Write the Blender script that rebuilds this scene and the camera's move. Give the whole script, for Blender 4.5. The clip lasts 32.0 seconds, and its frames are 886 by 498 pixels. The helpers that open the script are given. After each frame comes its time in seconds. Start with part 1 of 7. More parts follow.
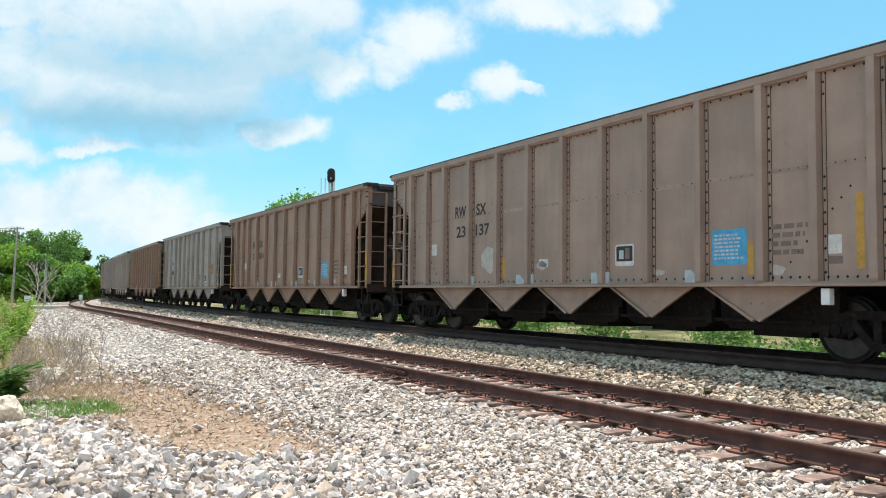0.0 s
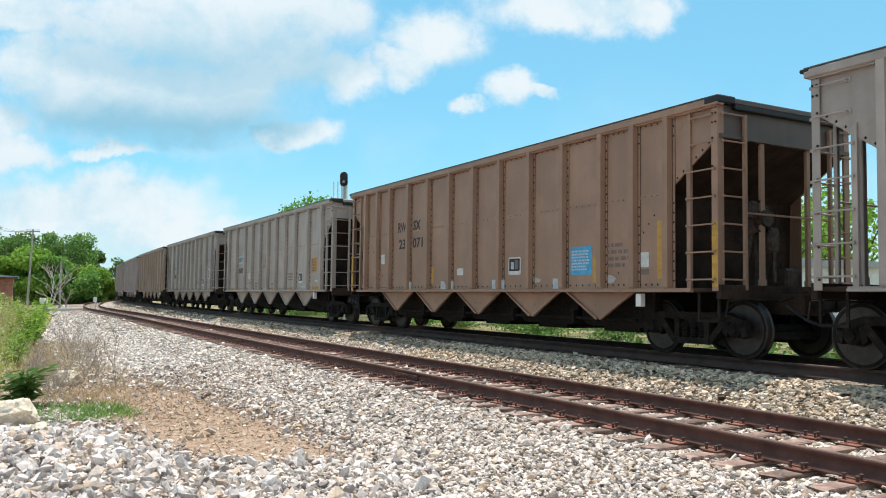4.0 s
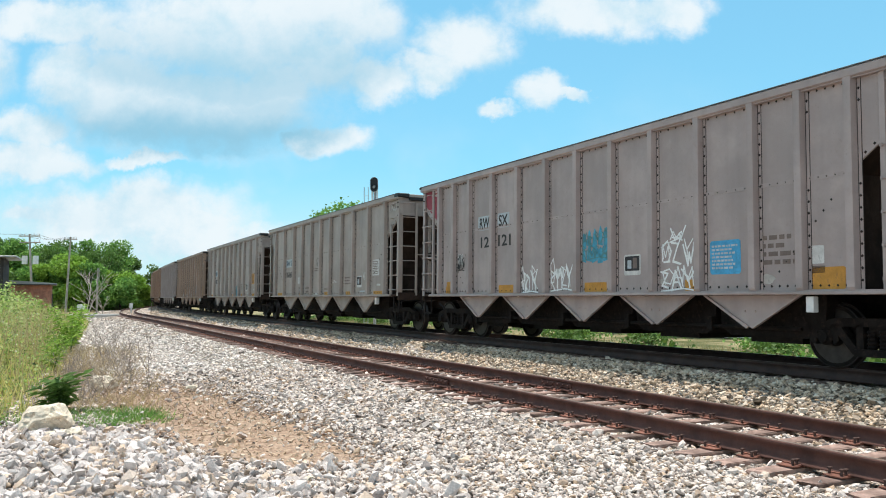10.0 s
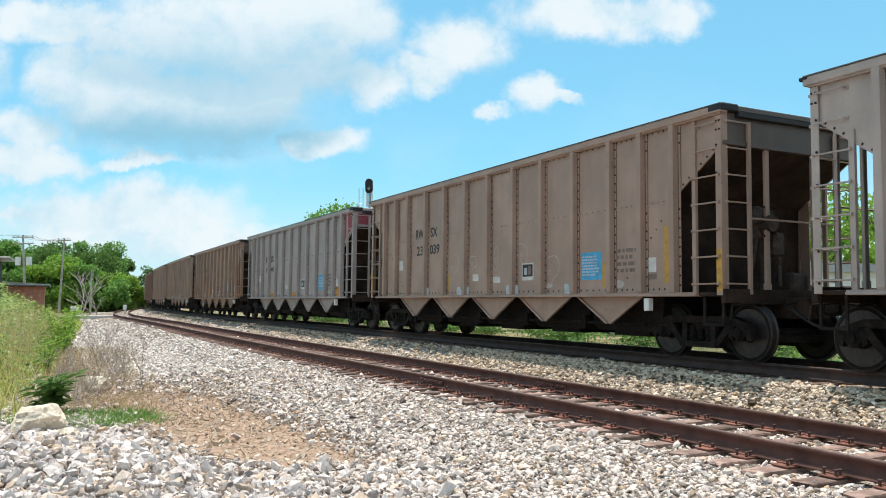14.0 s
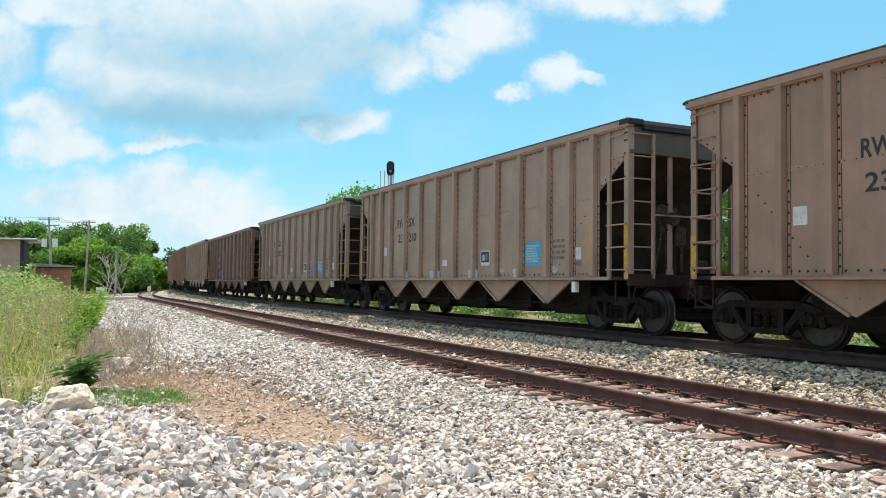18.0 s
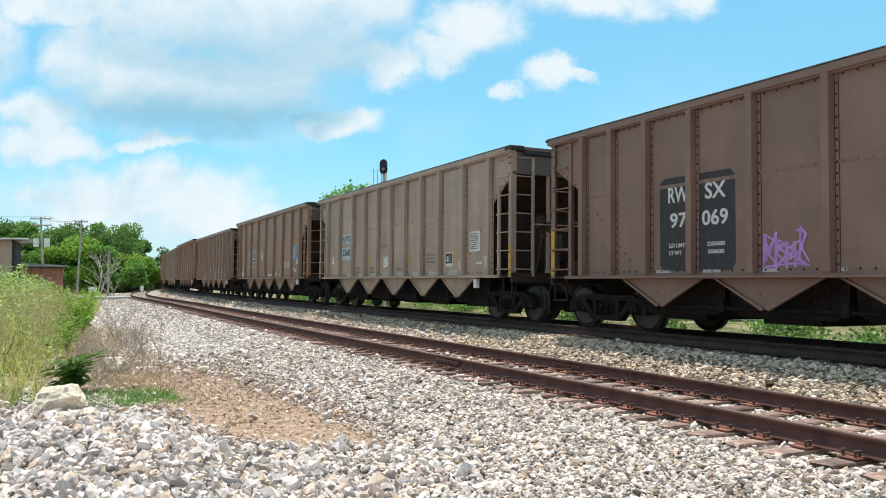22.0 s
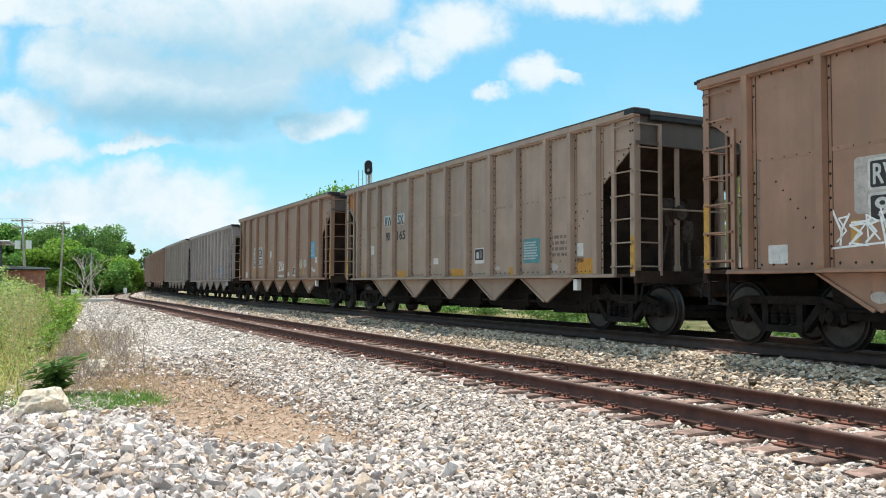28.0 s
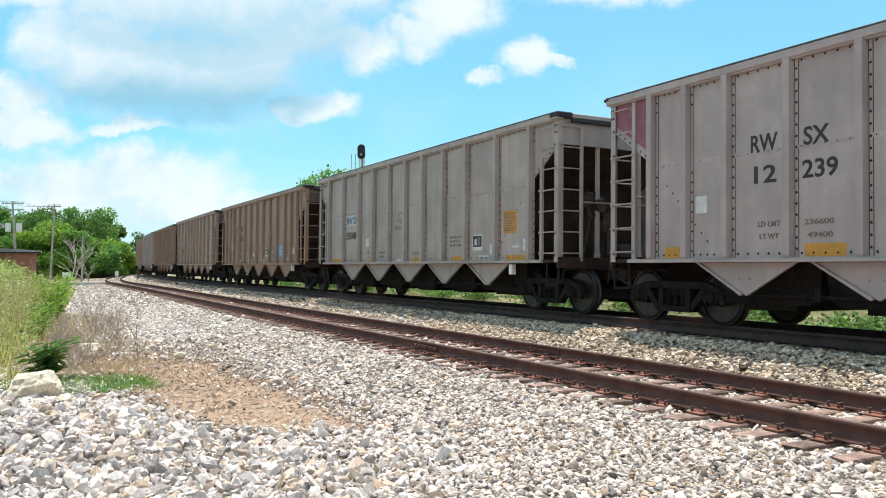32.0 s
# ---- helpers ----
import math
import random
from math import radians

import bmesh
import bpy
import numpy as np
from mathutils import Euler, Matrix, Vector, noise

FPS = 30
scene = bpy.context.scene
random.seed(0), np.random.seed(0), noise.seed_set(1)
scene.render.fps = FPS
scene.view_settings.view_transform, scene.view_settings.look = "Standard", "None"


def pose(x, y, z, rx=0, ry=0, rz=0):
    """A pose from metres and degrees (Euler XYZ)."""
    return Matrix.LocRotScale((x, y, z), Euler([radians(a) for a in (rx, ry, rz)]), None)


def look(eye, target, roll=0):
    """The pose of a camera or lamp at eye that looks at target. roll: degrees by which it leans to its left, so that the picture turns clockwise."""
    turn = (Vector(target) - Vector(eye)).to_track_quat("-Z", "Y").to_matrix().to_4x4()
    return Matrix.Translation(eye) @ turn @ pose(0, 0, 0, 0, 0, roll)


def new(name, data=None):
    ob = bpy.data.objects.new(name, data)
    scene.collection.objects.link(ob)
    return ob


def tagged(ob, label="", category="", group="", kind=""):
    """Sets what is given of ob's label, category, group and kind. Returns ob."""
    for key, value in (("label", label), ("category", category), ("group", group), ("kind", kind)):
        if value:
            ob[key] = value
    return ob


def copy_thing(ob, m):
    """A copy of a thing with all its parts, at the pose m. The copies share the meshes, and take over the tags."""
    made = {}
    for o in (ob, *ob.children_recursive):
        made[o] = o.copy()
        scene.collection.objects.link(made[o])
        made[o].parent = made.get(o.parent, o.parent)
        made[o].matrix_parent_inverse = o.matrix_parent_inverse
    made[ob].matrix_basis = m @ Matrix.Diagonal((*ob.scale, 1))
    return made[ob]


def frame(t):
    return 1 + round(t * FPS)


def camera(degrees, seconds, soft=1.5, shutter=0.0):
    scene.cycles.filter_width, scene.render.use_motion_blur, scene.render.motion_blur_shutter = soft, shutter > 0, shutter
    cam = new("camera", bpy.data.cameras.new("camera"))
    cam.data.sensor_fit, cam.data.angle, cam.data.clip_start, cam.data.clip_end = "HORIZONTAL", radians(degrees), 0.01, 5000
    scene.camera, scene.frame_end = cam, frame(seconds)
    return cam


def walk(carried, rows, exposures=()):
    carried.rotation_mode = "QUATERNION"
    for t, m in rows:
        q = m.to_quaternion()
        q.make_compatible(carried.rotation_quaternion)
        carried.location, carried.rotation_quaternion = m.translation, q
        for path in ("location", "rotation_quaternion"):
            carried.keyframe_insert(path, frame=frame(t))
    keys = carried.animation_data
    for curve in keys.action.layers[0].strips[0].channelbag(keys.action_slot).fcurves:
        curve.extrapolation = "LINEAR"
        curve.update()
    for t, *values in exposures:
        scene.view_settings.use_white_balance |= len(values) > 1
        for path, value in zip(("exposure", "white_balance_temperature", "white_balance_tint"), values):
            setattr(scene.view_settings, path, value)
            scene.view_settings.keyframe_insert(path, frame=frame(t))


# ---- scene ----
# ---- camera ----
# seconds, x, y, z, pitch up, yaw to the left, roll
PATH = (
    (0, -0.017, -0.060, 0.940, 2.796, -2.791, -0.087),
    (0.5, -0.020, -0.058, 0.958, 2.609, -2.521, 0.028),
    (1, -0.022, -0.073, 0.951, 2.702, -2.211, 0.055),
    (1.5, -0.035, -0.039, 0.946, 2.731, -1.945, 0.125),
    (2, -0.032, -0.083, 0.947, 2.777, -1.905, 0.226),
    (2.5, -0.028, -0.080, 0.951, 2.892, -1.932, 0.222),
    (3, -0.024, -0.059, 0.959, 2.940, -1.906, 0.233),
    (3.5, -0.013, -0.052, 0.964, 2.956, -1.956, 0.095),
    (5.5, -0.017, -0.043, 0.950, 3.313, -1.563, 0.111),
    (6, -0.011, -0.038, 0.949, 3.346, -1.322, 0.111),
    (6.5, -0.025, 0.011, 0.949, 3.292, -1.271, 0.127),
    (7, 0.006, -0.032, 0.950, 3.339, -1.089, 0.055),
    (7.5, 0.000, -0.018, 0.948, 3.334, -0.980, 0.058),
    (8, -0.001, -0.005, 0.955, 3.290, -0.472, 0.062),
    (8.5, -0.006, 0.002, 0.946, 3.260, -0.201, 0.113),
    (9, -0.000, -0.000, 0.946, 3.303, -0.000, 0.070),
    (9.5, 0.006, 0.009, 0.948, 3.368, 0.234, -0.105),
    (10, 0.014, 0.000, 0.956, 3.350, 0.258, -0.225),
    (10.5, 0.004, 0.017, 0.951, 3.316, 0.257, -0.220),
    (11, 0.013, 0.016, 0.949, 3.354, 0.211, -0.245),
    (11.5, 0.013, 0.019, 0.943, 3.494, 0.162, -0.211),
    (12, 0.007, 0.008, 0.943, 3.475, 0.057, -0.261),
    (12.5, 0.001, 0.017, 0.943, 3.471, 0.006, -0.214),
    (13, 0.005, 0.015, 0.945, 3.449, -0.035, -0.239),
    (13.5, -0.001, 0.022, 0.939, 3.489, -0.102, -0.141),
    (14, 0.009, 0.012, 0.934, 3.499, -0.112, -0.134),
    (14.5, -0.008, -0.000, 0.946, 3.494, -0.069, -0.148),
    (16.5, -0.030, 0.031, 0.944, 2.769, 0.854, -0.062),
    (17, -0.031, -0.009, 0.949, 2.557, 0.966, -0.025),
    (17.5, -0.029, -0.001, 0.952, 2.388, 1.140, 0.021),
    (18, -0.024, -0.006, 0.947, 2.250, 1.340, 0.020),
    (18.5, -0.017, -0.010, 0.944, 2.186, 1.394, 0.084),
    (19, -0.023, -0.004, 0.950, 2.091, 1.365, 0.116),
    (19.5, -0.027, 0.017, 0.951, 2.032, 1.292, 0.151),
    (20, -0.023, 0.013, 0.946, 2.040, 1.249, 0.122),
    (20.5, -0.019, 0.011, 0.946, 2.051, 1.154, 0.097),
    (21, -0.018, 0.024, 0.950, 2.013, 1.053, 0.001),
    (21.5, -0.009, 0.028, 0.949, 2.116, 0.951, -0.166),
    (22, -0.010, 0.032, 0.942, 2.128, 0.902, -0.227),
    (22.5, -0.017, 0.015, 0.948, 2.315, 0.811, -0.341),
    (23, -0.013, 0.027, 0.934, 2.337, 0.714, -0.350),
    (23.5, -0.009, 0.023, 0.946, 2.153, 0.612, -0.345),
    (24, 0.000, 0.022, 0.952, 2.094, 0.506, -0.269),
    (24.5, 0.005, 0.027, 0.951, 2.097, 0.395, -0.234),
    (25, 0.008, 0.039, 0.946, 2.101, 0.279, -0.325),
    (25.5, 0.016, 0.033, 0.942, 2.174, 0.209, -0.300),
    (27.5, -0.011, 0.010, 0.939, 2.287, -0.039, -0.425),
    (28, -0.007, 0.021, 0.939, 2.190, -0.135, -0.439),
    (28.5, -0.006, 0.026, 0.940, 2.066, -0.189, -0.427),
    (29, -0.004, 0.064, 0.938, 1.994, -0.277, -0.377),
    (29.5, 0.002, 0.071, 0.924, 1.719, -0.324, -0.338),
    (30, 0.005, 0.073, 0.924, 1.399, -0.338, -0.341),
    (30.5, 0.008, 0.064, 0.932, 1.128, -0.443, -0.318),
    (31, 0.006, 0.057, 0.944, 1.097, -0.535, -0.277),
    (31.5, -0.001, 0.032, 0.944, 1.159, -0.615, -0.158),
    (32, -0.023, 0.006, 0.947, 1.097, -0.659, -0.210),
)
cam = camera(56.96, 32.0, soft=1.0)
walk(cam, [(t, pose(x, y, z, 90 + pitch, 0, yaw) @ pose(0, 0, 0, 0, 0, roll)) for t, x, y, z, pitch, yaw, roll in PATH],
     exposures=((0.0, 0.08), (2.0, 0.0), (20.0, 0.02), (28.0, 0.05), (31.0, 0.12), (32.0, 0.12)))

# ---- world, sun, exposure ----
scene.view_settings.exposure = 0.0
SUN_WAY = Vector((-0.01, 0.22, 1.0)).normalized()
sun_data = bpy.data.lights.new("sun", "SUN")
sun_data.energy, sun_data.angle, sun_data.color = 5.1, radians(0.53), (1.0, 0.91, 0.82)
sun = new("sun", sun_data)
sun.matrix_basis = look(SUN_WAY * 50, (0, 0, 0))


class Graph:
    """A short way to write node trees."""

    def __init__(self, tree, clear=True):
        self.tree = tree
        if clear:
            tree.nodes.clear()

    def add(self, kind, inputs=()):
        n = self.tree.nodes.new(kind)
        self.feed(n, inputs)
        return n

    def feed(self, n, inputs):
        for k, v in dict(inputs).items():
            if isinstance(v, bpy.types.NodeSocket):
                self.tree.links.new(v, n.inputs[k])
            else:
                n.inputs[k].default_value = v

    def math(self, op, a, b=0.0, c=0.0, clamp=False):
        n = self.add("ShaderNodeMath", {0: a, 1: b, 2: c})
        n.operation, n.use_clamp = op, clamp
        return n.outputs[0]

    def mix(self, fac, a, b, blend="MIX"):
        n = self.add("ShaderNodeMix")
        n.data_type, n.blend_type = "RGBA", blend
        for i, v in ((0, fac), (6, a), (7, b)):
            if isinstance(v, bpy.types.NodeSocket):
                self.tree.links.new(v, n.inputs[i])
            else:
                n.inputs[i].default_value = v if i == 0 else (*v, 1.0)[:4]
        return n.outputs[2]

    def noise(self, scale, vec=None, detail=4.0, rough=0.55):
        ins = {"Scale": scale, "Detail": detail, "Roughness": rough}
        if vec is not None:
            ins["Vector"] = vec
        return self.add("ShaderNodeTexNoise", ins).outputs["Fac"]

    def ramp(self, fac, lo, hi):
        n = self.add("ShaderNodeMapRange")
        n.interpolation_type = "SMOOTHSTEP"
        if lo > hi:
            self.feed(n, {0: fac, 1: hi, 2: lo, 3: 1.0, 4: 0.0})
        else:
            self.feed(n, {0: fac, 1: lo, 2: hi})
        return n.outputs[0]


def build_world():
    world = bpy.data.worlds.new("world")
    scene.world = world
    world.use_nodes = True
    g = Graph(world.node_tree)
    way = g.add("ShaderNodeTexCoord").outputs["Generated"]
    sep = g.add("ShaderNodeSeparateXYZ", {0: way})
    elevation = math.asin(SUN_WAY.z)
    sky = g.add("ShaderNodeTexSky")
    sky.sky_type, sky.sun_disc = "NISHITA", False
    sky.sun_elevation, sky.sun_rotation = elevation, math.atan2(SUN_WAY.x, SUN_WAY.y)
    sky.air_density, sky.dust_density, sky.ozone_density = 1.0, 0.6, 1.0
    blue = g.mix(1.0, sky.outputs[0], SKY_TINT, "MULTIPLY")
    blue = g.mix(1.0, blue, (SKY_GAIN,) * 3, "MULTIPLY")
    blue = g.mix(0.5, blue, (0.27, 0.65, 0.86))
    # clouds lie on a dome; their middles are given as (across, up) over the forward distance
    y = g.math("MAXIMUM", g.math("ABSOLUTE", sep.outputs[1]), 0.05)
    u, w = g.math("DIVIDE", sep.outputs[0], y), g.math("DIVIDE", sep.outputs[2], y)
    flat = g.add("ShaderNodeCombineXYZ", {0: u, 1: w, 2: sep.outputs[1]}).outputs[0]
    curl = g.add("ShaderNodeTexNoise", {"Vector": flat, "Scale": 5.0, "Detail": 3.0, "Roughness": 0.55}).outputs["Color"]
    wisp = g.add("ShaderNodeTexNoise", {"Vector": flat, "Scale": 21.0, "Detail": 5.0, "Roughness": 0.62}).outputs["Color"]
    fine = g.noise(12.0, flat, 7.0, 0.6)
    c1, c2 = g.add("ShaderNodeSeparateColor", {0: curl}), g.add("ShaderNodeSeparateColor", {0: wisp})
    def bent(base, i, big, small):
        a = g.math("ADD", base, g.math("MULTIPLY", g.math("SUBTRACT", c1.outputs[i], 0.5), big))
        return g.math("ADD", a, g.math("MULTIPLY", g.math("SUBTRACT", c2.outputs[i], 0.5), small))
    u, w = bent(u, 0, 0.05, 0.055), bent(w, 1, 0.04, 0.045)
    lump = g.math("MULTIPLY", g.math("SUBTRACT", fine, 0.5), 1.0)
    total, shade = None, None
    for cu, cw, ru, rw, grey in CLOUDS:
        du = g.math("DIVIDE", g.math("SUBTRACT", u, cu), ru)
        dw = g.math("DIVIDE", g.math("SUBTRACT", w, cw), rw)
        r = g.math("SQRT", g.math("ADD", g.math("MULTIPLY", du, du), g.math("MULTIPLY", dw, dw)))
        body = g.math("SUBTRACT", 1.0, r)
        total = body if total is None else g.math("MAXIMUM", total, body)
        if grey:
            low = g.math("MULTIPLY", g.ramp(g.math("MULTIPLY", dw, -1.0), -0.5, 0.65), g.math("MULTIPLY", g.ramp(body, -0.25, 0.12), grey))
            shade = low if shade is None else g.math("MAXIMUM", shade, low)
    dense = g.ramp(g.math("ADD", total, g.math("MULTIPLY", lump, 1.05)), -0.16, 0.52)
    dense = g.math("MULTIPLY", dense, 0.95)
    # scattered clouds added over the unseen rest of the dome, to whiten the fill light
    rest = g.ramp(g.noise(2.2, way, 6.0, 0.6), 0.44, 0.60)
    behind = g.math("LESS_THAN", sep.outputs[1], 0.35)
    high = g.ramp(w, 0.62, 0.85)
    dense = g.math("MAXIMUM", dense, g.math("MULTIPLY", rest, g.math("MAXIMUM", behind, high)), clamp=True)
    # pale haze low over the land
    haze = g.math("MULTIPLY", g.ramp(sep.outputs[2], 0.17, 0.0), 0.75)
    veil = g.math("MULTIPLY", g.ramp(g.noise(3.0, flat, 5.0, 0.6), 0.42, 0.7), g.math("MULTIPLY", g.ramp(sep.outputs[2], 0.30, 0.05), 0.6))
    blue = g.mix(g.math("MAXIMUM", haze, veil), blue, (0.70, 0.88, 0.96))
    puff = g.mix(g.ramp(fine, 0.28, 0.60), (0.58, 0.80, 0.915), (0.86, 0.94, 0.98))
    puff = g.mix(shade, puff, (0.30, 0.59, 0.76))
    colour = g.mix(dense, blue, puff)
    back = g.add("ShaderNodeBackground", {"Color": colour, "Strength": 1.0})
    out = g.add("ShaderNodeOutputWorld", {"Surface": back.outputs[0]})


SKY_TINT, SKY_GAIN = (0.74, 1.32, 1.36), 0.135
# across, up, half width, half height, greyness of the underside
CLOUDS = (
    (-0.479, 0.344, 0.119, 0.036, 0.00), (-0.405, 0.319, 0.040, 0.020, 0.00), (-0.464, 0.273, 0.067, 0.056, 0.10), (-0.511, 0.209, 0.063, 0.033, 0.10),
    (-0.253, 0.329, 0.205, 0.089, 0.60), (-0.301, 0.240, 0.169, 0.068, 1.00), (-0.217, 0.264, 0.067, 0.052, 0.60), (-0.119, 0.349, 0.075, 0.052, 0.10),
    (-0.084, 0.271, 0.059, 0.029, 0.00), (0.029, 0.313, 0.067, 0.047, 0.00), (-0.013, 0.281, 0.051, 0.029, 0.00), (0.123, 0.256, 0.034, 0.024, 0.00),
    (0.070, 0.236, 0.028, 0.012, 0.00), (0.150, 0.250, 0.040, 0.008, 0.00), (-0.147, 0.201, 0.059, 0.022, 0.00), (-0.185, 0.193, 0.031, 0.016, 0.00),
    (0.191, 0.355, 0.134, 0.036, 0.00), (0.276, 0.358, 0.059, 0.031, 0.00), (-0.387, 0.127, 0.043, 0.028, 0.10), (-0.446, 0.110, 0.074, 0.028, 0.10),
    (-0.509, 0.100, 0.047, 0.017, 0.00), (-0.341, 0.089, 0.101, 0.028, 0.00), (-0.510, 0.170, 0.075, 0.032, 0.10), (-0.384, 0.169, 0.059, 0.010, 0.00),
    (-0.306, 0.066, 0.125, 0.031, 0.00), (-0.619, 0.288, 0.087, 0.072, 0.30), (-0.400, 0.255, 0.110, 0.072, 0.55), (-0.150, 0.300, 0.070, 0.055, 0.15),
    (-0.410, 0.098, 0.165, 0.048, 0.00), (-0.50, 0.165, 0.08, 0.018, 0.00),
)
build_world()


# ---- materials ----
def principled(name, tint, rough=0.8, metal=0.0, variation=0.25, scale=3.0, bump=0.0, bump_scale=60.0, second=None, specular=0.4, per_object=0.0):
    """A weathered surface: two scales of colour variation and a fine relief. second: the colour of stains."""
    m = bpy.data.materials.new(name)
    m.use_nodes = True
    g = Graph(m.node_tree)
    where = g.add("ShaderNodeTexCoord").outputs["Object"]
    big = g.noise(scale, where, 5.0, 0.6)
    small = g.noise(scale * 14.0, where, 3.0, 0.6)
    dark = tuple(c * (1 - variation) for c in tint)
    light = tuple(min(1.0, c * (1 + variation)) for c in tint)
    colour = g.mix(g.ramp(big, 0.3, 0.7), dark, light)
    colour = g.mix(g.math("MULTIPLY", g.ramp(small, 0.35, 0.7), 0.35), colour, dark)
    if second:
        colour = g.mix(g.math("MULTIPLY", g.ramp(g.noise(scale * 2.3, where, 6.0, 0.7), 0.52, 0.66), 0.7), colour, second)
    if per_object:
        chance = g.add("ShaderNodeObjectInfo").outputs["Random"]
        value = g.math("ADD", 1.0 - per_object, g.math("MULTIPLY", chance, 2 * per_object))
        colour = g.add("ShaderNodeHueSaturation", {"Value": value, "Color": colour}).outputs[0]
    ins = {"Base Color": colour, "Roughness": rough, "Metallic": metal, "Specular IOR Level": specular}
    if bump:
        relief = g.add("ShaderNodeBump", {"Strength": bump, "Distance": 0.01, "Height": g.noise(bump_scale, where, 4.0, 0.6)})
        ins["Normal"] = relief.outputs[0]
    shader = g.add("ShaderNodeBsdfPrincipled", ins)
    g.add("ShaderNodeOutputMaterial", {"Surface": shader.outputs[0]})
    return m


def gravel(name, pale, mid, dark, size, dust=(0.45, 0.38, 0.30), dusty=0.25):
    """Crushed stone: each cell has its own grey, with shade painted into the gaps."""
    m = bpy.data.materials.new(name)
    m.use_nodes = True
    g = Graph(m.node_tree)
    where = g.add("ShaderNodeTexCoord").outputs["Object"]
    jitter = g.add("ShaderNodeTexNoise", {"Vector": where, "Scale": 1.0 / size * 0.8, "Detail": 2.0}).outputs["Color"]
    moved = g.add("ShaderNodeVectorMath", {0: where, 1: g.add("ShaderNodeVectorMath", {0: jitter}).outputs[0]})
    scaled = g.add("ShaderNodeVectorMath", {0: jitter, 1: (size * 0.8,) * 3})
    scaled.operation = "MULTIPLY"
    g.feed(moved, {1: scaled.outputs[0]})
    cells = g.add("ShaderNodeTexVoronoi", {"Vector": moved.outputs[0], "Scale": 1.0 / size})
    edge = g.add("ShaderNodeTexVoronoi", {"Vector": moved.outputs[0], "Scale": 1.0 / size})
    edge.feature = "DISTANCE_TO_EDGE"
    pick = g.add("ShaderNodeSeparateColor", {0: cells.outputs["Color"]})
    colour = g.mix(g.ramp(pick.outputs[0], 0.0, 0.55), dark, mid)
    colour = g.mix(g.ramp(pick.outputs[0], 0.45, 1.0), colour, pale)
    colour = g.mix(g.math("MULTIPLY", g.ramp(pick.outputs[1], 0.7, 0.95), 0.5), colour, dust)
    big = g.ramp(g.noise(0.45, where, 5.0, 0.6), 0.45, 0.7)
    colour = g.mix(g.math("MULTIPLY", big, dusty), colour, dust)
    # cell edges darkened as the shadow in crevices between stones
    gap_shade = g.ramp(edge.outputs[0], 0.0, 0.12)
    colour = g.mix(gap_shade, tuple(c * 0.35 for c in dark), colour)
    height = g.math("ADD", g.ramp(edge.outputs[0], 0.0, 0.35), g.math("MULTIPLY", pick.outputs[2], 0.6))
    relief = g.add("ShaderNodeBump", {"Strength": 0.7, "Distance": size * 0.4, "Height": height})
    shader = g.add("ShaderNodeBsdfPrincipled", {"Base Color": colour, "Roughness": 0.92, "Specular IOR Level": 0.2, "Normal": relief.outputs[0]})
    g.add("ShaderNodeOutputMaterial", {"Surface": shader.outputs[0]})
    return m


def island_mix(name, colours, rough=0.85, specular=0.25, translucent=0.0, bump=0.0, by_object=False):
    """Pieces joined in one mesh, each with a colour of its own out of a few."""
    m = bpy.data.materials.new(name)
    m.use_nodes = True
    g = Graph(m.node_tree)
    chance = g.add("ShaderNodeObjectInfo").outputs["Random"] if by_object else g.add("ShaderNodeNewGeometry").outputs["Random Per Island"]
    ramp = g.add("ShaderNodeValToRGB", {0: chance})
    ramp.color_ramp.interpolation = "LINEAR"
    stops = ramp.color_ramp.elements
    while len(stops) < len(colours):
        stops.new(0.5)
    for i, c in enumerate(colours):
        stops[i].position, stops[i].color = i / (len(colours) - 1), (*c, 1.0)
    where = g.add("ShaderNodeTexCoord").outputs["Object"]
    grain = g.ramp(g.noise(55.0, where, 3.0, 0.6), 0.3, 0.7)
    colour = g.mix(g.math("MULTIPLY", grain, 0.22), ramp.outputs[0], (0.0, 0.0, 0.0))
    ins = {"Base Color": colour, "Roughness": rough, "Specular IOR Level": specular}
    if bump:
        ins["Normal"] = g.add("ShaderNodeBump", {"Strength": bump, "Distance": 0.01, "Height": g.noise(90.0, where, 3.0, 0.6)}).outputs[0]
    shader = g.add("ShaderNodeBsdfPrincipled", ins).outputs[0]
    if translucent:
        thin = g.add("ShaderNodeBsdfTranslucent", {"Color": colour}).outputs[0]
        shader = g.add("ShaderNodeMixShader", {0: translucent, 1: shader, 2: thin}).outputs[0]
    g.add("ShaderNodeOutputMaterial", {"Surface": shader})
    return m


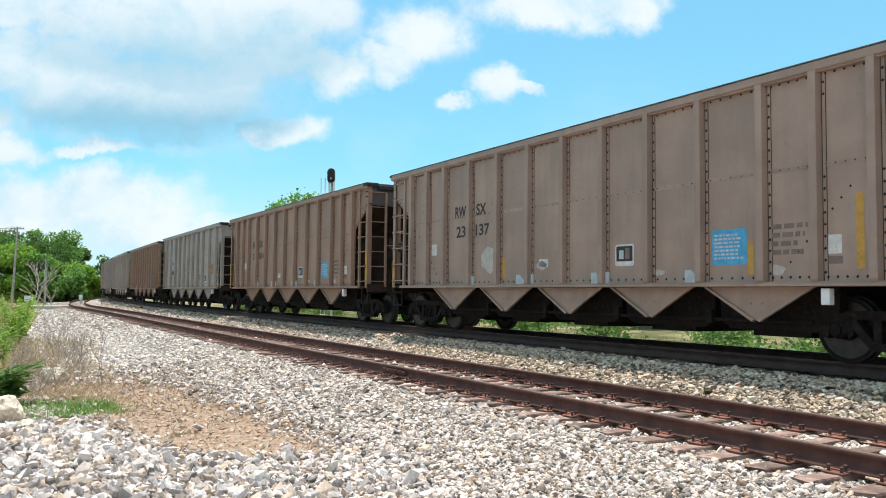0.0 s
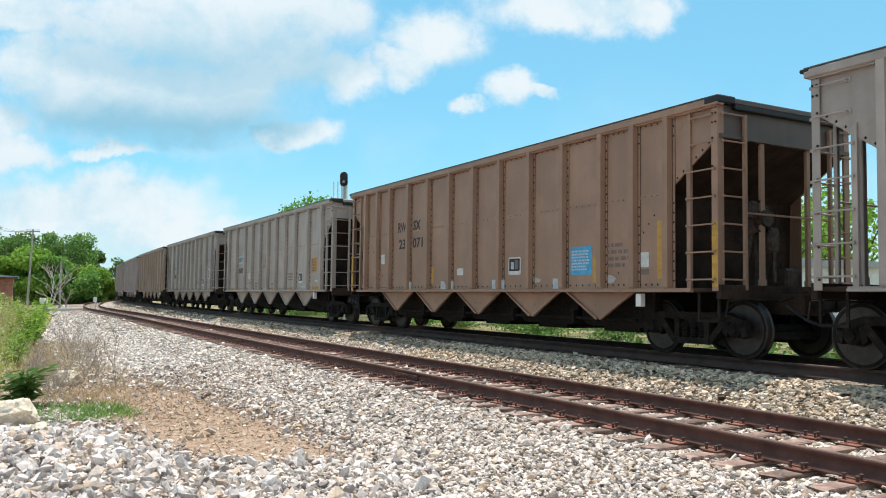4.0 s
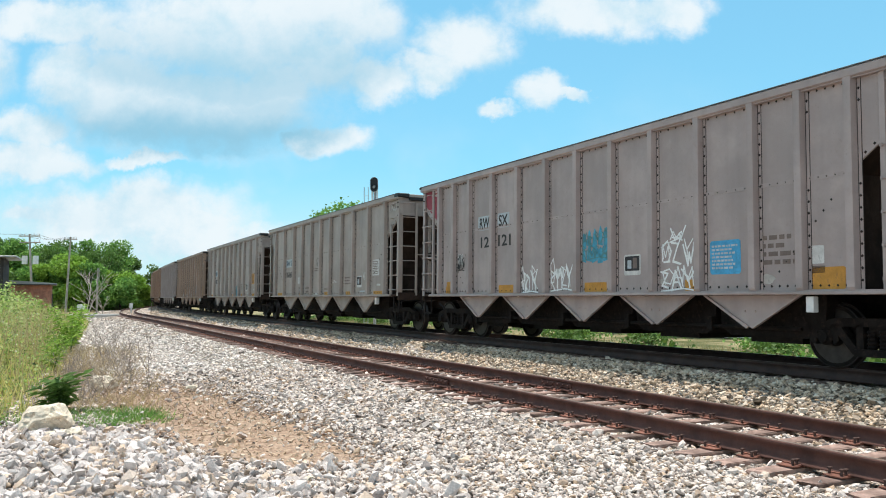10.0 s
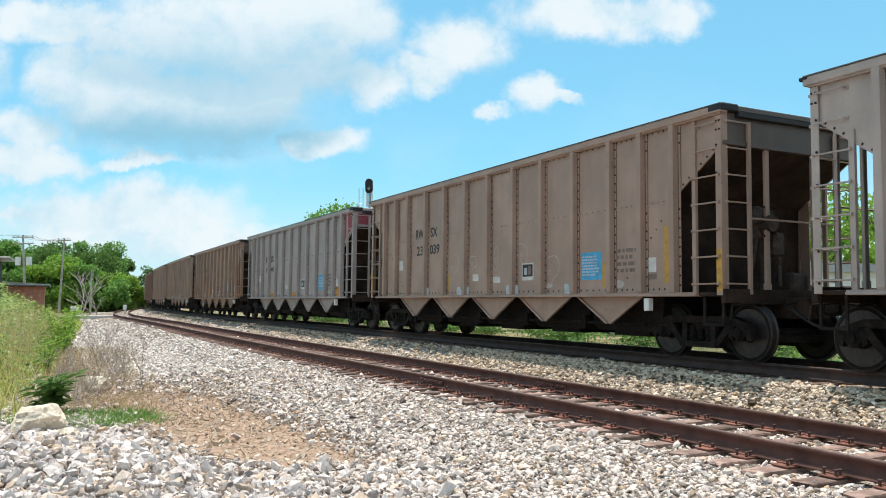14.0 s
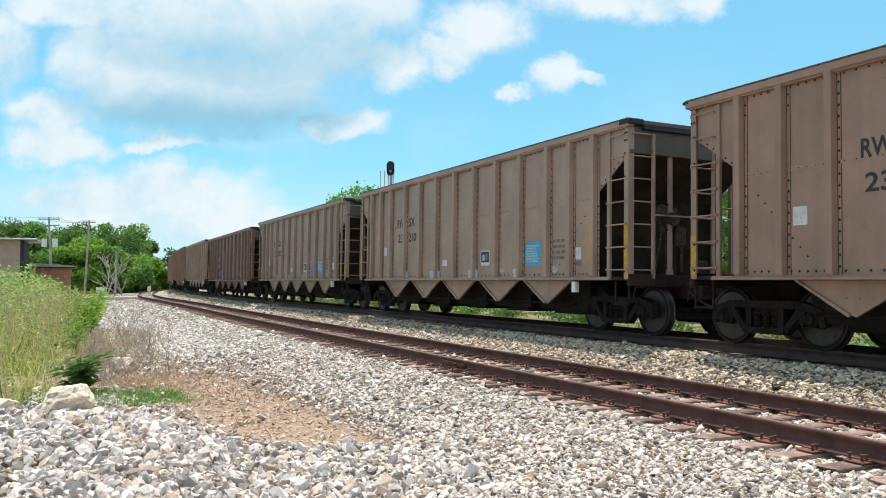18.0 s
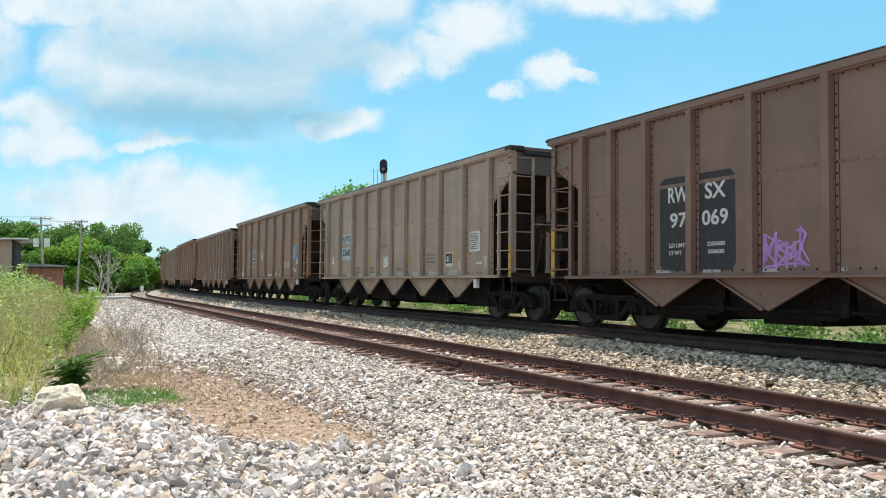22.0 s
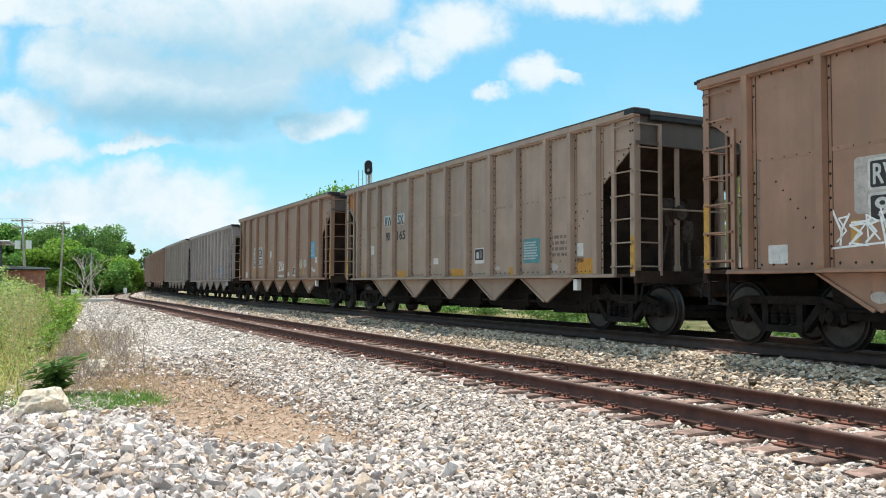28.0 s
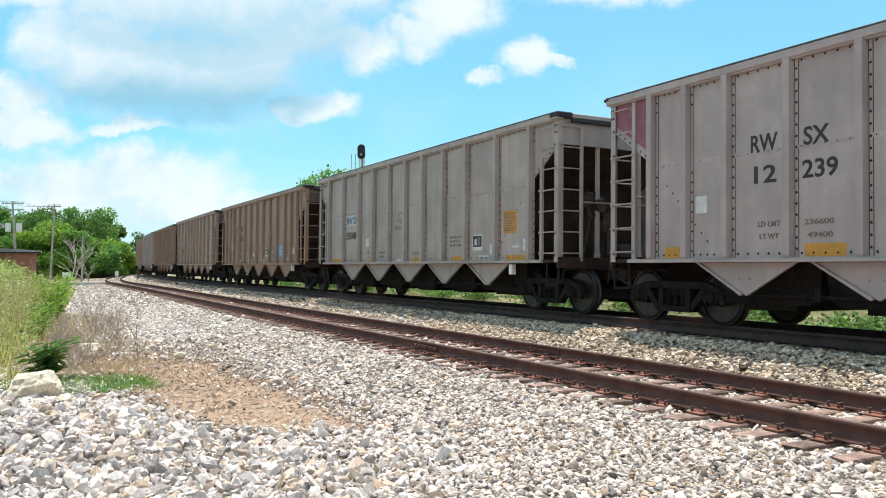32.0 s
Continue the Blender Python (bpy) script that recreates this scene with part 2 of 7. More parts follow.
def car_paint(name, tint, grime=(0.075, 0.058, 0.047), dirty=0.45, rust=0.12, rough=0.5):
    """Dusty freight-car paint: run-down streaks, dirt towards the sill and rust blooms."""
    m = bpy.data.materials.new(name)
    m.use_nodes = True
    g = Graph(m.node_tree)
    where = g.add("ShaderNodeTexCoord").outputs["Object"]
    lot = g.add("ShaderNodeObjectInfo").outputs["Random"]
    shift = g.add("ShaderNodeVectorMath", {0: where, 1: g.add("ShaderNodeCombineXYZ", {0: g.math("MULTIPLY", lot, 40.0)}).outputs[0]}).outputs[0]
    stretch = g.add("ShaderNodeMapping", {"Vector": shift, "Scale": (4.0, 4.0, 0.3)}).outputs[0]
    streak = g.ramp(g.noise(1.1, stretch, 4.0, 0.5), 0.35, 0.85)
    cloud = g.ramp(g.noise(0.9, shift, 6.0, 0.65), 0.35, 0.7)
    speck = g.ramp(g.noise(38.0, shift, 3.0, 0.65), 0.62, 0.74)
    colour = g.mix(cloud, tuple(c * 0.86 for c in tint), tuple(min(1, c * 1.12) for c in tint))
    colour = g.mix(g.math("MULTIPLY", streak, dirty), colour, grime)
    blotch = g.ramp(g.noise(2.6, shift, 7.0, 0.72), 0.60, 0.70)
    colour = g.mix(g.math("MULTIPLY", blotch, rust), colour, (0.16, 0.075, 0.035))
    colour = g.mix(g.math("MULTIPLY", speck, 0.25), colour, grime)
    relief = g.add("ShaderNodeBump", {"Strength": 0.25, "Distance": 0.02, "Height": g.noise(1.7, shift, 4.0, 0.55)}).outputs[0]
    shader = g.add("ShaderNodeBsdfPrincipled", {"Base Color": colour, "Roughness": rough, "Specular IOR Level": 0.5, "Normal": relief})
    g.add("ShaderNodeOutputMaterial", {"Surface": shader.outputs[0]})
    return m


RAIL = principled("rusty_rail", (0.10, 0.043, 0.033), 0.8, 0.0, 0.3, 4.0, 0.4, 80.0, (0.105, 0.047, 0.034))
RAIL_TOP = principled("worn_rail_head", (0.20, 0.15, 0.125), 0.45, 0.3, 0.3, 4.0, 0.1, 80.0, (0.14, 0.08, 0.05))
TIE = principled("weathered_tie", (0.30, 0.205, 0.17), 0.95, 0.0, 0.4, 5.0, 0.8, 40.0, (0.12, 0.062, 0.048), per_object=0.35)
PLATE = principled("rusty_plate", (0.24, 0.10, 0.068), 0.85, 0.0, 0.35, 9.0, 0.5, 70.0, (0.09, 0.045, 0.035), per_object=0.2)
SPIKE = principled("spike_steel", (0.09, 0.05, 0.04), 0.8, 0.0, 0.3, 20.0)
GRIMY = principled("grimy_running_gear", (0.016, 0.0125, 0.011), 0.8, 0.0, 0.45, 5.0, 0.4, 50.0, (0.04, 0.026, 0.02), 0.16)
TREAD = principled("worn_wheel_tread", (0.05, 0.042, 0.039), 0.4, 0.5, 0.3, 6.0, specular=0.4)
# stained brown, darkened for the shade under slope sheets and at car ends
SLOPE = principled("shaded_slope_sheet", (0.042, 0.027, 0.021), 0.9, 0.0, 0.4, 2.0, 0.2, 30.0, (0.024, 0.017, 0.014), 0.12)
BALLAST = gravel("ballast", (0.60, 0.50, 0.42), (0.38, 0.31, 0.25), (0.15, 0.12, 0.095), 0.05)
BALLAST_FAR = gravel("ballast_between_tracks", (0.66, 0.55, 0.44), (0.42, 0.34, 0.265), (0.17, 0.135, 0.105), 0.05, dusty=0.3)
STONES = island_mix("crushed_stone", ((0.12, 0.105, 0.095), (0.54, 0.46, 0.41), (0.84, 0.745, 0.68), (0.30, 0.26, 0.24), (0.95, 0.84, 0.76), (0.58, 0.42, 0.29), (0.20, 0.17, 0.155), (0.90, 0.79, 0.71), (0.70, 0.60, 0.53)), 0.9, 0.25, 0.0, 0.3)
# lighter copy of the crushed stone for far ground, sunlight put into its colour
STONES_SUNLIT = island_mix("sunlit_crushed_stone", ((0.30, 0.26, 0.235), (0.66, 0.58, 0.525), (0.86, 0.78, 0.72), (0.50, 0.44, 0.40), (0.95, 0.88, 0.82), (0.70, 0.58, 0.48), (0.90, 0.83, 0.77), (0.78, 0.71, 0.66)), 0.9, 0.25, 0.0, 0.3)
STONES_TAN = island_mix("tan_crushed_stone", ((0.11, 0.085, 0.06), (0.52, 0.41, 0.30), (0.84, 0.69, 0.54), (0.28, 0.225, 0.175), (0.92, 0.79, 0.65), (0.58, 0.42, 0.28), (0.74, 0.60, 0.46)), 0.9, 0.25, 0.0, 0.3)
RIPRAP_TONES = ((0.82, 0.73, 0.68), (0.36, 0.315, 0.295), (0.93, 0.84, 0.79), (0.24, 0.21, 0.19), (0.74, 0.57, 0.43), (0.66, 0.60, 0.57), (0.90, 0.82, 0.78))
RIPRAP = island_mix("pale_broken_rock", RIPRAP_TONES, 0.9, 0.25, 0.0, 0.5)
RIPRAP_PIECE = island_mix("pale_broken_stone", RIPRAP_TONES, 0.9, 0.25, 0.0, 0.5, True)
ROCK = principled("pale_limestone", (0.72, 0.63, 0.50), 0.9, 0.0, 0.35, 4.0, 1.0, 22.0, (0.34, 0.23, 0.14))
GRASS = island_mix("meadow_grass", ((0.10, 0.14, 0.035), (0.66, 0.66, 0.17), (0.93, 0.77, 0.30), (0.22, 0.29, 0.06), (0.96, 0.84, 0.42), (0.54, 0.64, 0.16), (0.78, 0.66, 0.28)), 0.75, 0.3, 0.35)
VERGE = island_mix("verge_grass", ((0.07, 0.08, 0.035), (0.25, 0.25, 0.11), (0.50, 0.45, 0.28), (0.14, 0.16, 0.06), (0.36, 0.34, 0.17), (0.45, 0.40, 0.24)), 0.75, 0.3, 0.35)
BRUSH = island_mix("dead_brush", ((0.42, 0.31, 0.215), (0.60, 0.46, 0.33), (0.28, 0.20, 0.135), (0.72, 0.58, 0.42)), 0.9, 0.2)
DRY = island_mix("dry_grass", ((0.555, 0.43, 0.22), (0.70, 0.56, 0.30), (0.42, 0.31, 0.17), (0.62, 0.51, 0.27)), 0.85, 0.2, 0.3)
WEED = island_mix("weed_leaves", ((0.04, 0.09, 0.02), (0.33, 0.49, 0.11), (0.64, 0.76, 0.27), (0.10, 0.21, 0.04), (0.48, 0.61, 0.18), (0.16, 0.31, 0.06), (0.78, 0.80, 0.40)), 0.6, 0.4, 0.5)
LEAF = island_mix("tree_leaves", ((0.09, 0.215, 0.05), (0.19, 0.39, 0.075), (0.31, 0.53, 0.12), (0.135, 0.285, 0.06)), 0.65, 0.35, 0.3)
LEAF_DARK = island_mix("deep_green_leaves", ((0.072, 0.15, 0.032), (0.12, 0.225, 0.045), (0.16, 0.285, 0.063), (0.088, 0.18, 0.036)), 0.65, 0.35, 0.3)
LEAF_BRIGHT = island_mix("sunny_tree_leaves", ((0.157, 0.289, 0.039), (0.269, 0.454, 0.058), (0.381, 0.599, 0.098), (0.202, 0.351, 0.049)), 0.65, 0.35, 0.35)
BARK = principled("bark", (0.11, 0.085, 0.065), 0.95, 0.0, 0.4, 6.0, 0.9, 30.0)
TWIG = principled("dead_twig", (0.30, 0.25, 0.215), 0.9, 0.0, 0.25, 9.0)
POLE_WOOD = principled("pole_wood", (0.42, 0.38, 0.33), 0.9, 0.0, 0.25, 3.0, 0.4, 40.0)
STEEL = principled("galvanised_steel", (0.46, 0.47, 0.48), 0.5, 0.5, 0.15, 5.0)
BLACK = principled("black_paint", (0.018, 0.018, 0.02), 0.6, 0.0, 0.3, 4.0)
GEAR = principled("rusty_gear", (0.05, 0.034, 0.027), 0.65, 0.2, 0.5, 9.0, 0.3, 60.0, (0.13, 0.075, 0.05))
RIVET = principled("rusty_rivets", (0.028, 0.02, 0.017), 0.8, 0.0, 0.3, 20.0)
CHIPS = island_mix("pale_chips", ((0.58, 0.44, 0.31), (0.46, 0.33, 0.225), (0.74, 0.61, 0.48), (0.52, 0.38, 0.26)), 0.9, 0.2)
# worn cap strip whose slate blue holds the sky's reflection
CAP = principled("worn_cap_sky_tint", (0.10, 0.115, 0.125), 0.6, 0.1, 0.4, 6.0, 0.3, 40.0, (0.05, 0.05, 0.052))
WHITE = principled("white_paint", (0.78, 0.78, 0.76), 0.6, 0.0, 0.1, 5.0)


# ---- the line of the track ----
def make_line():
    """The main track's middle line: straight past the camera, then bending away."""
    step = 0.5
    s = np.arange(-460.0, 620.0 + step, step)
    bend = np.interp(s, (-460, -40, -39, 0, 35, 70, 105, 140, 220, 260, 620), (0, 0, -0.00027, -0.00027, -0.0014, -0.00112, -0.00546, -0.004, -0.004, 0, 0))
    turn = np.concatenate(([0.0], np.cumsum((bend[1:] + bend[:-1]) / 2 * step)))
    turn += 2.03939 - np.interp(0.0, s, turn)
    mid = (turn[1:] + turn[:-1]) / 2
    x = np.concatenate(([0.0], np.cumsum(np.cos(mid) * step)))
    y = np.concatenate(([0.0], np.cumsum(np.sin(mid) * step)))
    return s, x - np.interp(0.0, s, x), y - np.interp(0.0, s, y) + 24.64446, turn


LINE_S, LINE_X, LINE_Y, LINE_TURN = make_line()


def on_line(s, off=0.0):
    """x, y and heading at s metres along the main track, off metres towards the camera's side."""
    h = np.interp(s, LINE_S, LINE_TURN)
    return np.interp(s, LINE_S, LINE_X) - off * np.sin(h), np.interp(s, LINE_S, LINE_Y) + off * np.cos(h), h


def siding(s):
    """How far the siding's middle lies from the main track's."""
    return np.interp(s, (-60, 0, 20, 30, 40, 50, 58, 66, 78, 86, 95, 110, 140), (4.30, 3.83, 3.67, 3.63, 3.85, 4.28, 4.52, 4.5, 4.3, 4.1, 3.85, 3.5, 3.3))


SIDING_Z = -0.435
# the main track leans into its curve, away from the camera
MAIN_Z, CANT = -0.095, 0.8
CANT_RISE = math.tan(radians(CANT))
RAIL_H = 0.175
NEAR = (LINE_S > -60) & (LINE_S < 200)
NEAR_X, NEAR_Y, NEAR_S, NEAR_T = LINE_X[NEAR], LINE_Y[NEAR], LINE_S[NEAR], LINE_TURN[NEAR]


def across(x, y):
    """Along and across the track for points (numpy arrays)."""
    x, y = np.atleast_1d(np.asarray(x, float)), np.atleast_1d(np.asarray(y, float))
    s, u = np.empty_like(x), np.empty_like(x)
    for i in range(0, len(x), 4000):
        dx, dy = x[i:i + 4000, None] - NEAR_X, y[i:i + 4000, None] - NEAR_Y
        k = np.argmin(dx * dx + dy * dy, axis=1)
        t = NEAR_T[k]
        ax, ay = x[i:i + 4000] - NEAR_X[k], y[i:i + 4000] - NEAR_Y[k]
        s[i:i + 4000] = NEAR_S[k] + ax * np.cos(t) + ay * np.sin(t)
        u[i:i + 4000] = -ax * np.sin(t) + ay * np.cos(t)
    return s, u


PROFILE_U = (-60, -7.0, -4.2, -2.3, -1.5, 1.75, 2.45, 2.6, 5.3, 6.7, 9.0, 30.0)
PROFILE_Z = (-1.0, -1.0, -0.97, -0.42, -0.35, -0.305, -0.60, -0.665, -0.675, -0.805, -0.83, -0.83)


def bank(x, y):
    """The weedy rise beside the track, and the heap of broken rock before it."""
    x, y = np.asarray(x, float), np.asarray(y, float)
    edge = (-5.6 - 0.42 * (y - 11.0)) - x
    rise = np.clip(edge / 5.0, 0, 1) * np.clip((y - 9.5) / 3.0, 0, 1) * np.clip((60 - y) / 20, 0, 1)
    heap = 0.16 * np.exp(-(((x + 4.6) / 1.6) ** 2 + ((y - 8.6) / 1.5) ** 2) ** 2)
    return 0.70 * rise + heap


def ground_z(x, y):
    s, u = across(x, y)
    return np.interp(u, PROFILE_U, PROFILE_Z) + bank(np.atleast_1d(x), np.atleast_1d(y))


# ---- building helpers ----
def mesh_of(name, bm):
    me = bpy.data.meshes.new(name)
    bm.normal_update()
    bm.to_mesh(me)
    bm.free()
    return me


def link_material(ob, material):
    """The material sits on the object, so that alike parts share one mesh."""
    if not ob.data.materials:
        ob.data.materials.append(None)
    ob.material_slots[0].link = "OBJECT"
    ob.material_slots[0].material = material
    return ob


def part(name, shape, material, parent=None, label="", m=None):
    """ONE mesh object from a bmesh or a mesh, under a thing or a part."""
    me = shape if isinstance(shape, bpy.types.Mesh) else mesh_of(name, shape)
    ob = link_material(new(name, me), material)
    ob.parent = parent
    if m is not None:
        ob.matrix_basis = m
    if label:
        ob["label"] = label
    return ob


def box(bm, x0, x1, y0, y1, z0, z1, bevel=0.0):
    """A box between the given bounds, with its edges rounded off."""
    r = bmesh.ops.create_cube(bm, size=1.0)
    vs = r["verts"]
    for v in vs:
        v.co = Vector(((x0 + x1) / 2 + v.co.x * (x1 - x0), (y0 + y1) / 2 + v.co.y * (y1 - y0), (z0 + z1) / 2 + v.co.z * (z1 - z0)))
    if bevel:
        bmesh.ops.bevel(bm, geom=list({e for v in vs for e in v.link_edges}), offset=bevel, segments=1, affect="EDGES", profile=0.5)
    return bm


def boxed(*bounds, bevel=0.0):
    return box(bmesh.new(), *bounds, bevel=bevel)


def rod(bm, a, b, r, sides=6, r2=None):
    """A round bar from a to b."""
    a, b = Vector(a), Vector(b)
    way = b - a
    turn = way.to_track_quat("Z", "Y").to_matrix().to_4x4()
    bmesh.ops.create_cone(bm, cap_ends=True, segments=sides, radius1=r, radius2=r if r2 is None else r2, depth=way.length,
                          matrix=Matrix.Translation((a + b) / 2) @ turn)
    return bm


def slab(bm, outline, y0, y1):
    """A plate: an outline of (x, z) corners, from y0 to y1."""
    front = [bm.verts.new((x, y1, z)) for x, z in outline]
    rear = [bm.verts.new((x, y0, z)) for x, z in outline]
    bm.faces.new(front)
    bm.faces.new(rear[::-1])
    n = len(outline)
    for i in range(n):
        bm.faces.new((front[i], rear[i], rear[(i + 1) % n], front[(i + 1) % n]))
    return bm


def raw_mesh(name, verts, faces, flat=True):
    """A large mesh from arrays; every face has as many corners."""
    me = bpy.data.meshes.new(name)
    verts, faces = np.asarray(verts, np.float32), np.asarray(faces, np.int32)
    k = faces.shape[1]
    me.vertices.add(len(verts))
    me.vertices.foreach_set("co", verts.ravel())
    me.loops.add(faces.size)
    me.loops.foreach_set("vertex_index", faces.ravel())
    me.polygons.add(len(faces))
    me.polygons.foreach_set("loop_start", np.arange(0, faces.size, k, dtype=np.int32))
    if flat:
        me.polygons.foreach_set("use_smooth", np.zeros(len(faces), dtype=bool))
    me.update(calc_edges=True)
    me.validate()
    return me


def many(name, base_verts, base_faces, places, scales, spins, wobble=0.0, tilt=0.0, seed=1, squash=None):
    """Copies of one small shape, each turned, sized and misshapen on its own, in one mesh."""
    rng = np.random.default_rng(seed)
    bv, bf = np.asarray(base_verts, float), np.asarray(base_faces, int)
    n, k = len(places), len(bv)
    v = np.repeat(bv[None], n, 0)
    if wobble:
        v = v * (1 + wobble * rng.uniform(-1, 1, (n, k, 1)))
    v = v * np.asarray(scales, float).reshape(n, -1, 1 if np.ndim(scales) == 1 else 3)
    if tilt:
        a = rng.uniform(-tilt, tilt, n)
        c, s_ = np.cos(a)[:, None], np.sin(a)[:, None]
        v[..., 1], v[..., 2] = v[..., 1] * c - v[..., 2] * s_, v[..., 1] * s_ + v[..., 2] * c
        a = rng.uniform(-tilt, tilt, n)
        c, s_ = np.cos(a)[:, None], np.sin(a)[:, None]
        v[..., 0], v[..., 2] = v[..., 0] * c - v[..., 2] * s_, v[..., 0] * s_ + v[..., 2] * c
    c, s_ = np.cos(spins)[:, None], np.sin(spins)[:, None]
    v[..., 0], v[..., 1] = v[..., 0] * c - v[..., 1] * s_, v[..., 0] * s_ + v[..., 1] * c
    v += np.asarray(places, float)[:, None, :]
    f = bf[None] + (np.arange(n) * k)[:, None, None]
    return raw_mesh(name, v.reshape(-1, 3), f.reshape(-1, bf.shape[1]))


CHUNK_V = ((-0.62, -0.58, -0.6), (0.6, -0.6, -0.55), (0.58, 0.62, -0.6), (-0.6, 0.6, -0.58), (-0.5, -0.55, 0.5), (0.55, -0.45, 0.62), (0.42, 0.52, 0.5), (-0.55, 0.45, 0.66))
CHUNK_F = ((3, 2, 1, 0), (4, 5, 6, 7), (0, 1, 5, 4), (1, 2, 6, 5), (2, 3, 7, 6), (3, 0, 4, 7))


def ico():
    bm = bmesh.new()
    bmesh.ops.create_icosphere(bm, subdivisions=1, radius=1.0)
    v = [tuple(x.co) for x in bm.verts]
    f = [[x.index for x in p.verts] for p in bm.faces]
    bm.free()
    return v, f


ICO_V, ICO_F = ico()


def sweep(name, s_values, profile, material, off=0.0, z=0.0, closed=True, rise=0.0):
    """A profile of (across, up) points carried along the track. off may vary along it."""
    s_values = np.asarray(s_values, float)
    o = off(s_values) if callable(off) else np.full_like(s_values, off)
    prof = np.asarray(profile, float)
    n, k = len(s_values), len(prof)
    v = np.empty((n, k, 3))
    for j in range(k):
        x, y, _ = on_line(s_values, o + prof[j, 0])
        v[:, j, 0], v[:, j, 1], v[:, j, 2] = x, y, z + prof[j, 1] + rise * (o + prof[j, 0])
    kk = k if closed else k - 1
    i, j = np.meshgrid(np.arange(n - 1), np.arange(kk), indexing="ij")
    a, b = i * k + j, i * k + (j + 1) % k
    f = np.stack((a, b, b + k, a + k), -1).reshape(-1, 4)
    return link_material(new(name, raw_mesh(name, v.reshape(-1, 3), f, len(profile) > 20)), material)


# ---- ground ----
def build_ground():
    # one sheet: fine steps near by, wide ones out to the horizon
    def axis(lo, hi, fine):
        near = np.arange(lo, hi + fine, fine)
        out = hi + np.cumsum(fine * 1.28 ** np.arange(1, 31))
        back = lo - np.cumsum(fine * 1.28 ** np.arange(1, 31))
        return np.concatenate((back[::-1], near, out))
    xs, ys = axis(-40, 22, 0.5), axis(-6, 90, 0.5)
    gx, gy = np.meshgrid(xs, ys, indexing="ij")
    z = ground_z(gx.ravel(), gy.ravel())
    r = np.hypot(gx.ravel(), gy.ravel())
    z = np.where(r > 150, -1.0, z) - 0.03
    v = np.stack((gx.ravel(), gy.ravel(), z), -1)
    nx, ny = len(xs), len(ys)
    i, j = np.meshgrid(np.arange(nx - 1), np.arange(ny - 1), indexing="ij")
    a = i * ny + j
    f = np.stack((a, a + ny, a + ny + 1, a + 1), -1).reshape(-1, 4)
    ob = link_material(new("ground", raw_mesh("ground", v, f)), GROUND)
    return tagged(ob, "pale gravel ground with dry dirt and grassy edges", "ground", kind="structure")


def ground_material():
    """Gravel by the track, bare dirt in the worn patch, soil under the weeds and in the fields."""
    m = gravel("ground", (0.78, 0.70, 0.635), (0.58, 0.51, 0.455), (0.27, 0.235, 0.205), 0.05)
    g = Graph(m.node_tree, clear=False)
    shader = next(n for n in g.tree.nodes if n.type == "BSDF_PRINCIPLED")
    stone = shader.inputs["Base Color"].links[0].from_socket
    where = g.add("ShaderNodeTexCoord").outputs["Object"]
    at = g.add("ShaderNodeSeparateXYZ", {0: where})
    x, y = at.outputs[0], at.outputs[1]
    ragged = g.math("MULTIPLY", g.math("SUBTRACT", g.noise(1.1, where, 5.0, 0.65), 0.5), 2.6)
    # worn dirt: a tongue from the weeds towards the camera
    du = g.math("DIVIDE", g.math("ADD", g.math("ADD", x, 1.7), g.math("MULTIPLY", g.math("SUBTRACT", y, 9.2), 0.62)), 1.75)
    dv = g.math("DIVIDE", g.math("SUBTRACT", y, 13.2), 5.8)
    r = g.math("ADD", g.math("ADD", g.math("MULTIPLY", du, du), g.math("MULTIPLY", dv, dv)), g.math("MULTIPLY", ragged, 0.5))
    worn = g.ramp(r, 1.25, 0.45)
    fleck = g.ramp(g.noise(14.0, where, 3.0, 0.6), 0.4, 0.7)
    clod = g.ramp(g.noise(3.5, where, 6.0, 0.7), 0.35, 0.68)
    dirt = g.mix(fleck, (0.21, 0.13, 0.085), (0.46, 0.32, 0.22))
    dirt = g.mix(g.math("MULTIPLY", clod, 0.5), dirt, (0.48, 0.365, 0.27))
    colour = g.mix(g.math("MULTIPLY", worn, 0.95), stone, dirt)
    # soil under the weeds
    edge = g.math("SUBTRACT", g.math("SUBTRACT", -5.4, g.math("MULTIPLY", g.math("SUBTRACT", y, 11.0), 0.42)), x)
    weedy = g.math("MULTIPLY", g.ramp(g.math("ADD", edge, g.math("MULTIPLY", ragged, 0.3)), -0.2, 0.6), g.ramp(y, 10.3, 11.3))
    field = g.mix(g.ramp(g.noise(0.5, where, 6.0, 0.65), 0.35, 0.65), (0.10, 0.11, 0.04), (0.36, 0.30, 0.17))
    colour = g.mix(weedy, colour, field)
    # grass beyond the main track and all the land further off
    beyond = g.ramp(g.math("ADD", g.math("ADD", g.math("MULTIPLY", x, 0.893), g.math("MULTIPLY", g.math("SUBTRACT", y, 24.1), 0.451)), g.math("MULTIPLY", ragged, 0.5)), 3.6, 5.0)
    colour = g.mix(beyond, colour, field)
    r2 = g.math("SQRT", g.math("ADD", g.math("MULTIPLY", x, x), g.math("MULTIPLY", y, y)))
    colour = g.mix(g.ramp(r2, 125.0, 170.0), colour, field)
    bump = next(n for n in g.tree.nodes if n.type == "BUMP")
    g.feed(bump, {"Strength": g.math("SUBTRACT", 0.7, g.math("MULTIPLY", worn, 0.55))})
    g.feed(shader, {"Base Color": colour})
    return m


GROUND = ground_material()
GROUND_SHEET = build_ground()

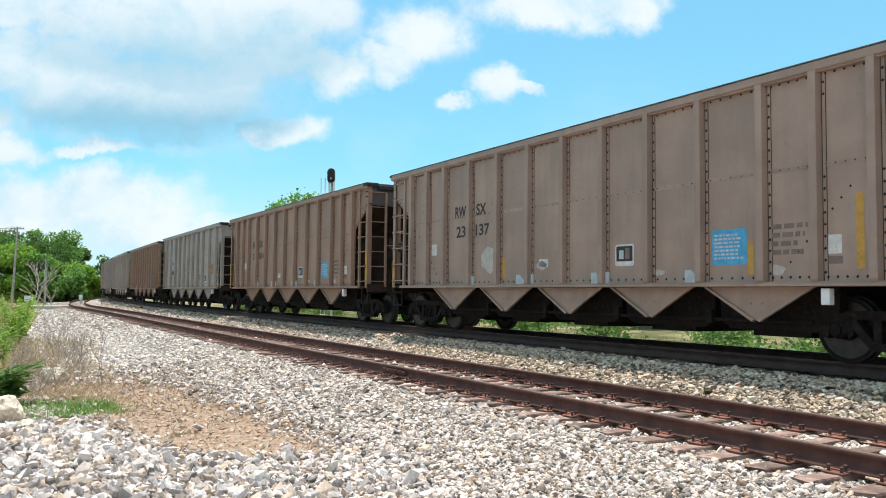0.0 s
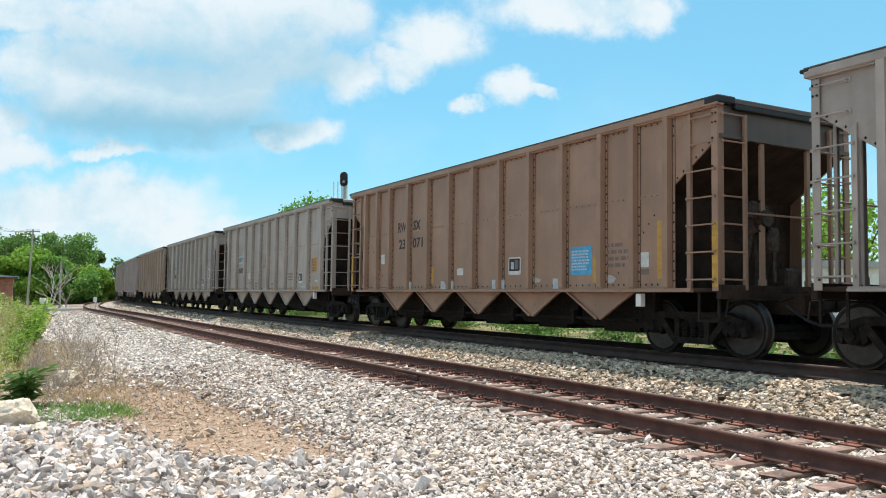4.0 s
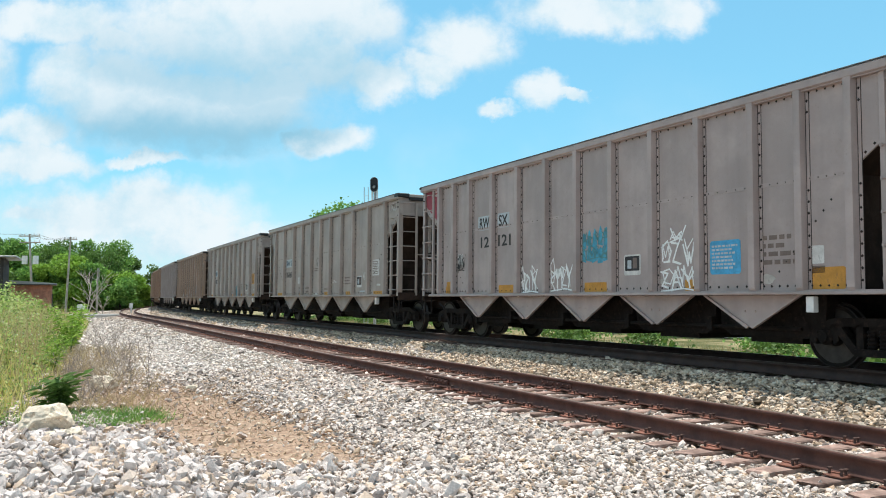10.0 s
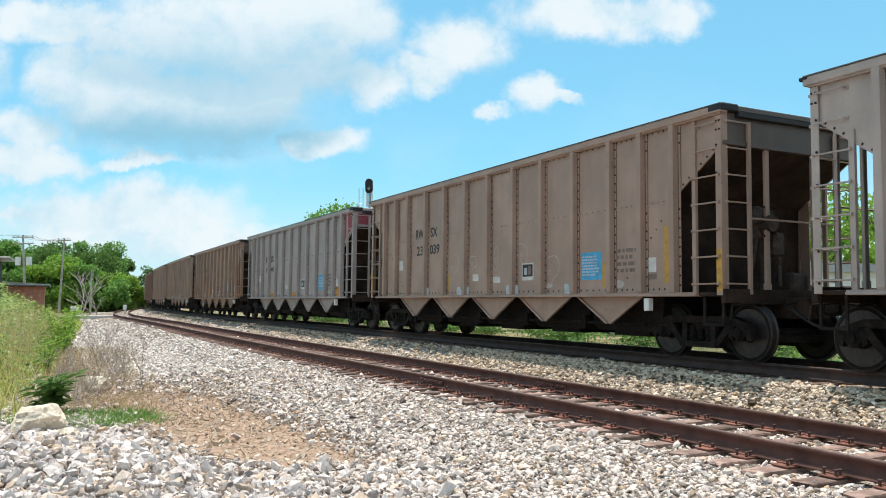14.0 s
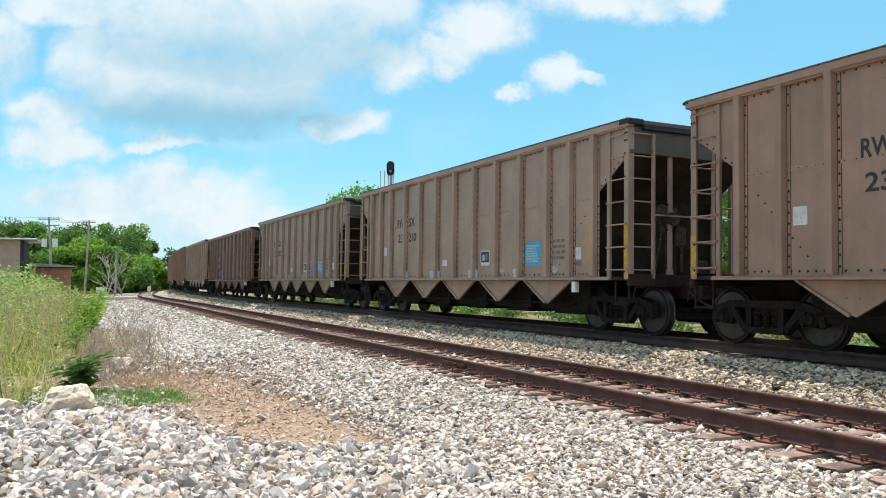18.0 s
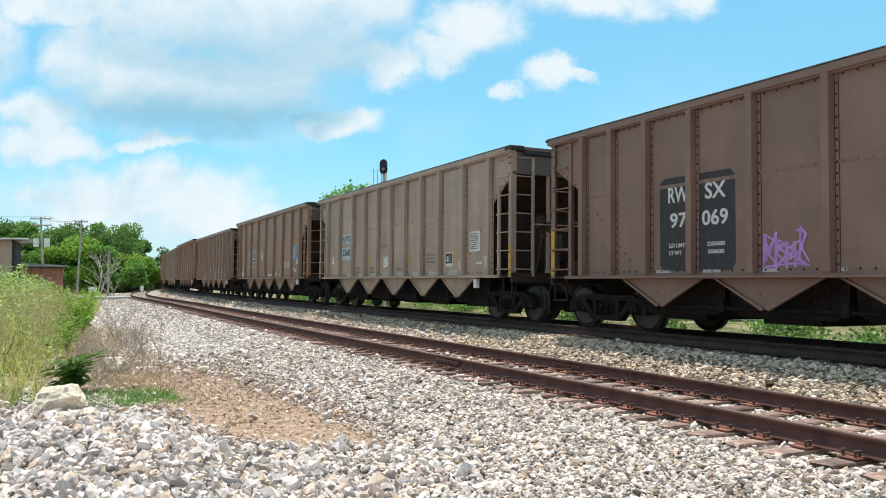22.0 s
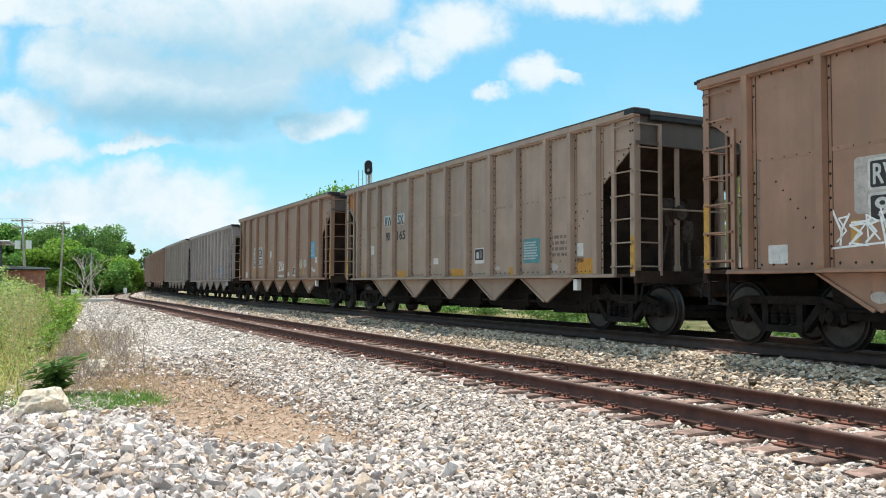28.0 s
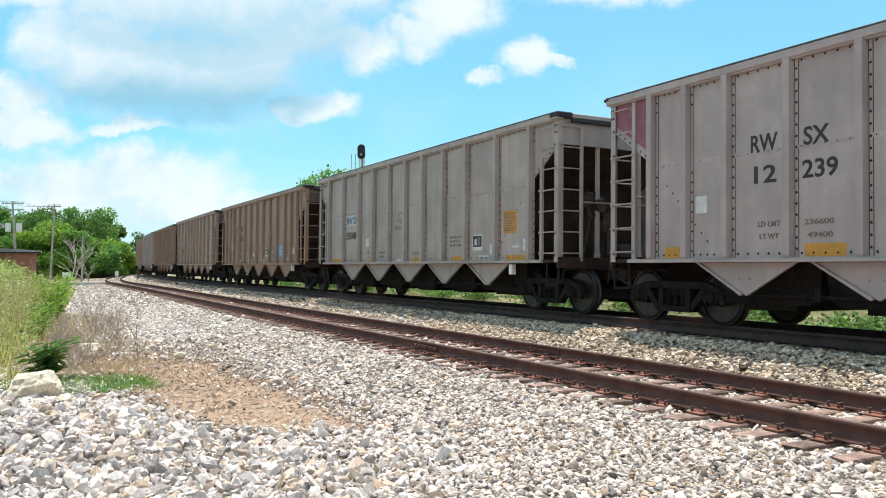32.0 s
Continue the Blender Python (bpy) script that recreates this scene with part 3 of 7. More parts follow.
near_s = np.arange(-60.0, 200.1, 1.0)
far_s = np.concatenate((np.arange(-460.0, -60.0, 10.0), near_s, np.arange(205.0, 620.0, 5.0)))
BED = ((-4.4, -1.05), (-4.2, -0.94), (-2.3, -0.29), (-1.5, -0.235), (0.0, -0.23), (1.6, -0.235), (2.45, -0.64), (2.45, -1.05))
tagged(sweep("ballast_bed", far_s, BED, BALLAST_FAR, 0.0, MAIN_Z, rise=CANT_RISE), "raised bed of tan crushed stone under the main track", "ballast", kind="structure")
BED2 = ((-1.5, -0.27), (-1.2, -0.235), (0.0, -0.23), (1.5, -0.24), (2.9, -0.37), (2.9, -0.6), (-1.5, -0.6))
tagged(sweep("siding_ballast", far_s, BED2, BALLAST, siding, SIDING_Z), "grey crushed stone bed under the rusty siding", "ballast", kind="structure")

HEAD, FOOT, WEB = 0.037, 0.076, 0.009
RAIL_PROFILE = ((-FOOT, 0), (FOOT, 0), (FOOT, 0.012), (WEB, 0.034), (WEB, 0.128), (HEAD - 0.003, 0.138), (HEAD, 0.166), (HEAD - 0.008, 0.175),
                (-HEAD + 0.008, 0.175), (-HEAD, 0.166), (-HEAD + 0.003, 0.138), (-WEB, 0.128), (-WEB, 0.034), (-FOOT, 0.012))


def build_tracks():
    tracks = {}
    # darker rail colour for the main track, with the train's shadow painted in
    dark = principled("shaded_rail", (0.055, 0.032, 0.026), 0.7, 0.0, 0.3, 4.0, 0.4, 80.0)
    for name, off, z, label in (("main_track", 0.0, MAIN_Z, "main line track with two steel rails darkened for the train's shadow, on ballast"),
                                ("siding_track", siding, SIDING_Z, "unused siding with two rust-brown rails on old ties")):
        thing = tracks[name] = tagged(new(name), label, "railway track", kind="structure")
        for side in (-0.755, 0.755):
            o = (lambda s, side=side: siding(s) + side) if callable(off) else side
            rise = 0.0 if callable(off) else CANT_RISE
            rail = sweep("rail", far_s, RAIL_PROFILE, RAIL if callable(off) else dark, o, z - RAIL_H, rise=rise)
            rail.parent = thing
            rail["label"] = "rust-brown steel rail"
            head = sweep("rail_head", far_s, ((HEAD - 0.009, 0.1755), (HEAD - 0.012, 0.1775), (-HEAD + 0.012, 0.1775), (-HEAD + 0.009, 0.1755)), RAIL_TOP, o, z - RAIL_H, rise=rise)
            head.parent = rail
            head["label"] = "worn running surface"
    return tracks


TRACKS = build_tracks()


# ---- freight cars ----
TOP, SILL, HALF, LONG = 3.96, 0.94, 1.60, 7.30
RIBS = {"eleven": (6.25, 4.88, 3.48, 2.3, 1.12, 0.0, -1.12, -2.3, -3.48, -4.88, -6.25),
        "thirteen": (6.2, 5.38, 4.52, 3.38, 2.25, 1.12, 0.0, -1.12, -2.25, -3.38, -4.52, -5.38, -6.2),
        "nine": (6.35, 5.02, 3.6, 1.95, 0.3, -1.4, -3.08, -4.64, -6.0),
        "twelve": (6.25, 5.41, 4.5, 3.46, 2.27, 1.03, -0.2, -1.32, -2.6, -3.72, -4.72, -5.55, -6.4)}


def mirrored(bm):
    """The same shape for the other side of the car (y turned round)."""
    for v in bm.verts:
        v.co.y = -v.co.y
    bmesh.ops.reverse_faces(bm, faces=bm.faces)
    return bm


def both_sides(name, make, material, parent):
    part(name, make(), material, parent)
    part(name, mirrored(make()), material, parent)


def rivet(bm, x, y, z, r=0.024):
    top = bm.verts.new((x, y + 0.018, z))
    ring = [bm.verts.new((x + r * math.cos(a), y, z + r * math.sin(a))) for a in (0.0, 1.571, 3.142, 4.712)]
    for i in range(4):
        bm.faces.new((top, ring[(i + 1) % 4], ring[i]))


def build_side(kind):
    """The side sheets: an upper and a lower course, cut away under the slope sheets at both ends."""
    bm = bmesh.new()
    y = HALF - 0.06
    slab(bm, ((-7.26, 3.36), (-6.15, 2.60), (-6.15, SILL + 0.08), (6.15, SILL + 0.08), (6.15, 2.60), (7.26, 3.36), (7.26, TOP - 0.08), (-7.26, TOP - 0.08)), y - 0.03, y)
    return bm


def build_seam(kind):
    bm = bmesh.new()
    y = HALF - 0.062
    box(bm, -6.1, 6.1, y, y + 0.007, 2.55, 2.61)
    return bm


def build_rivets_and_shade(kind):
    bm = bmesh.new()
    y = HALF - 0.06
    ribs = RIBS[kind]
    for a, b in zip(ribs, ribs[1:]):
        n = 6
        for i in range(1, n):
            x = a + (b - a) * i / n
            rivet(bm, x, y, TOP - 0.17, 0.022)
            rivet(bm, x, y, 1.09)
            rivet(bm, x, y + 0.007, 2.58, 0.011)
    for x in ribs:
        # dark strips along the post draw the shadow in its creases
        box(bm, x - 0.088, x - 0.079, y + 0.007, y + 0.0105, SILL + 0.1, TOP - 0.1)
        box(bm, x - 0.144, x - 0.136, y - 0.002, y + 0.004, SILL + 0.1, TOP - 0.1)
        for i in range(17):
            z = 1.15 + i * 0.158
            if abs(x) < 5 or z < 2.5 or z > 3.5:
                rivet(bm, x - 0.108, y + 0.0075, z, 0.024)
    for i in range(8):
        f = i / 7
        for sgn in (-1, 1):
            rivet(bm, sgn * (6.25 + f * 0.95), y, 2.72 + f * 0.66)
            rivet(bm, sgn * (4.95 + f * 0.9), y, 1.3 + f * 0.95, 0.02)
    return bm


def build_rib():
    """A pressed side post: a flat flange with a raised, rounded hat."""
    bm = bmesh.new()
    y = HALF - 0.06
    for x0, x1, y1, z0, z1 in ((-0.135, 0.09, y + 0.008, SILL + 0.08, TOP - 0.08),):
        box(bm, x0, x1, y, y1, z0, z1)
    outline = ((-0.075, y + 0.004), (-0.058, y + 0.105), (0.058, y + 0.105), (0.075, y + 0.004))
    lo, hi = SILL + 0.07, TOP - 0.09
    rings = [[bm.verts.new((x, yy - (0.03 if z == lo else 0), z)) for x, yy in outline] for z in (lo, lo + 0.05, hi)]
    for p, q in zip(rings, rings[1:]):
        for i in range(3):
            bm.faces.new((p[i], q[i], q[i + 1], p[i + 1]))
    bm.faces.new(rings[0])
    bm.faces.new(rings[-1][::-1])
    bmesh.ops.recalc_face_normals(bm, faces=bm.faces)
    return bm


def build_chord():
    bm = bmesh.new()
    box(bm, -LONG - 0.04, LONG + 0.04, HALF - 0.10, HALF + 0.05, TOP - 0.125, TOP, 0.012)
    box(bm, -LONG + 0.02, LONG - 0.02, HALF - 0.07, HALF + 0.015, TOP - 0.15, TOP - 0.125)
    return bm


def build_side_sill():
    bm = bmesh.new()
    box(bm, -6.75, 6.75, HALF - 0.16, HALF + 0.02, SILL + 0.07, SILL + 0.09)
    box(bm, -6.75, 6.75, HALF - 0.16, HALF + 0.05, SILL + 0.025, SILL + 0.068, 0.008)
    return bm


def build_hopper_plate():
    """The pointed chute side under the sill: a flanged triangle."""
    bm = bmesh.new()
    y = HALF - 0.16
    slab(bm, ((-0.94, SILL + 0.02), (-0.05, 0.48), (0.05, 0.48), (0.94, SILL + 0.02)), y - 0.02, y)
    for sgn in (-1, 1):
        slab(bm, ((sgn * 0.96, SILL + 0.02), (sgn * 0.06, 0.46), (sgn * 0.02, 0.495), (sgn * 0.90, SILL + 0.025))[::sgn], y - 0.02, y + 0.035)
    rivet(bm, -0.1, y, 0.72)
    rivet(bm, 0.1, y, 0.72)
    bmesh.ops.recalc_face_normals(bm, faces=bm.faces)
    return bm


def build_chute():
    """An inner chute between the sides: sloping sheets over a discharge gate."""
    bm = bmesh.new()
    # wide and deep enough to fill the shadow under the car
    w = HALF - 0.55
    slab(bm, ((-1.05, SILL + 0.12), (-1.0, 0.44), (-0.8, 0.33), (0.8, 0.33), (1.0, 0.44), (1.05, SILL + 0.12)), -w, w - 0.02)
    box(bm, -0.5, 0.5, -0.9, 0.9, 0.24, 0.34)
    return bm


def build_slope(sgn):
    """The slope sheet at one end, from under the end panel down and inwards, with the floor's edge."""
    bm = bmesh.new()
    w = HALF - 0.10
    slab(bm, ((7.20, 3.38), (7.26, 3.36), (6.13, 2.58), (6.1, 1.02), (6.0, 1.02), (6.0, 2.56)), -w, w)
    if sgn < 0:
        for v in bm.verts:
            v.co.x = -v.co.x
        bmesh.ops.reverse_faces(bm, faces=bm.faces)
    bmesh.ops.recalc_face_normals(bm, faces=bm.faces)
    return bm


def build_floor():
    bm = bmesh.new()
    slab(bm, ((-6.05, 1.06), (6.05, 1.06), (6.05, 1.10), (-6.05, 1.10)), -HALF + 0.1, HALF - 0.1)
    return bm


def flip_x(bm, sgn):
    if sgn < 0:
        for v in bm.verts:
            v.co.x = -v.co.x
        bmesh.ops.reverse_faces(bm, faces=bm.faces)
    return bm


def build_end_panel(sgn):
    bm = bmesh.new()
    box(bm, 7.20, 7.26, -HALF + 0.05, HALF - 0.05, 3.34, TOP - 0.06)
    box(bm, 7.16, 7.34, -HALF - 0.03, HALF + 0.03, TOP - 0.085, TOP + 0.004, 0.012)
    box(bm, 7.26, 7.30, -HALF + 0.05, HALF - 0.05, 3.34, 3.40)
    for i in range(12):
        y = -1.4 + i * 2.8 / 11
        box(bm, 7.26, 7.272, y - 0.012, y + 0.012, TOP - 0.17, TOP - 0.146)
    return flip_x(bm, sgn)


def build_platform(sgn):
    bm = bmesh.new()
    box(bm, 6.1, 7.30, -HALF + 0.03, HALF - 0.03, 0.97, 1.03, 0.01)
    box(bm, 7.22, 7.32, -HALF + 0.02, HALF - 0.02, 0.86, 1.08, 0.01)
    box(bm, 6.2, 7.75, -0.26, 0.26, 0.62, 0.96, 0.02)
    return flip_x(bm, sgn)


def build_post(x, y, w=0.07):
    bm = bmesh.new()
    box(bm, x - w / 2, x + w / 2, y - 0.045, y + 0.045, 1.03, TOP - 0.1, 0.008)
    box(bm, x - w / 2 - 0.006, x + w / 2 + 0.006, y - 0.055, y + 0.055, 1.03, 1.18)
    return bm


def build_corner_post(sgn, side):
    """An angle iron at the body's corner, one flange along the side and one across the end, with bolt heads."""
    bm = bmesh.new()
    x, y = sgn * 7.27, side * (HALF - 0.015)
    x0, x1 = sorted((x, x - sgn * 0.125))
    y0, y1 = sorted((y, y - side * 0.02))
    box(bm, x0, x1, y0, y1, 0.98, TOP - 0.09, 0.004)
    x0, x1 = sorted((x + sgn * 0.002, x - sgn * 0.02))
    y0, y1 = sorted((y - side * 0.022, y - side * 0.14))
    box(bm, x0, x1, y0, y1, 0.98, TOP - 0.09, 0.004)
    return bm


def build_corner_bolts(sgn, side):
    bm = bmesh.new()
    for z in (3.82, 3.72, 3.58, 3.34, 2.9, 2.45, 2.0, 1.55, 1.12):
        for dx in (0.03, 0.095) if z > 3.5 else (0.095,):
            rod(bm, (sgn * (7.27 - dx), side * (HALF - 0.016), z), (sgn * (7.27 - dx), side * (HALF + 0.002), z), 0.017, 6)
    return bm


def build_grab_iron(sgn):
    """A bent hand grip on the side sheet beside the corner post."""
    bm = bmesh.new()
    a, b = (sgn * 6.74, HALF + 0.02, 0.0), (sgn * 7.2, HALF + 0.02, 0.0)
    rod(bm, a, b, 0.013, 6)
    rod(bm, a, (a[0], HALF - 0.062, 0.0), 0.013, 6)
    box(bm, a[0] - 0.035, a[0] + 0.035, HALF - 0.062, HALF - 0.045, -0.03, 0.03)
    return bm


def build_rung(a, b):
    bm = bmesh.new()
    rod(bm, a, b, 0.0135, 6)
    for p in (a, b):
        box(bm, p[0] - 0.016, p[0] + 0.016, p[1] - 0.016, p[1] + 0.016, p[2] - 0.02, p[2] + 0.02)
    return bm


def build_rail_bar(x, y, z0, z1, w=0.03):
    return boxed(x - w, x + w, y - 0.03, y + 0.03, z0, z1, bevel=0.005)


def build_coupler(sgn):
    bm = bmesh.new()
    box(bm, 7.55, 7.86, -0.09, 0.09, 0.72, 0.90, 0.02)
    box(bm, 7.84, 8.10, -0.16, 0.08, 0.68, 0.95, 0.04)
    box(bm, 7.98, 8.12, 0.06, 0.17, 0.70, 0.93, 0.03)
    return flip_x(bm, sgn)


def build_hose(sgn):
    bm = bmesh.new()
    pts = [Vector((7.5 + 0.1 * i, 0.34 - 0.05 * i, 0.78 - 0.30 * math.sin(i / 6 * math.pi * 0.62))) for i in range(7)]
    for a, b in zip(pts, pts[1:]):
        rod(bm, a, b, 0.024, 6)
    return flip_x(bm, sgn)


def build_lever(sgn):
    """The uncoupling lever along the end sill, with its handle at the car's side."""
    bm = bmesh.new()
    pts = [(7.38, 1.55, 0.60), (7.38, 1.50, 0.83), (7.40, 1.0, 0.86), (7.46, 0.4, 0.84), (7.70, 0.1, 0.99)]
    for a, b in zip(pts, pts[1:]):
        rod(bm, a, b, 0.016, 6)
    return flip_x(bm, sgn)


def build_stirrup(sgn):
    bm = bmesh.new()
    for x in (6.82, 7.22):
        box(bm, x - 0.02, x + 0.02, 1.50, 1.53, 0.52, 0.98)
    box(bm, 6.80, 7.24, 1.49, 1.54, 0.50, 0.54)
    return flip_x(bm, sgn)


def build_sideframe():
    """A cast truck side: top chord, two windows, a spring nest and journal pockets."""
    bm = bmesh.new()
    y0, y1 = 0.92, 1.06
    slab(bm, ((-1.10, 0.60), (-0.72, 0.72), (0.72, 0.72), (1.10, 0.60), (1.10, 0.50), (0.70, 0.60), (-0.70, 0.60), (-1.10, 0.50)), y0, y1)
    slab(bm, ((-0.40, 0.20), (0.40, 0.20), (0.40, 0.30), (-0.40, 0.30)), y0 - 0.03, y1 + 0.03)
    for sgn in (-1, 1):
        slab(bm, ((sgn * 0.30, 0.22), (sgn * 0.44, 0.22), (sgn * 0.80, 0.62), (sgn * 0.66, 0.64))[::sgn], y0, y1)
        slab(bm, ((sgn * 0.27, 0.26), (sgn * 0.38, 0.26), (sgn * 0.38, 0.64), (sgn * 0.27, 0.64))[::sgn], y0, y1)
        slab(bm, ((sgn * 1.10, 0.60), (sgn * 1.14, 0.36), (sgn * 1.04, 0.34), (sgn * 1.00, 0.56))[::sgn], y0, y1)
        slab(bm, ((sgn * 0.80, 0.60), (sgn * 0.74, 0.34), (sgn * 0.66, 0.40), (sgn * 0.70, 0.62))[::sgn], y0, y1)
    bmesh.ops.recalc_face_normals(bm, faces=bm.faces)
    return bm


def build_spring():
    """One coil spring of the nest."""
    bm = bmesh.new()
    turned_z(bm, [(0.075 if i % 2 else 0.055, 0.30 + i * 0.026) for i in range(11)])
    return bm


def turned_z(bm, rings, segments=10):
    loops = [[bm.verts.new((r * math.cos(2 * math.pi * i / segments), 0.99 + r * math.sin(2 * math.pi * i / segments), z)) for i in range(segments)] for r, z in rings]
    for p, q in zip(loops, loops[1:]):
        for i in range(segments):
            bm.faces.new((p[i], p[(i + 1) % segments], q[(i + 1) % segments], q[i]))


def build_bolster():
    bm = bmesh.new()
    box(bm, -0.24, 0.24, -1.0, 1.0, 0.48, 0.68, 0.02)
    bmesh.ops.create_cone(bm, cap_ends=True, segments=16, radius1=0.26, radius2=0.26, depth=0.16, matrix=Matrix.Translation((0, 0, 0.74)))
    box(bm, -1.05, -0.95, -0.8, 0.8, 0.30, 0.42, 0.01)
    box(bm, 0.55, 0.65, -0.8, 0.8, 0.28, 0.40, 0.01)
    return bm


def turned(bm, rings, segments=28, y_sign=1):
    """A body of revolution about y: rings of (radius, y)."""
    loops = []
    for r, y in rings:
        loops.append([bm.verts.new((r * math.cos(2 * math.pi * i / segments), y * y_sign, r * math.sin(2 * math.pi * i / segments))) for i in range(segments)])
    for p, q in zip(loops, loops[1:]):
        for i in range(segments):
            bm.faces.new((p[i], p[(i + 1) % segments], q[(i + 1) % segments], q[i]))
    bm.faces.new(loops[0])
    bm.faces.new(loops[-1])
    return bm


def build_axle():
    """Axle and both wheel plates, turning about the middle."""
    bm = bmesh.new()
    turned(bm, ((0.08, -1.12), (0.08, -0.92), (0.09, 0.92), (0.08, 1.12)), 12)
    for sgn in (-1, 1):
        turned(bm, ((0.14, 0.64), (0.16, 0.68), (0.35, 0.735), (0.40, 0.70), (0.44, 0.70), (0.44, 0.84), (0.40, 0.85), (0.35, 0.80), (0.17, 0.80), (0.14, 0.86)), 32, sgn)
        for i in range(4):
            a = i * math.pi / 2 + 0.4
            bmesh.ops.create_cone(bm, cap_ends=True, segments=8, radius1=0.022, radius2=0.022, depth=0.02,
                                  matrix=Matrix.Translation((0.26 * math.cos(a), sgn * 0.80, 0.26 * math.sin(a))) @ pose(0, 0, 0, 90, 0, 0))
    bmesh.ops.recalc_face_normals(bm, faces=bm.faces)
    return bm


def build_tyre(sgn):
    bm = bmesh.new()
    turned(bm, ((0.44, 0.705), (0.483, 0.705), (0.483, 0.73), (0.461, 0.742), (0.457, 0.835), (0.44, 0.84)), 36, sgn)
    bmesh.ops.recalc_face_normals(bm, faces=bm.faces)
    return bm


def build_bearing(sgn):
    bm = bmesh.new()
    turned(bm, ((0.115, 0.90), (0.125, 0.93), (0.125, 1.05), (0.09, 1.08), (0.06, 1.11)), 16, sgn)
    for i in range(3):
        a = i * 2.094
        bmesh.ops.create_cone(bm, cap_ends=True, segments=6, radius1=0.02, radius2=0.02, depth=0.03,
                              matrix=Matrix.Translation((0.06 * math.cos(a), sgn * 1.10, 0.06 * math.sin(a))) @ pose(0, 0, 0, 90, 0, 0))
    bmesh.ops.recalc_face_normals(bm, faces=bm.faces)
    return bm


def build_brake_gear():
    """Brake housing with its crank, chain and rods on the end platform."""
    bm = bmesh.new()
    box(bm, 7.00, 7.18, 0.28, 0.68, 1.88, 2.38, 0.05)
    box(bm, 7.10, 7.26, 0.16, 0.40, 1.62, 2.02, 0.04)
    box(bm, 7.06, 7.24, 0.62, 0.82, 2.12, 2.42, 0.04)
    rod(bm, (7.12, 0.50, 2.15), (7.30, 0.50, 2.15), 0.17, 12, 0.13)
    rod(bm, (7.20, 0.24, 1.15), (7.20, 0.24, 1.70), 0.03, 6)
    box(bm, 7.06, 7.12, 0.42, 0.54, 1.03, 1.98)
    rod(bm, (6.95, 0.18, 1.1), (6.95, 0.18, 1.9), 0.02, 6)
    rod(bm, (7.00, 0.75, 1.05), (7.12, 0.62, 2.05), 0.025, 6)
    box(bm, 6.75, 7.15, -0.5, -0.1, 1.03, 1.38, 0.04)
    return bm


def build_brake_wheel():
    bm = bmesh.new()
    n = 20
    ring = [Vector((7.22, 0.48 + 0.27 * math.cos(2 * math.pi * i / n), 2.18 + 0.27 * math.sin(2 * math.pi * i / n))) for i in range(n)]
    for i in range(n):
        rod(bm, ring[i], ring[(i + 1) % n], 0.016, 5)
    for i in range(0, n, 4):
        rod(bm, (7.20, 0.48, 2.18), ring[i], 0.011, 5)
    return bm


def build_air_tank():
    bm = bmesh.new()
    turned(bm, ((0.10, -0.75), (0.19, -0.68), (0.19, 0.68), (0.10, 0.75)), 16)
    return bm


def build_pull_rod():
    """The gate operating shaft along the car under the chutes."""
    bm = bmesh.new()
    rod(bm, (-5.0, 1.15, 0.47), (5.0, 1.15, 0.47), 0.03, 8)
    for x in (-3.2, -1.07, 1.07, 3.2):
        box(bm, x - 0.06, x + 0.06, 1.05, 1.22, 0.40, 0.62, 0.01)
    return bm


PAINTED = ("side_sheet", "seam", "side_post", "side_sill", "hopper_chute_plate", "end_panel", "corner_post", "end_post", "ladder_rail", "rung", "top_chord", "handrail", "sill_bracket", "grab_iron")


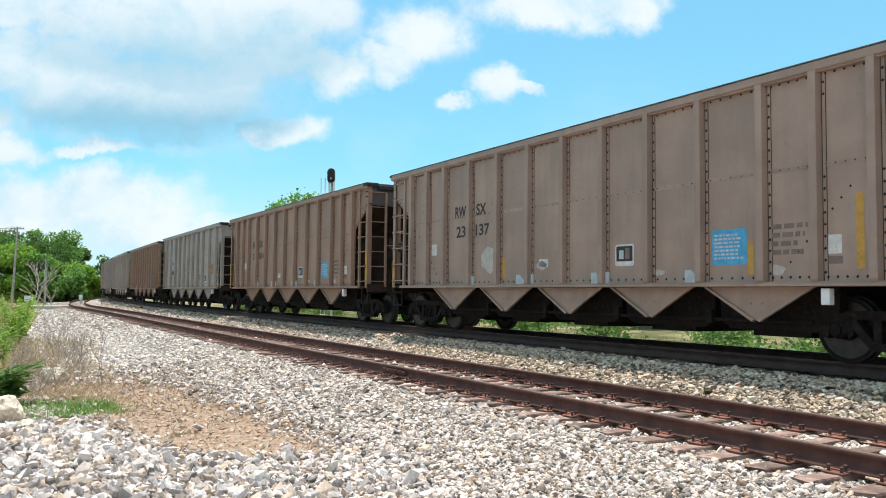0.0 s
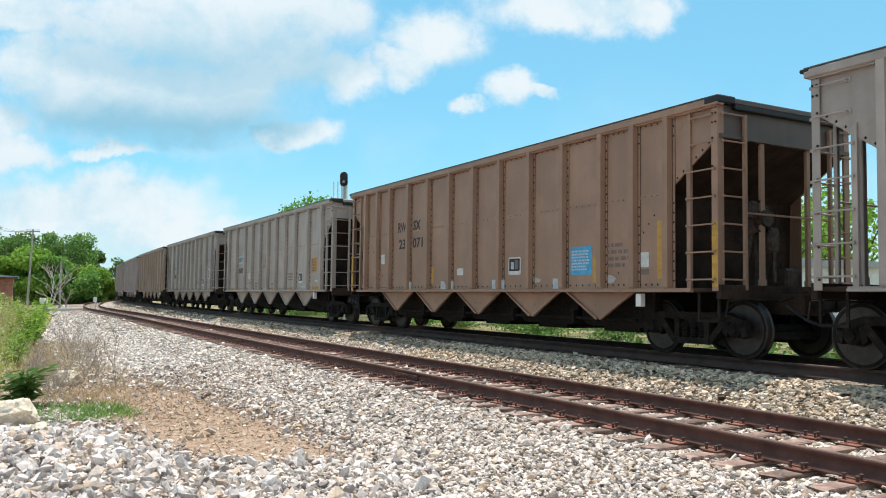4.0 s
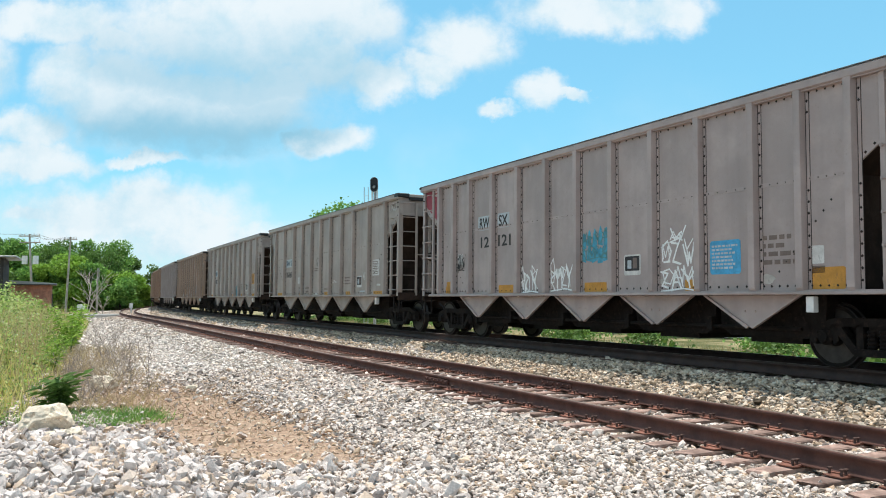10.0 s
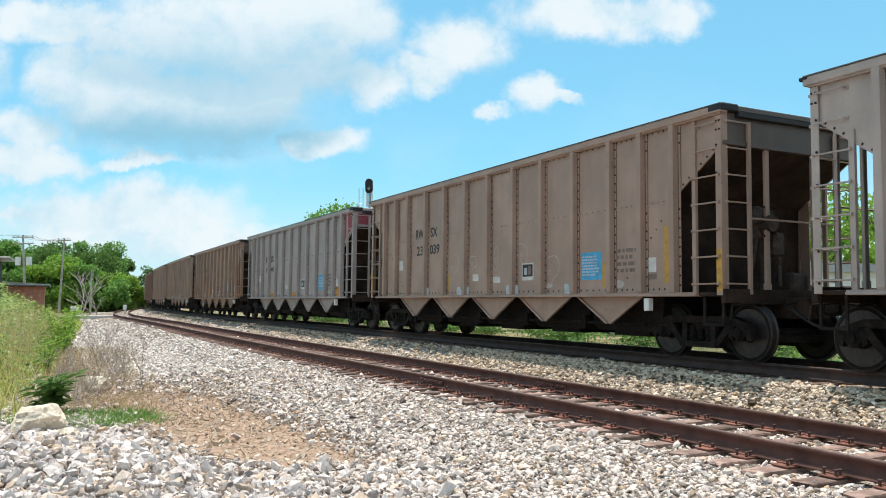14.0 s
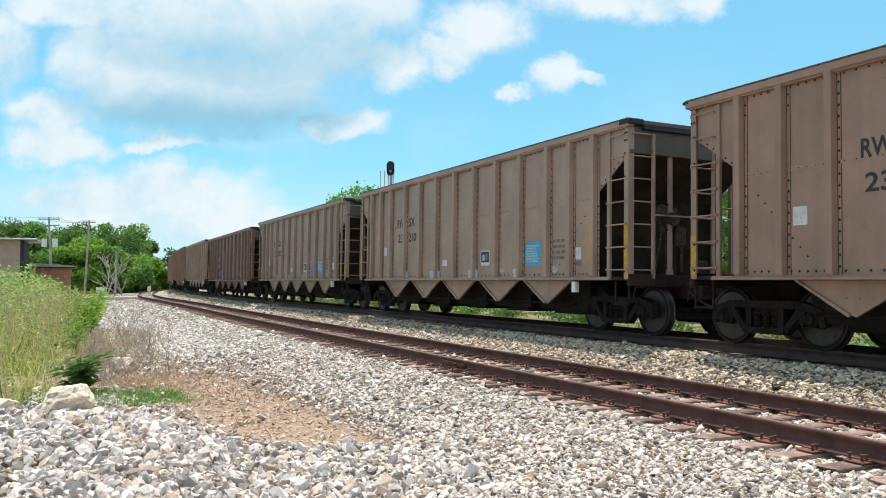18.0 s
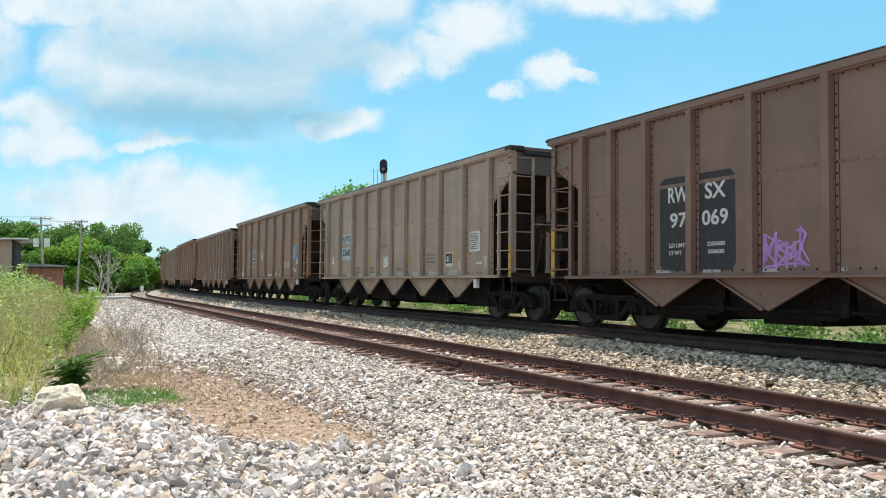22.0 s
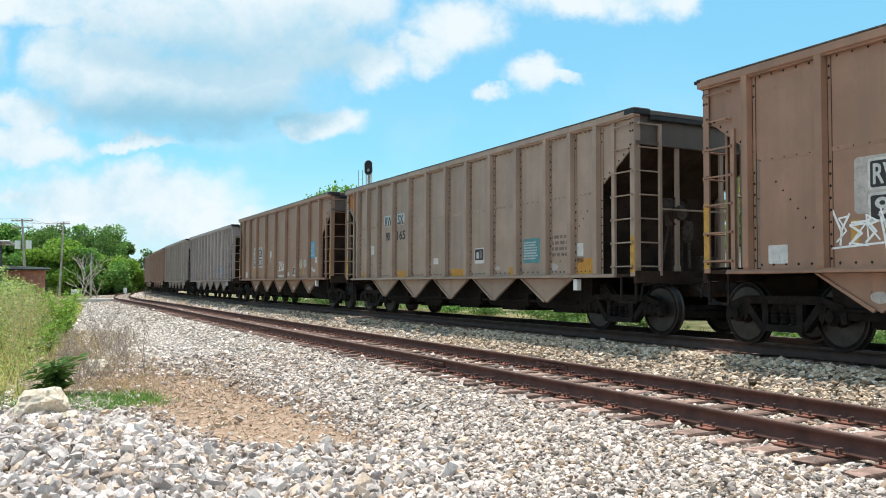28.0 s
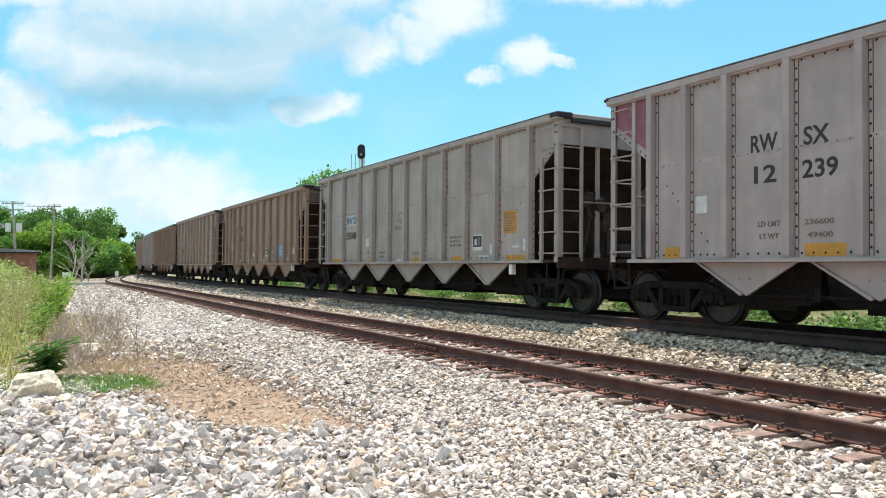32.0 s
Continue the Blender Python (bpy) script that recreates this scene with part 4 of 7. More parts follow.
def build_car(kind):
    car = new("hopper_car")
    P = WHITE
    both_sides("side_sheet", lambda: build_side(kind), P, car)
    part("seam", build_seam(kind), P, car)
    part("rivets", build_rivets_and_shade(kind), RIVET, car)
    for o in [c for c in car.children if c.name.startswith("rivets")]:
        o["kind"] = "stuff"
    rib = mesh_of("side_post", build_rib())
    rib2 = mesh_of("side_post", mirrored(build_rib()))
    for x in RIBS[kind]:
        part("side_post", rib, P, car, m=pose(x, 0, 0))
        part("side_post", rib2, P, car, m=pose(x, 0, 0))
    both_sides("top_chord", build_chord, P, car)
    both_sides("side_sill", build_side_sill, P, car)
    part("chord_cap", boxed(-LONG - 0.03, LONG + 0.03, HALF - 0.11, HALF + 0.057, TOP + 0.001, TOP + 0.02, bevel=0.004), CAP, car, "worn cap along the top edge, slate-tinted like reflected sky")
    chute = mesh_of("discharge_chute", build_chute())
    plate = mesh_of("hopper_chute_plate", build_hopper_plate())
    plate2 = mesh_of("hopper_chute_plate", mirrored(build_hopper_plate()))
    for x in (-4.3, -2.15, 0.0, 2.15, 4.3):
        part("hopper_chute_plate", plate, P, car, m=pose(x, 0, 0))
        part("hopper_chute_plate", plate2, P, car, m=pose(x, 0, 0))
        # near-black chutes also stand in for the shadow under the car
        part("discharge_chute", chute, GRIMY, car, "inner discharge chute, black with under-car shade", pose(x, 0, 0))
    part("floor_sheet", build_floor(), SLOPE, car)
    part("centre_sill", boxed(-6.3, 6.3, -0.18, 0.18, 0.62, 1.06, bevel=0.01), GRIMY, car)
    part("operating_shaft", build_pull_rod(), GRIMY, car)
    for sgn in (-1, 1):
        part("slope_sheet", build_slope(sgn), SLOPE, car, "stained slope sheet, darkened for its downward shade")
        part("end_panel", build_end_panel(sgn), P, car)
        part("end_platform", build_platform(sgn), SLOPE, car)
        for side in (-1, 1):
            post = part("corner_post", build_corner_post(sgn, side), P, car)
            # the ladder on the side, from the corner post inwards
            part("ladder_rail", build_rail_bar(sgn * 6.66, side * (HALF - 0.05), 1.0, TOP - 0.12 if kind in ("thirteen", "twelve") else 3.12, 0.042), P, car)
            for i in range(5):
                part("rung", build_rung((sgn * 6.66, side * (HALF + 0.01), 1.16 + i * 0.425), (sgn * 7.22, side * (HALF + 0.01), 1.16 + i * 0.425)), P, car)
            if side > 0:
                part("riveting", build_corner_bolts(sgn, side), RIVET, post)["kind"] = "stuff"
                grip = mesh_of("grab_iron", build_grab_iron(sgn))
                for z in (3.285, 3.70):
                    part("grab_iron", grip, P, car, m=pose(0, 0, z))
            part("stirrup", flip_side(build_stirrup(sgn), side), GRIMY, car)
        for y in (-0.55, 0.55):
            part("end_post", build_post(sgn * 7.22, y, 0.06), P, car)
        # the ladder on the end face
        y = (HALF - 0.06) * -sgn
        for side in (-1, 1):
            part("ladder_rail", build_rail_bar(sgn * 7.30, side * 1.02, 1.0, 3.72), P, car)
            for i in range(7):
                part("rung", build_rung((sgn * 7.32, side * 1.02, 1.16 + i * 0.425), (sgn * 7.32, side * 1.52, 1.16 + i * 0.425)), P, car)
        part("handrail", rod(bmesh.new(), (sgn * 7.30, -1.02, 2.2), (sgn * 7.30, 1.02, 2.2), 0.016), P, car)
        part("coupler", build_coupler(sgn), GRIMY, car, "knuckle coupler")
        part("air_hose", build_hose(sgn), BLACK, car, "black rubber air hose")
        lever = part("uncoupling_lever", build_lever(sgn), GRIMY, car)
    both_sides("corner_cap", lambda: boxed(-7.365, -7.06, HALF - 0.32, HALF + 0.058, TOP - 0.10, TOP + 0.02, bevel=0.02), BLACK, car)
    both_sides("corner_cap", lambda: boxed(7.25, 7.40, HALF - 0.25, HALF + 0.054, TOP - 0.045, TOP + 0.008, bevel=0.01), BLACK, car)
    part("end_top_band", boxed(-7.352, -7.262, -HALF + 0.1, HALF - 0.33, TOP - 0.17, TOP - 0.088, bevel=0.01), BLACK, car, "black ragged band under the end's top edge")
    part("brake_gear", flip_x(build_brake_gear(), -1), GEAR, car, "rusty brake housing with rods")
    wheel = part("brake_wheel", flip_x(build_brake_wheel(), -1), SLOPE, car, "spoked hand brake wheel")
    part("hub", flip_x(rod(bmesh.new(), (7.21, 0.48, 2.18), (7.27, 0.48, 2.18), 0.13, 12, 0.05), -1), STEEL, wheel, "worn bare steel hub")
    part("air_tank", build_air_tank(), GRIMY, car, "round air reservoir", pose(6.65, 0, 1.2))
    both_sides("sill_bracket", lambda: boxed(-5.55, -5.42, HALF - 0.14, HALF - 0.03, SILL - 0.22, SILL, bevel=0.01), WHITE, car)
    frame_mesh, frame_mesh2 = mesh_of("side_frame", build_sideframe()), mesh_of("side_frame", mirrored(build_sideframe()))
    spring_mesh, spring_mesh2 = mesh_of("spring", build_spring()), mesh_of("spring", mirrored(build_spring()))
    bolster, axle = mesh_of("bolster", build_bolster()), mesh_of("wheelset", build_axle())
    tyres = [mesh_of("tyre", build_tyre(k)) for k in (-1, 1)]
    caps = [mesh_of("bearing", build_bearing(k)) for k in (-1, 1)]
    for c in (-6.2, 6.2):
        truck = part("truck", bolster, GRIMY, car, "grimy cast steel two-axle truck", pose(c, 0, 0))
        for a, b in ((frame_mesh, spring_mesh), (frame_mesh2, spring_mesh2)):
            part("side_frame", a, GRIMY, truck)
            for sx in (-0.18, 0.0, 0.18) if a is frame_mesh else ():
                part("spring", b, GRIMY, truck, m=pose(sx, 0, 0))
        for x in (-0.89, 0.89):
            wheels = part("wheelset", axle, GRIMY, car, "steel wheels on one axle", pose(c + x, 0, 0.457))
            for k in (0, 1):
                part("tyre", tyres[k], TREAD, wheels, "worn shiny tread")
                part("bearing", caps[k], GRIMY, wheels)
    return car


def flip_side(bm, side):
    return bm if side > 0 else mirrored(bm)


# ---- markings ----
def matt(name, tint, rough=0.7, variation=0.18):
    return principled(name, tint, rough, 0.0, variation, 7.0, 0.0, 60.0, tuple(c * 0.55 + 0.03 for c in tint))


INK = {"black": matt("black_lettering", (0.035, 0.032, 0.032)), "white": matt("white_decal", (0.62, 0.60, 0.57)), "blue": matt("blue_decal", (0.07, 0.36, 0.60)),
       "orange": matt("orange_decal", (0.55, 0.26, 0.045)), "yellow": matt("yellow_stripe", (0.52, 0.29, 0.06)), "navy": matt("navy_lettering", (0.05, 0.08, 0.12)),
       "cyan": matt("cyan_spray", (0.07, 0.33, 0.46)), "purple": matt("purple_spray", (0.45, 0.23, 0.55)), "pale": matt("pale_decal", (0.47, 0.51, 0.53)),
       "grey": matt("faded_lettering", (0.19, 0.14, 0.12)), "red": matt("red_paint", (0.30, 0.055, 0.075)), "rust": matt("orange_paint", (0.42, 0.15, 0.04)),
       "teal": matt("teal_decal", (0.10, 0.26, 0.27)), "smear": matt("grey_primer", (0.47, 0.43, 0.39)), "chalk": matt("white_spray", (0.86, 0.86, 0.84), 0.7, 0.08), "purplish": matt("faded_red_paint", (0.27, 0.10, 0.13))}
FACE = HALF - 0.06
TO_SIDE = Matrix(((-1, 0, 0, 0), (0, 0, 1, 0), (0, 1, 0, 0), (0, 0, 0, 1)))
WORDS = {}


def word_mesh(text):
    """Lettering in the built-in font as a flat mesh, one unit high, and its width."""
    if text not in WORDS:
        curve = bpy.data.curves.new("lettering", "FONT")
        curve.body, curve.size, curve.extrude, curve.offset = text, 1.0, 0.002, 0.018
        curve.resolution_u = 3
        holder = bpy.data.objects.new("lettering", curve)
        scene.collection.objects.link(holder)
        bpy.context.view_layer.update()
        me = bpy.data.meshes.new_from_object(holder.evaluated_get(bpy.context.evaluated_depsgraph_get()))
        bpy.data.objects.remove(holder)
        bpy.data.curves.remove(curve)
        co = np.empty(len(me.vertices) * 3, np.float32)
        me.vertices.foreach_get("co", co)
        co = co.reshape(-1, 3)
        lo, hi = co.min(0), co.max(0)
        co[:, 0] = (co[:, 0] - lo[0]) / max(1e-6, hi[0] - lo[0])
        co[:, 1] = (co[:, 1] - lo[1]) / max(1e-6, hi[1] - lo[1])
        me.vertices.foreach_set("co", co.ravel())
        me.name = "lettering"
        me.materials.clear()
        WORDS[text] = me
    return WORDS[text]


def letters(car, text, x0, x1, z0, z1, ink, face=FACE + 0.004):
    """Words on the side between x0 (their start, towards the far end) and x1."""
    return part("lettering", word_mesh(text), INK[ink], car, text.lower() + " lettering",
                Matrix.Translation((x0, face, z0)) @ TO_SIDE @ Matrix.Diagonal((x0 - x1, z1 - z0, 1, 1)))


PLATES = {}


def panel(car, name, x0, x1, z0, z1, ink, label="", face=FACE + 0.0015):
    """A decal or painted patch, with slightly uneven corners."""
    key = (round((x0 - x1) * 50), round((z1 - z0) * 50), name in ("primer_patch", "painted_patch"))
    if key not in PLATES:
        w, h = (x0 - x1) / 2, (z1 - z0) / 2
        rng = random.Random(hash(key))
        bm = bmesh.new()
        c = min(w, h) * 0.12
        blot = name in ("primer_patch", "painted_patch")
        pts = [(w * rng.uniform(0.8, 1.05) * math.cos(a * 0.4488), h * rng.uniform(0.75, 1.05) * math.sin(a * 0.4488)) for a in range(14)] if blot else [(-w, -h + c), (-w + c, -h), (w - c, -h), (w, -h + c), (w, h - c), (w - c, h), (-w + c, h), (-w, h - c)]
        slab(bm, [(x + rng.uniform(-0.06, 0.06) * w * 0.2, z + rng.uniform(-0.06, 0.06) * h * 0.2) for x, z in pts], -0.0015, 0.0015)
        bmesh.ops.recalc_face_normals(bm, faces=bm.faces)
        PLATES[key] = mesh_of(name, bm)
    return part(name, PLATES[key], INK[ink], car, label, pose((x0 + x1) / 2, face, (z0 + z1) / 2))


def bars(car, x0, x1, z0, z1, rows, ink, gaps=0.45, seed=1, face=FACE + 0.0045):
    """Writing too small to read: plain bars of its size."""
    rng = random.Random(seed)
    bm = bmesh.new()
    pitch = (z1 - z0) / rows
    for i in range(rows):
        x, end = x0, x1 + rng.uniform(0, 0.25) * (x0 - x1)
        while x > end + 0.02:
            w = min(rng.uniform(0.5, 1.6) * pitch, x - end)
            z = z1 - (i + 1) * pitch + pitch * gaps * 0.5
            slab(bm, ((x - w, z), (x, z), (x, z + pitch * (1 - gaps)), (x - w, z + pitch * (1 - gaps))), face - 0.001, face + 0.001)
            x -= w + pitch * 0.35
    bmesh.ops.recalc_face_normals(bm, faces=bm.faces)
    ob = part("small_print", bm, INK[ink], car, "rows of small print")
    ob["kind"] = "stuff"
    return ob


def ring(car, x, z, r, ink):
    bm = bmesh.new()
    n = 22
    for i in range(n):
        a, b = 2 * math.pi * i / n, 2 * math.pi * (i + 1) / n
        slab(bm, ((x + r * math.cos(a), z + r * math.sin(a)), (x + r * math.cos(b), z + r * math.sin(b)),
                  (x + r * 0.86 * math.cos(b), z + r * 0.86 * math.sin(b)), (x + r * 0.86 * math.cos(a), z + r * 0.86 * math.sin(a))), FACE + 0.001, FACE + 0.003)
    bmesh.ops.recalc_face_normals(bm, faces=bm.faces)
    part("ring_emblem", bm, INK[ink], car, "thin painted ring emblem")


def scrawl(car, x0, x1, z0, z1, ink, seed, strokes=4, width=0.035):
    """Sprayed strokes with no words in them."""
    rng = random.Random(seed)
    bm = bmesh.new()
    for k in range(strokes):
        left = x0 + (x1 - x0) * k / strokes
        right = x0 + (x1 - x0) * (k + 1.15) / strokes
        f1, f2, ph = rng.uniform(0.8, 1.6), rng.uniform(0.9, 2.2), rng.uniform(0, 6)
        pts = []
        for i in range(22):
            t = i / 21
            a = left + (right - left) * (0.5 + 0.5 * math.sin(f1 * 6.28 * t + ph))
            b = z0 + (z1 - z0) * (0.5 + 0.48 * math.sin(f2 * 6.28 * t + ph * 1.7) * rng.uniform(0.85, 1.0))
            pts.append((a, b))
        for j, ((ax, az), (bx, bz)) in enumerate(zip(pts, pts[1:])):
            dx, dz = bx - ax, bz - az
            d = math.hypot(dx, dz) or 1.0
            px, pz = -dz / d * width / 2, dx / d * width / 2
            f = FACE + 0.003 + 0.00006 * j + 0.0014 * k
            vs = [bm.verts.new(v) for v in ((ax + px, f, az + pz), (bx + px, f, bz + pz), (bx - px, f, bz - pz), (ax - px, f, az - pz))]
            bm.faces.new(vs)
    bmesh.ops.solidify(bm, geom=bm.faces[:], thickness=0.0005)
    bmesh.ops.recalc_face_normals(bm, faces=bm.faces)
    part("sprayed_scrawl", bm, INK[ink], car, ink + " sprayed strokes")


STROKES = (((0, 0), (0.05, 1), (0.5, 0.35), (0.9, 1), (1, 0)), ((0, 1), (0.9, 0.95), (0.1, 0.1), (1, 0)), ((0.1, 0), (0.1, 1), (0.8, 0.8), (0.15, 0.5), (0.95, 0)),
           ((0.9, 0.9), (0.2, 0.75), (0.85, 0.4), (0.1, 0.05)), ((0, 1), (0.45, 0), (0.6, 0.5), (0.75, 0), (1, 1)), ((0.5, 0), (0.5, 0.5), (0, 1), (0.5, 0.5), (1, 1)),
           ((0.2, 0.2), (0.1, 0.8), (0.6, 1), (0.9, 0.6), (0.6, 0.1), (0.2, 0.2)), ((0, 0), (0.5, 1), (1, 0), (0.8, 0.4), (0.2, 0.4)))


def ribbon(bm, pts, width, face):
    """A painted line through (x, z) points."""
    for (ax, az), (bx, bz) in zip(pts, pts[1:]):
        d = math.hypot(bx - ax, bz - az) or 1.0
        px, pz = -(bz - az) / d * width / 2, (bx - ax) / d * width / 2
        ex, ez = (bx - ax) / d * width * 0.35, (bz - az) / d * width * 0.35
        vs = [bm.verts.new((x, face, z)) for x, z in ((ax - ex + px, az - ez + pz), (bx + ex + px, bz + ez + pz), (bx + ex - px, bz + ez - pz), (ax - ex - px, az - ez - pz))]
        bm.faces.new(vs)
        face += 0.00025


def spray_tag(car, x0, x1, z0, z1, ink, seed, glyphs=3, rows=1, width=0.032):
    """Angular sprayed strokes in a hurried hand, with no words in them."""
    rng = random.Random(seed)
    bm = bmesh.new()
    high = (z1 - z0) / rows
    for r in range(rows):
        for k in range(glyphs):
            w = (x0 - x1) / glyphs
            left, low = x0 - k * w, z1 - (r + 1) * high + rng.uniform(-0.06, 0.06) * high
            lean = rng.uniform(-0.15, 0.15)
            for layer in (0, 1):
                sx, sz = rng.uniform(0.7, 1.25), rng.uniform(0.6, 1.0)
                pts = [(left - w * (a * sx + lean * b + 0.12 * layer + rng.uniform(-0.1, 0.1)), low + high * (b * sz + 0.1 * layer + rng.uniform(-0.08, 0.08))) for a, b in rng.choice(STROKES)]
                ribbon(bm, pts, width * (1.0, 0.7)[layer], FACE + 0.004 + 0.002 * (k % 2) + 0.004 * layer)
    ribbon(bm, [(x0, z0 - 0.02), (x0 + (x1 - x0) * 0.7, z0 + 0.03), (x1, z0)], width * 0.8, FACE + 0.008)
    bmesh.ops.recalc_face_normals(bm, faces=bm.faces)
    part("sprayed_tag", bm, INK[ink], car, ink + " sprayed strokes")["kind"] = "stuff"


def chalk_loop(car, x0, x1, z0, z1, seed):
    """A thin closed outline drawn freehand, with a small ring inside."""
    rng = random.Random(seed)
    bm = bmesh.new()
    mx, mz, rx, rz = (x0 + x1) / 2, (z0 + z1) / 2, abs(x0 - x1) / 2, (z1 - z0) / 2
    ph, n = rng.uniform(0, 6.28), 26
    lobe = [1 + 0.22 * math.sin(2 * a * 6.283 / n + ph) + 0.12 * math.sin(3 * a * 6.283 / n + 2 * ph) for a in range(n)]
    ribbon(bm, [(mx + rx * 0.85 * lobe[a % n] * math.cos(a * 6.283 / n), mz + rz * 0.85 * lobe[a % n] * math.sin(a * 6.283 / n)) for a in range(n + 1)], 0.014, FACE + 0.003)
    ribbon(bm, [(mx + rx * 0.2 + 0.05 * math.cos(a * 0.7854), mz - rz * 0.1 + 0.05 * math.sin(a * 0.7854)) for a in range(9)], 0.013, FACE + 0.003)
    bmesh.ops.recalc_face_normals(bm, faces=bm.faces)
    part("chalk_outline", bm, INK["smear"], car, "thin pale hand-drawn outline")


def sprayed_block(car, x0, x1, z0, z1, ink, seed):
    """A ragged filled patch of spray paint with darker strokes over it."""
    rng = random.Random(seed)
    bm = bmesh.new()
    for r in range(2):
        n = 5
        for i in range(n):
            a, b = x0 + (x1 - x0) * i / n, x0 + (x1 - x0) * (i + 0.92) / n
            lo = z0 + (z1 - z0) * (0.5 - 0.5 * r) + rng.uniform(-0.06, 0.03)
            hi = lo + (z1 - z0) * rng.uniform(0.38, 0.5)
            f = FACE + 0.003 + 0.0005 * (i % 2) + 0.001 * r
            k = rng.uniform(-0.05, 0.05)
            bm.faces.new([bm.verts.new((x, f, z)) for x, z in ((a, lo), (b, lo + k), (b - k, hi), ((a + b) / 2, hi + 0.06), (a + k, hi - 0.05))])
    bmesh.ops.recalc_face_normals(bm, faces=bm.faces)
    part("sprayed_patch", bm, INK[ink], car, "ragged patch of %s spray paint" % ink)
    spray_tag(car, x0 - 0.03, x1 + 0.03, z0 + 0.05, z1 - 0.05, "teal", seed + 1, 4, 2, 0.022)


def data_window(car, x0, x1, z0, z1):
    """The dark placard in a white border with two pale boxes."""
    panel(car, "placard", x0, x1, z0, z1, "white", "white-bordered dark data placard")
    panel(car, "placard_field", x0 - 0.03, x1 + 0.03, z0 + 0.08, z1 - 0.03, "black", face=FACE + 0.0035)
    m = (x0 + x1) / 2
    panel(car, "placard_box", m + 0.13, m + 0.02, z0 + 0.12, z1 - 0.10, "pale", face=FACE + 0.0055)
    panel(car, "placard_box", m - 0.02, m - 0.13, z0 + 0.12, z1 - 0.06, "grey", face=FACE + 0.0055)


def mark_eleven(car, number, placard="orange", patch=True, clean=True, seed=1):
    if patch:
        panel(car, "patch", 4.70, 3.62, 2.20, 2.53, "pale", "pale blue patch behind lettering")
    if not clean:
        panel(car, "patch", 4.72, 3.64, 1.62, 2.06, "pale", "white patch behind the road number")
        for x in (4.62, 2.0, -1.45, -4.3):
            panel(car, "stripe", x + 0.06, x - 0.06, 1.32, 1.72, "yellow", "yellow reflective stripe")
        panel(car, "stripe", 5.98, 5.92, 1.2, 1.75, "yellow", "yellow reflective stripe")
    letters(car, "RW SX" if clean else "RWSX", 4.63, 3.69, 2.25, 2.48, "navy" if patch else "black")
    letters(car, number, 4.66, 3.68, 1.76, 2.0, "black")
    d = 0.0 if clean else 0.42
    panel(car, "label", *((3.0, 2.75) if clean else (5.86, 5.66)), 1.5, 1.75, "white")
    letters(car, "LD LMT", 2.86 + d, 2.45 + d, 1.28, 1.36, "grey")
    letters(car, "LT WT", 2.82 + d, 2.47 + d, 1.13, 1.21, "grey")
    if number == "050498":
        letters(car, "237300", 1.95, 1.5, 1.28, 1.36, "grey")
        letters(car, "48700", 1.9, 1.52, 1.13, 1.21, "grey")
    else:
        bars(car, 1.9, 1.5, 1.12, 1.36, 2, "grey", seed=seed + 1)
    ring(car, 0.42 + d / 2, 2.27, 0.16, "black" if clean else "grey")
    letters(car, "F", 0.45 + d / 2, 0.39 + d / 2, 2.17, 2.25, "black" if clean else "grey")
    bars(car, 0.8 + d / 2, 0.02 + d / 2, 1.92, 2.06, 2, "grey", seed=seed + 2)
    panel(car, "label", 0.68, 0.25, 1.05, 1.11, "white")
    bars(car, -0.41, -0.95, 1.2, 1.30, 2, "grey", seed=seed + 3)
    bars(car, -2.6, -3.25, 1.36, 1.66, 3, "grey", seed=seed + 4)
    data_window(car, -3.75, -4.22, 1.27, 1.64)
    panel(car, "label", -4.56, -4.83, 1.18, 1.40, "white")
    panel(car, "label", -4.06, -4.48, 1.11, 1.16, "pale")
    panel(car, "placard", -5.14, -5.70, 1.62, 2.12, placard, placard + " printed placard")
    bars(car, -5.17, -5.66, 1.66, 2.08, 8, "grey", seed=seed + 5)
    panel(car, "label", -5.52, -5.80, 1.30, 1.36, "white")
    panel(car, "label", -5.95, -6.15, 1.24, 1.48, "white")
    if clean:
        for a, b in ((5.95, 5.05), (2.75, 2.2), (-0.42, -1.0), (-2.72, -3.28), (-5.25, -6.15)):
            panel(car, "stripe", a, b, 1.03, 1.14, "orange", "orange reflective stripe")
    else:
        for i, x in enumerate((3.9, 2.75, 1.6, 0.5, -0.65, -1.8, -2.95, -4.2)):
            panel(car, "primer_patch", x + 0.28, x - 0.28, 1.02, 1.16, "smear", "pale touched-up primer patch")


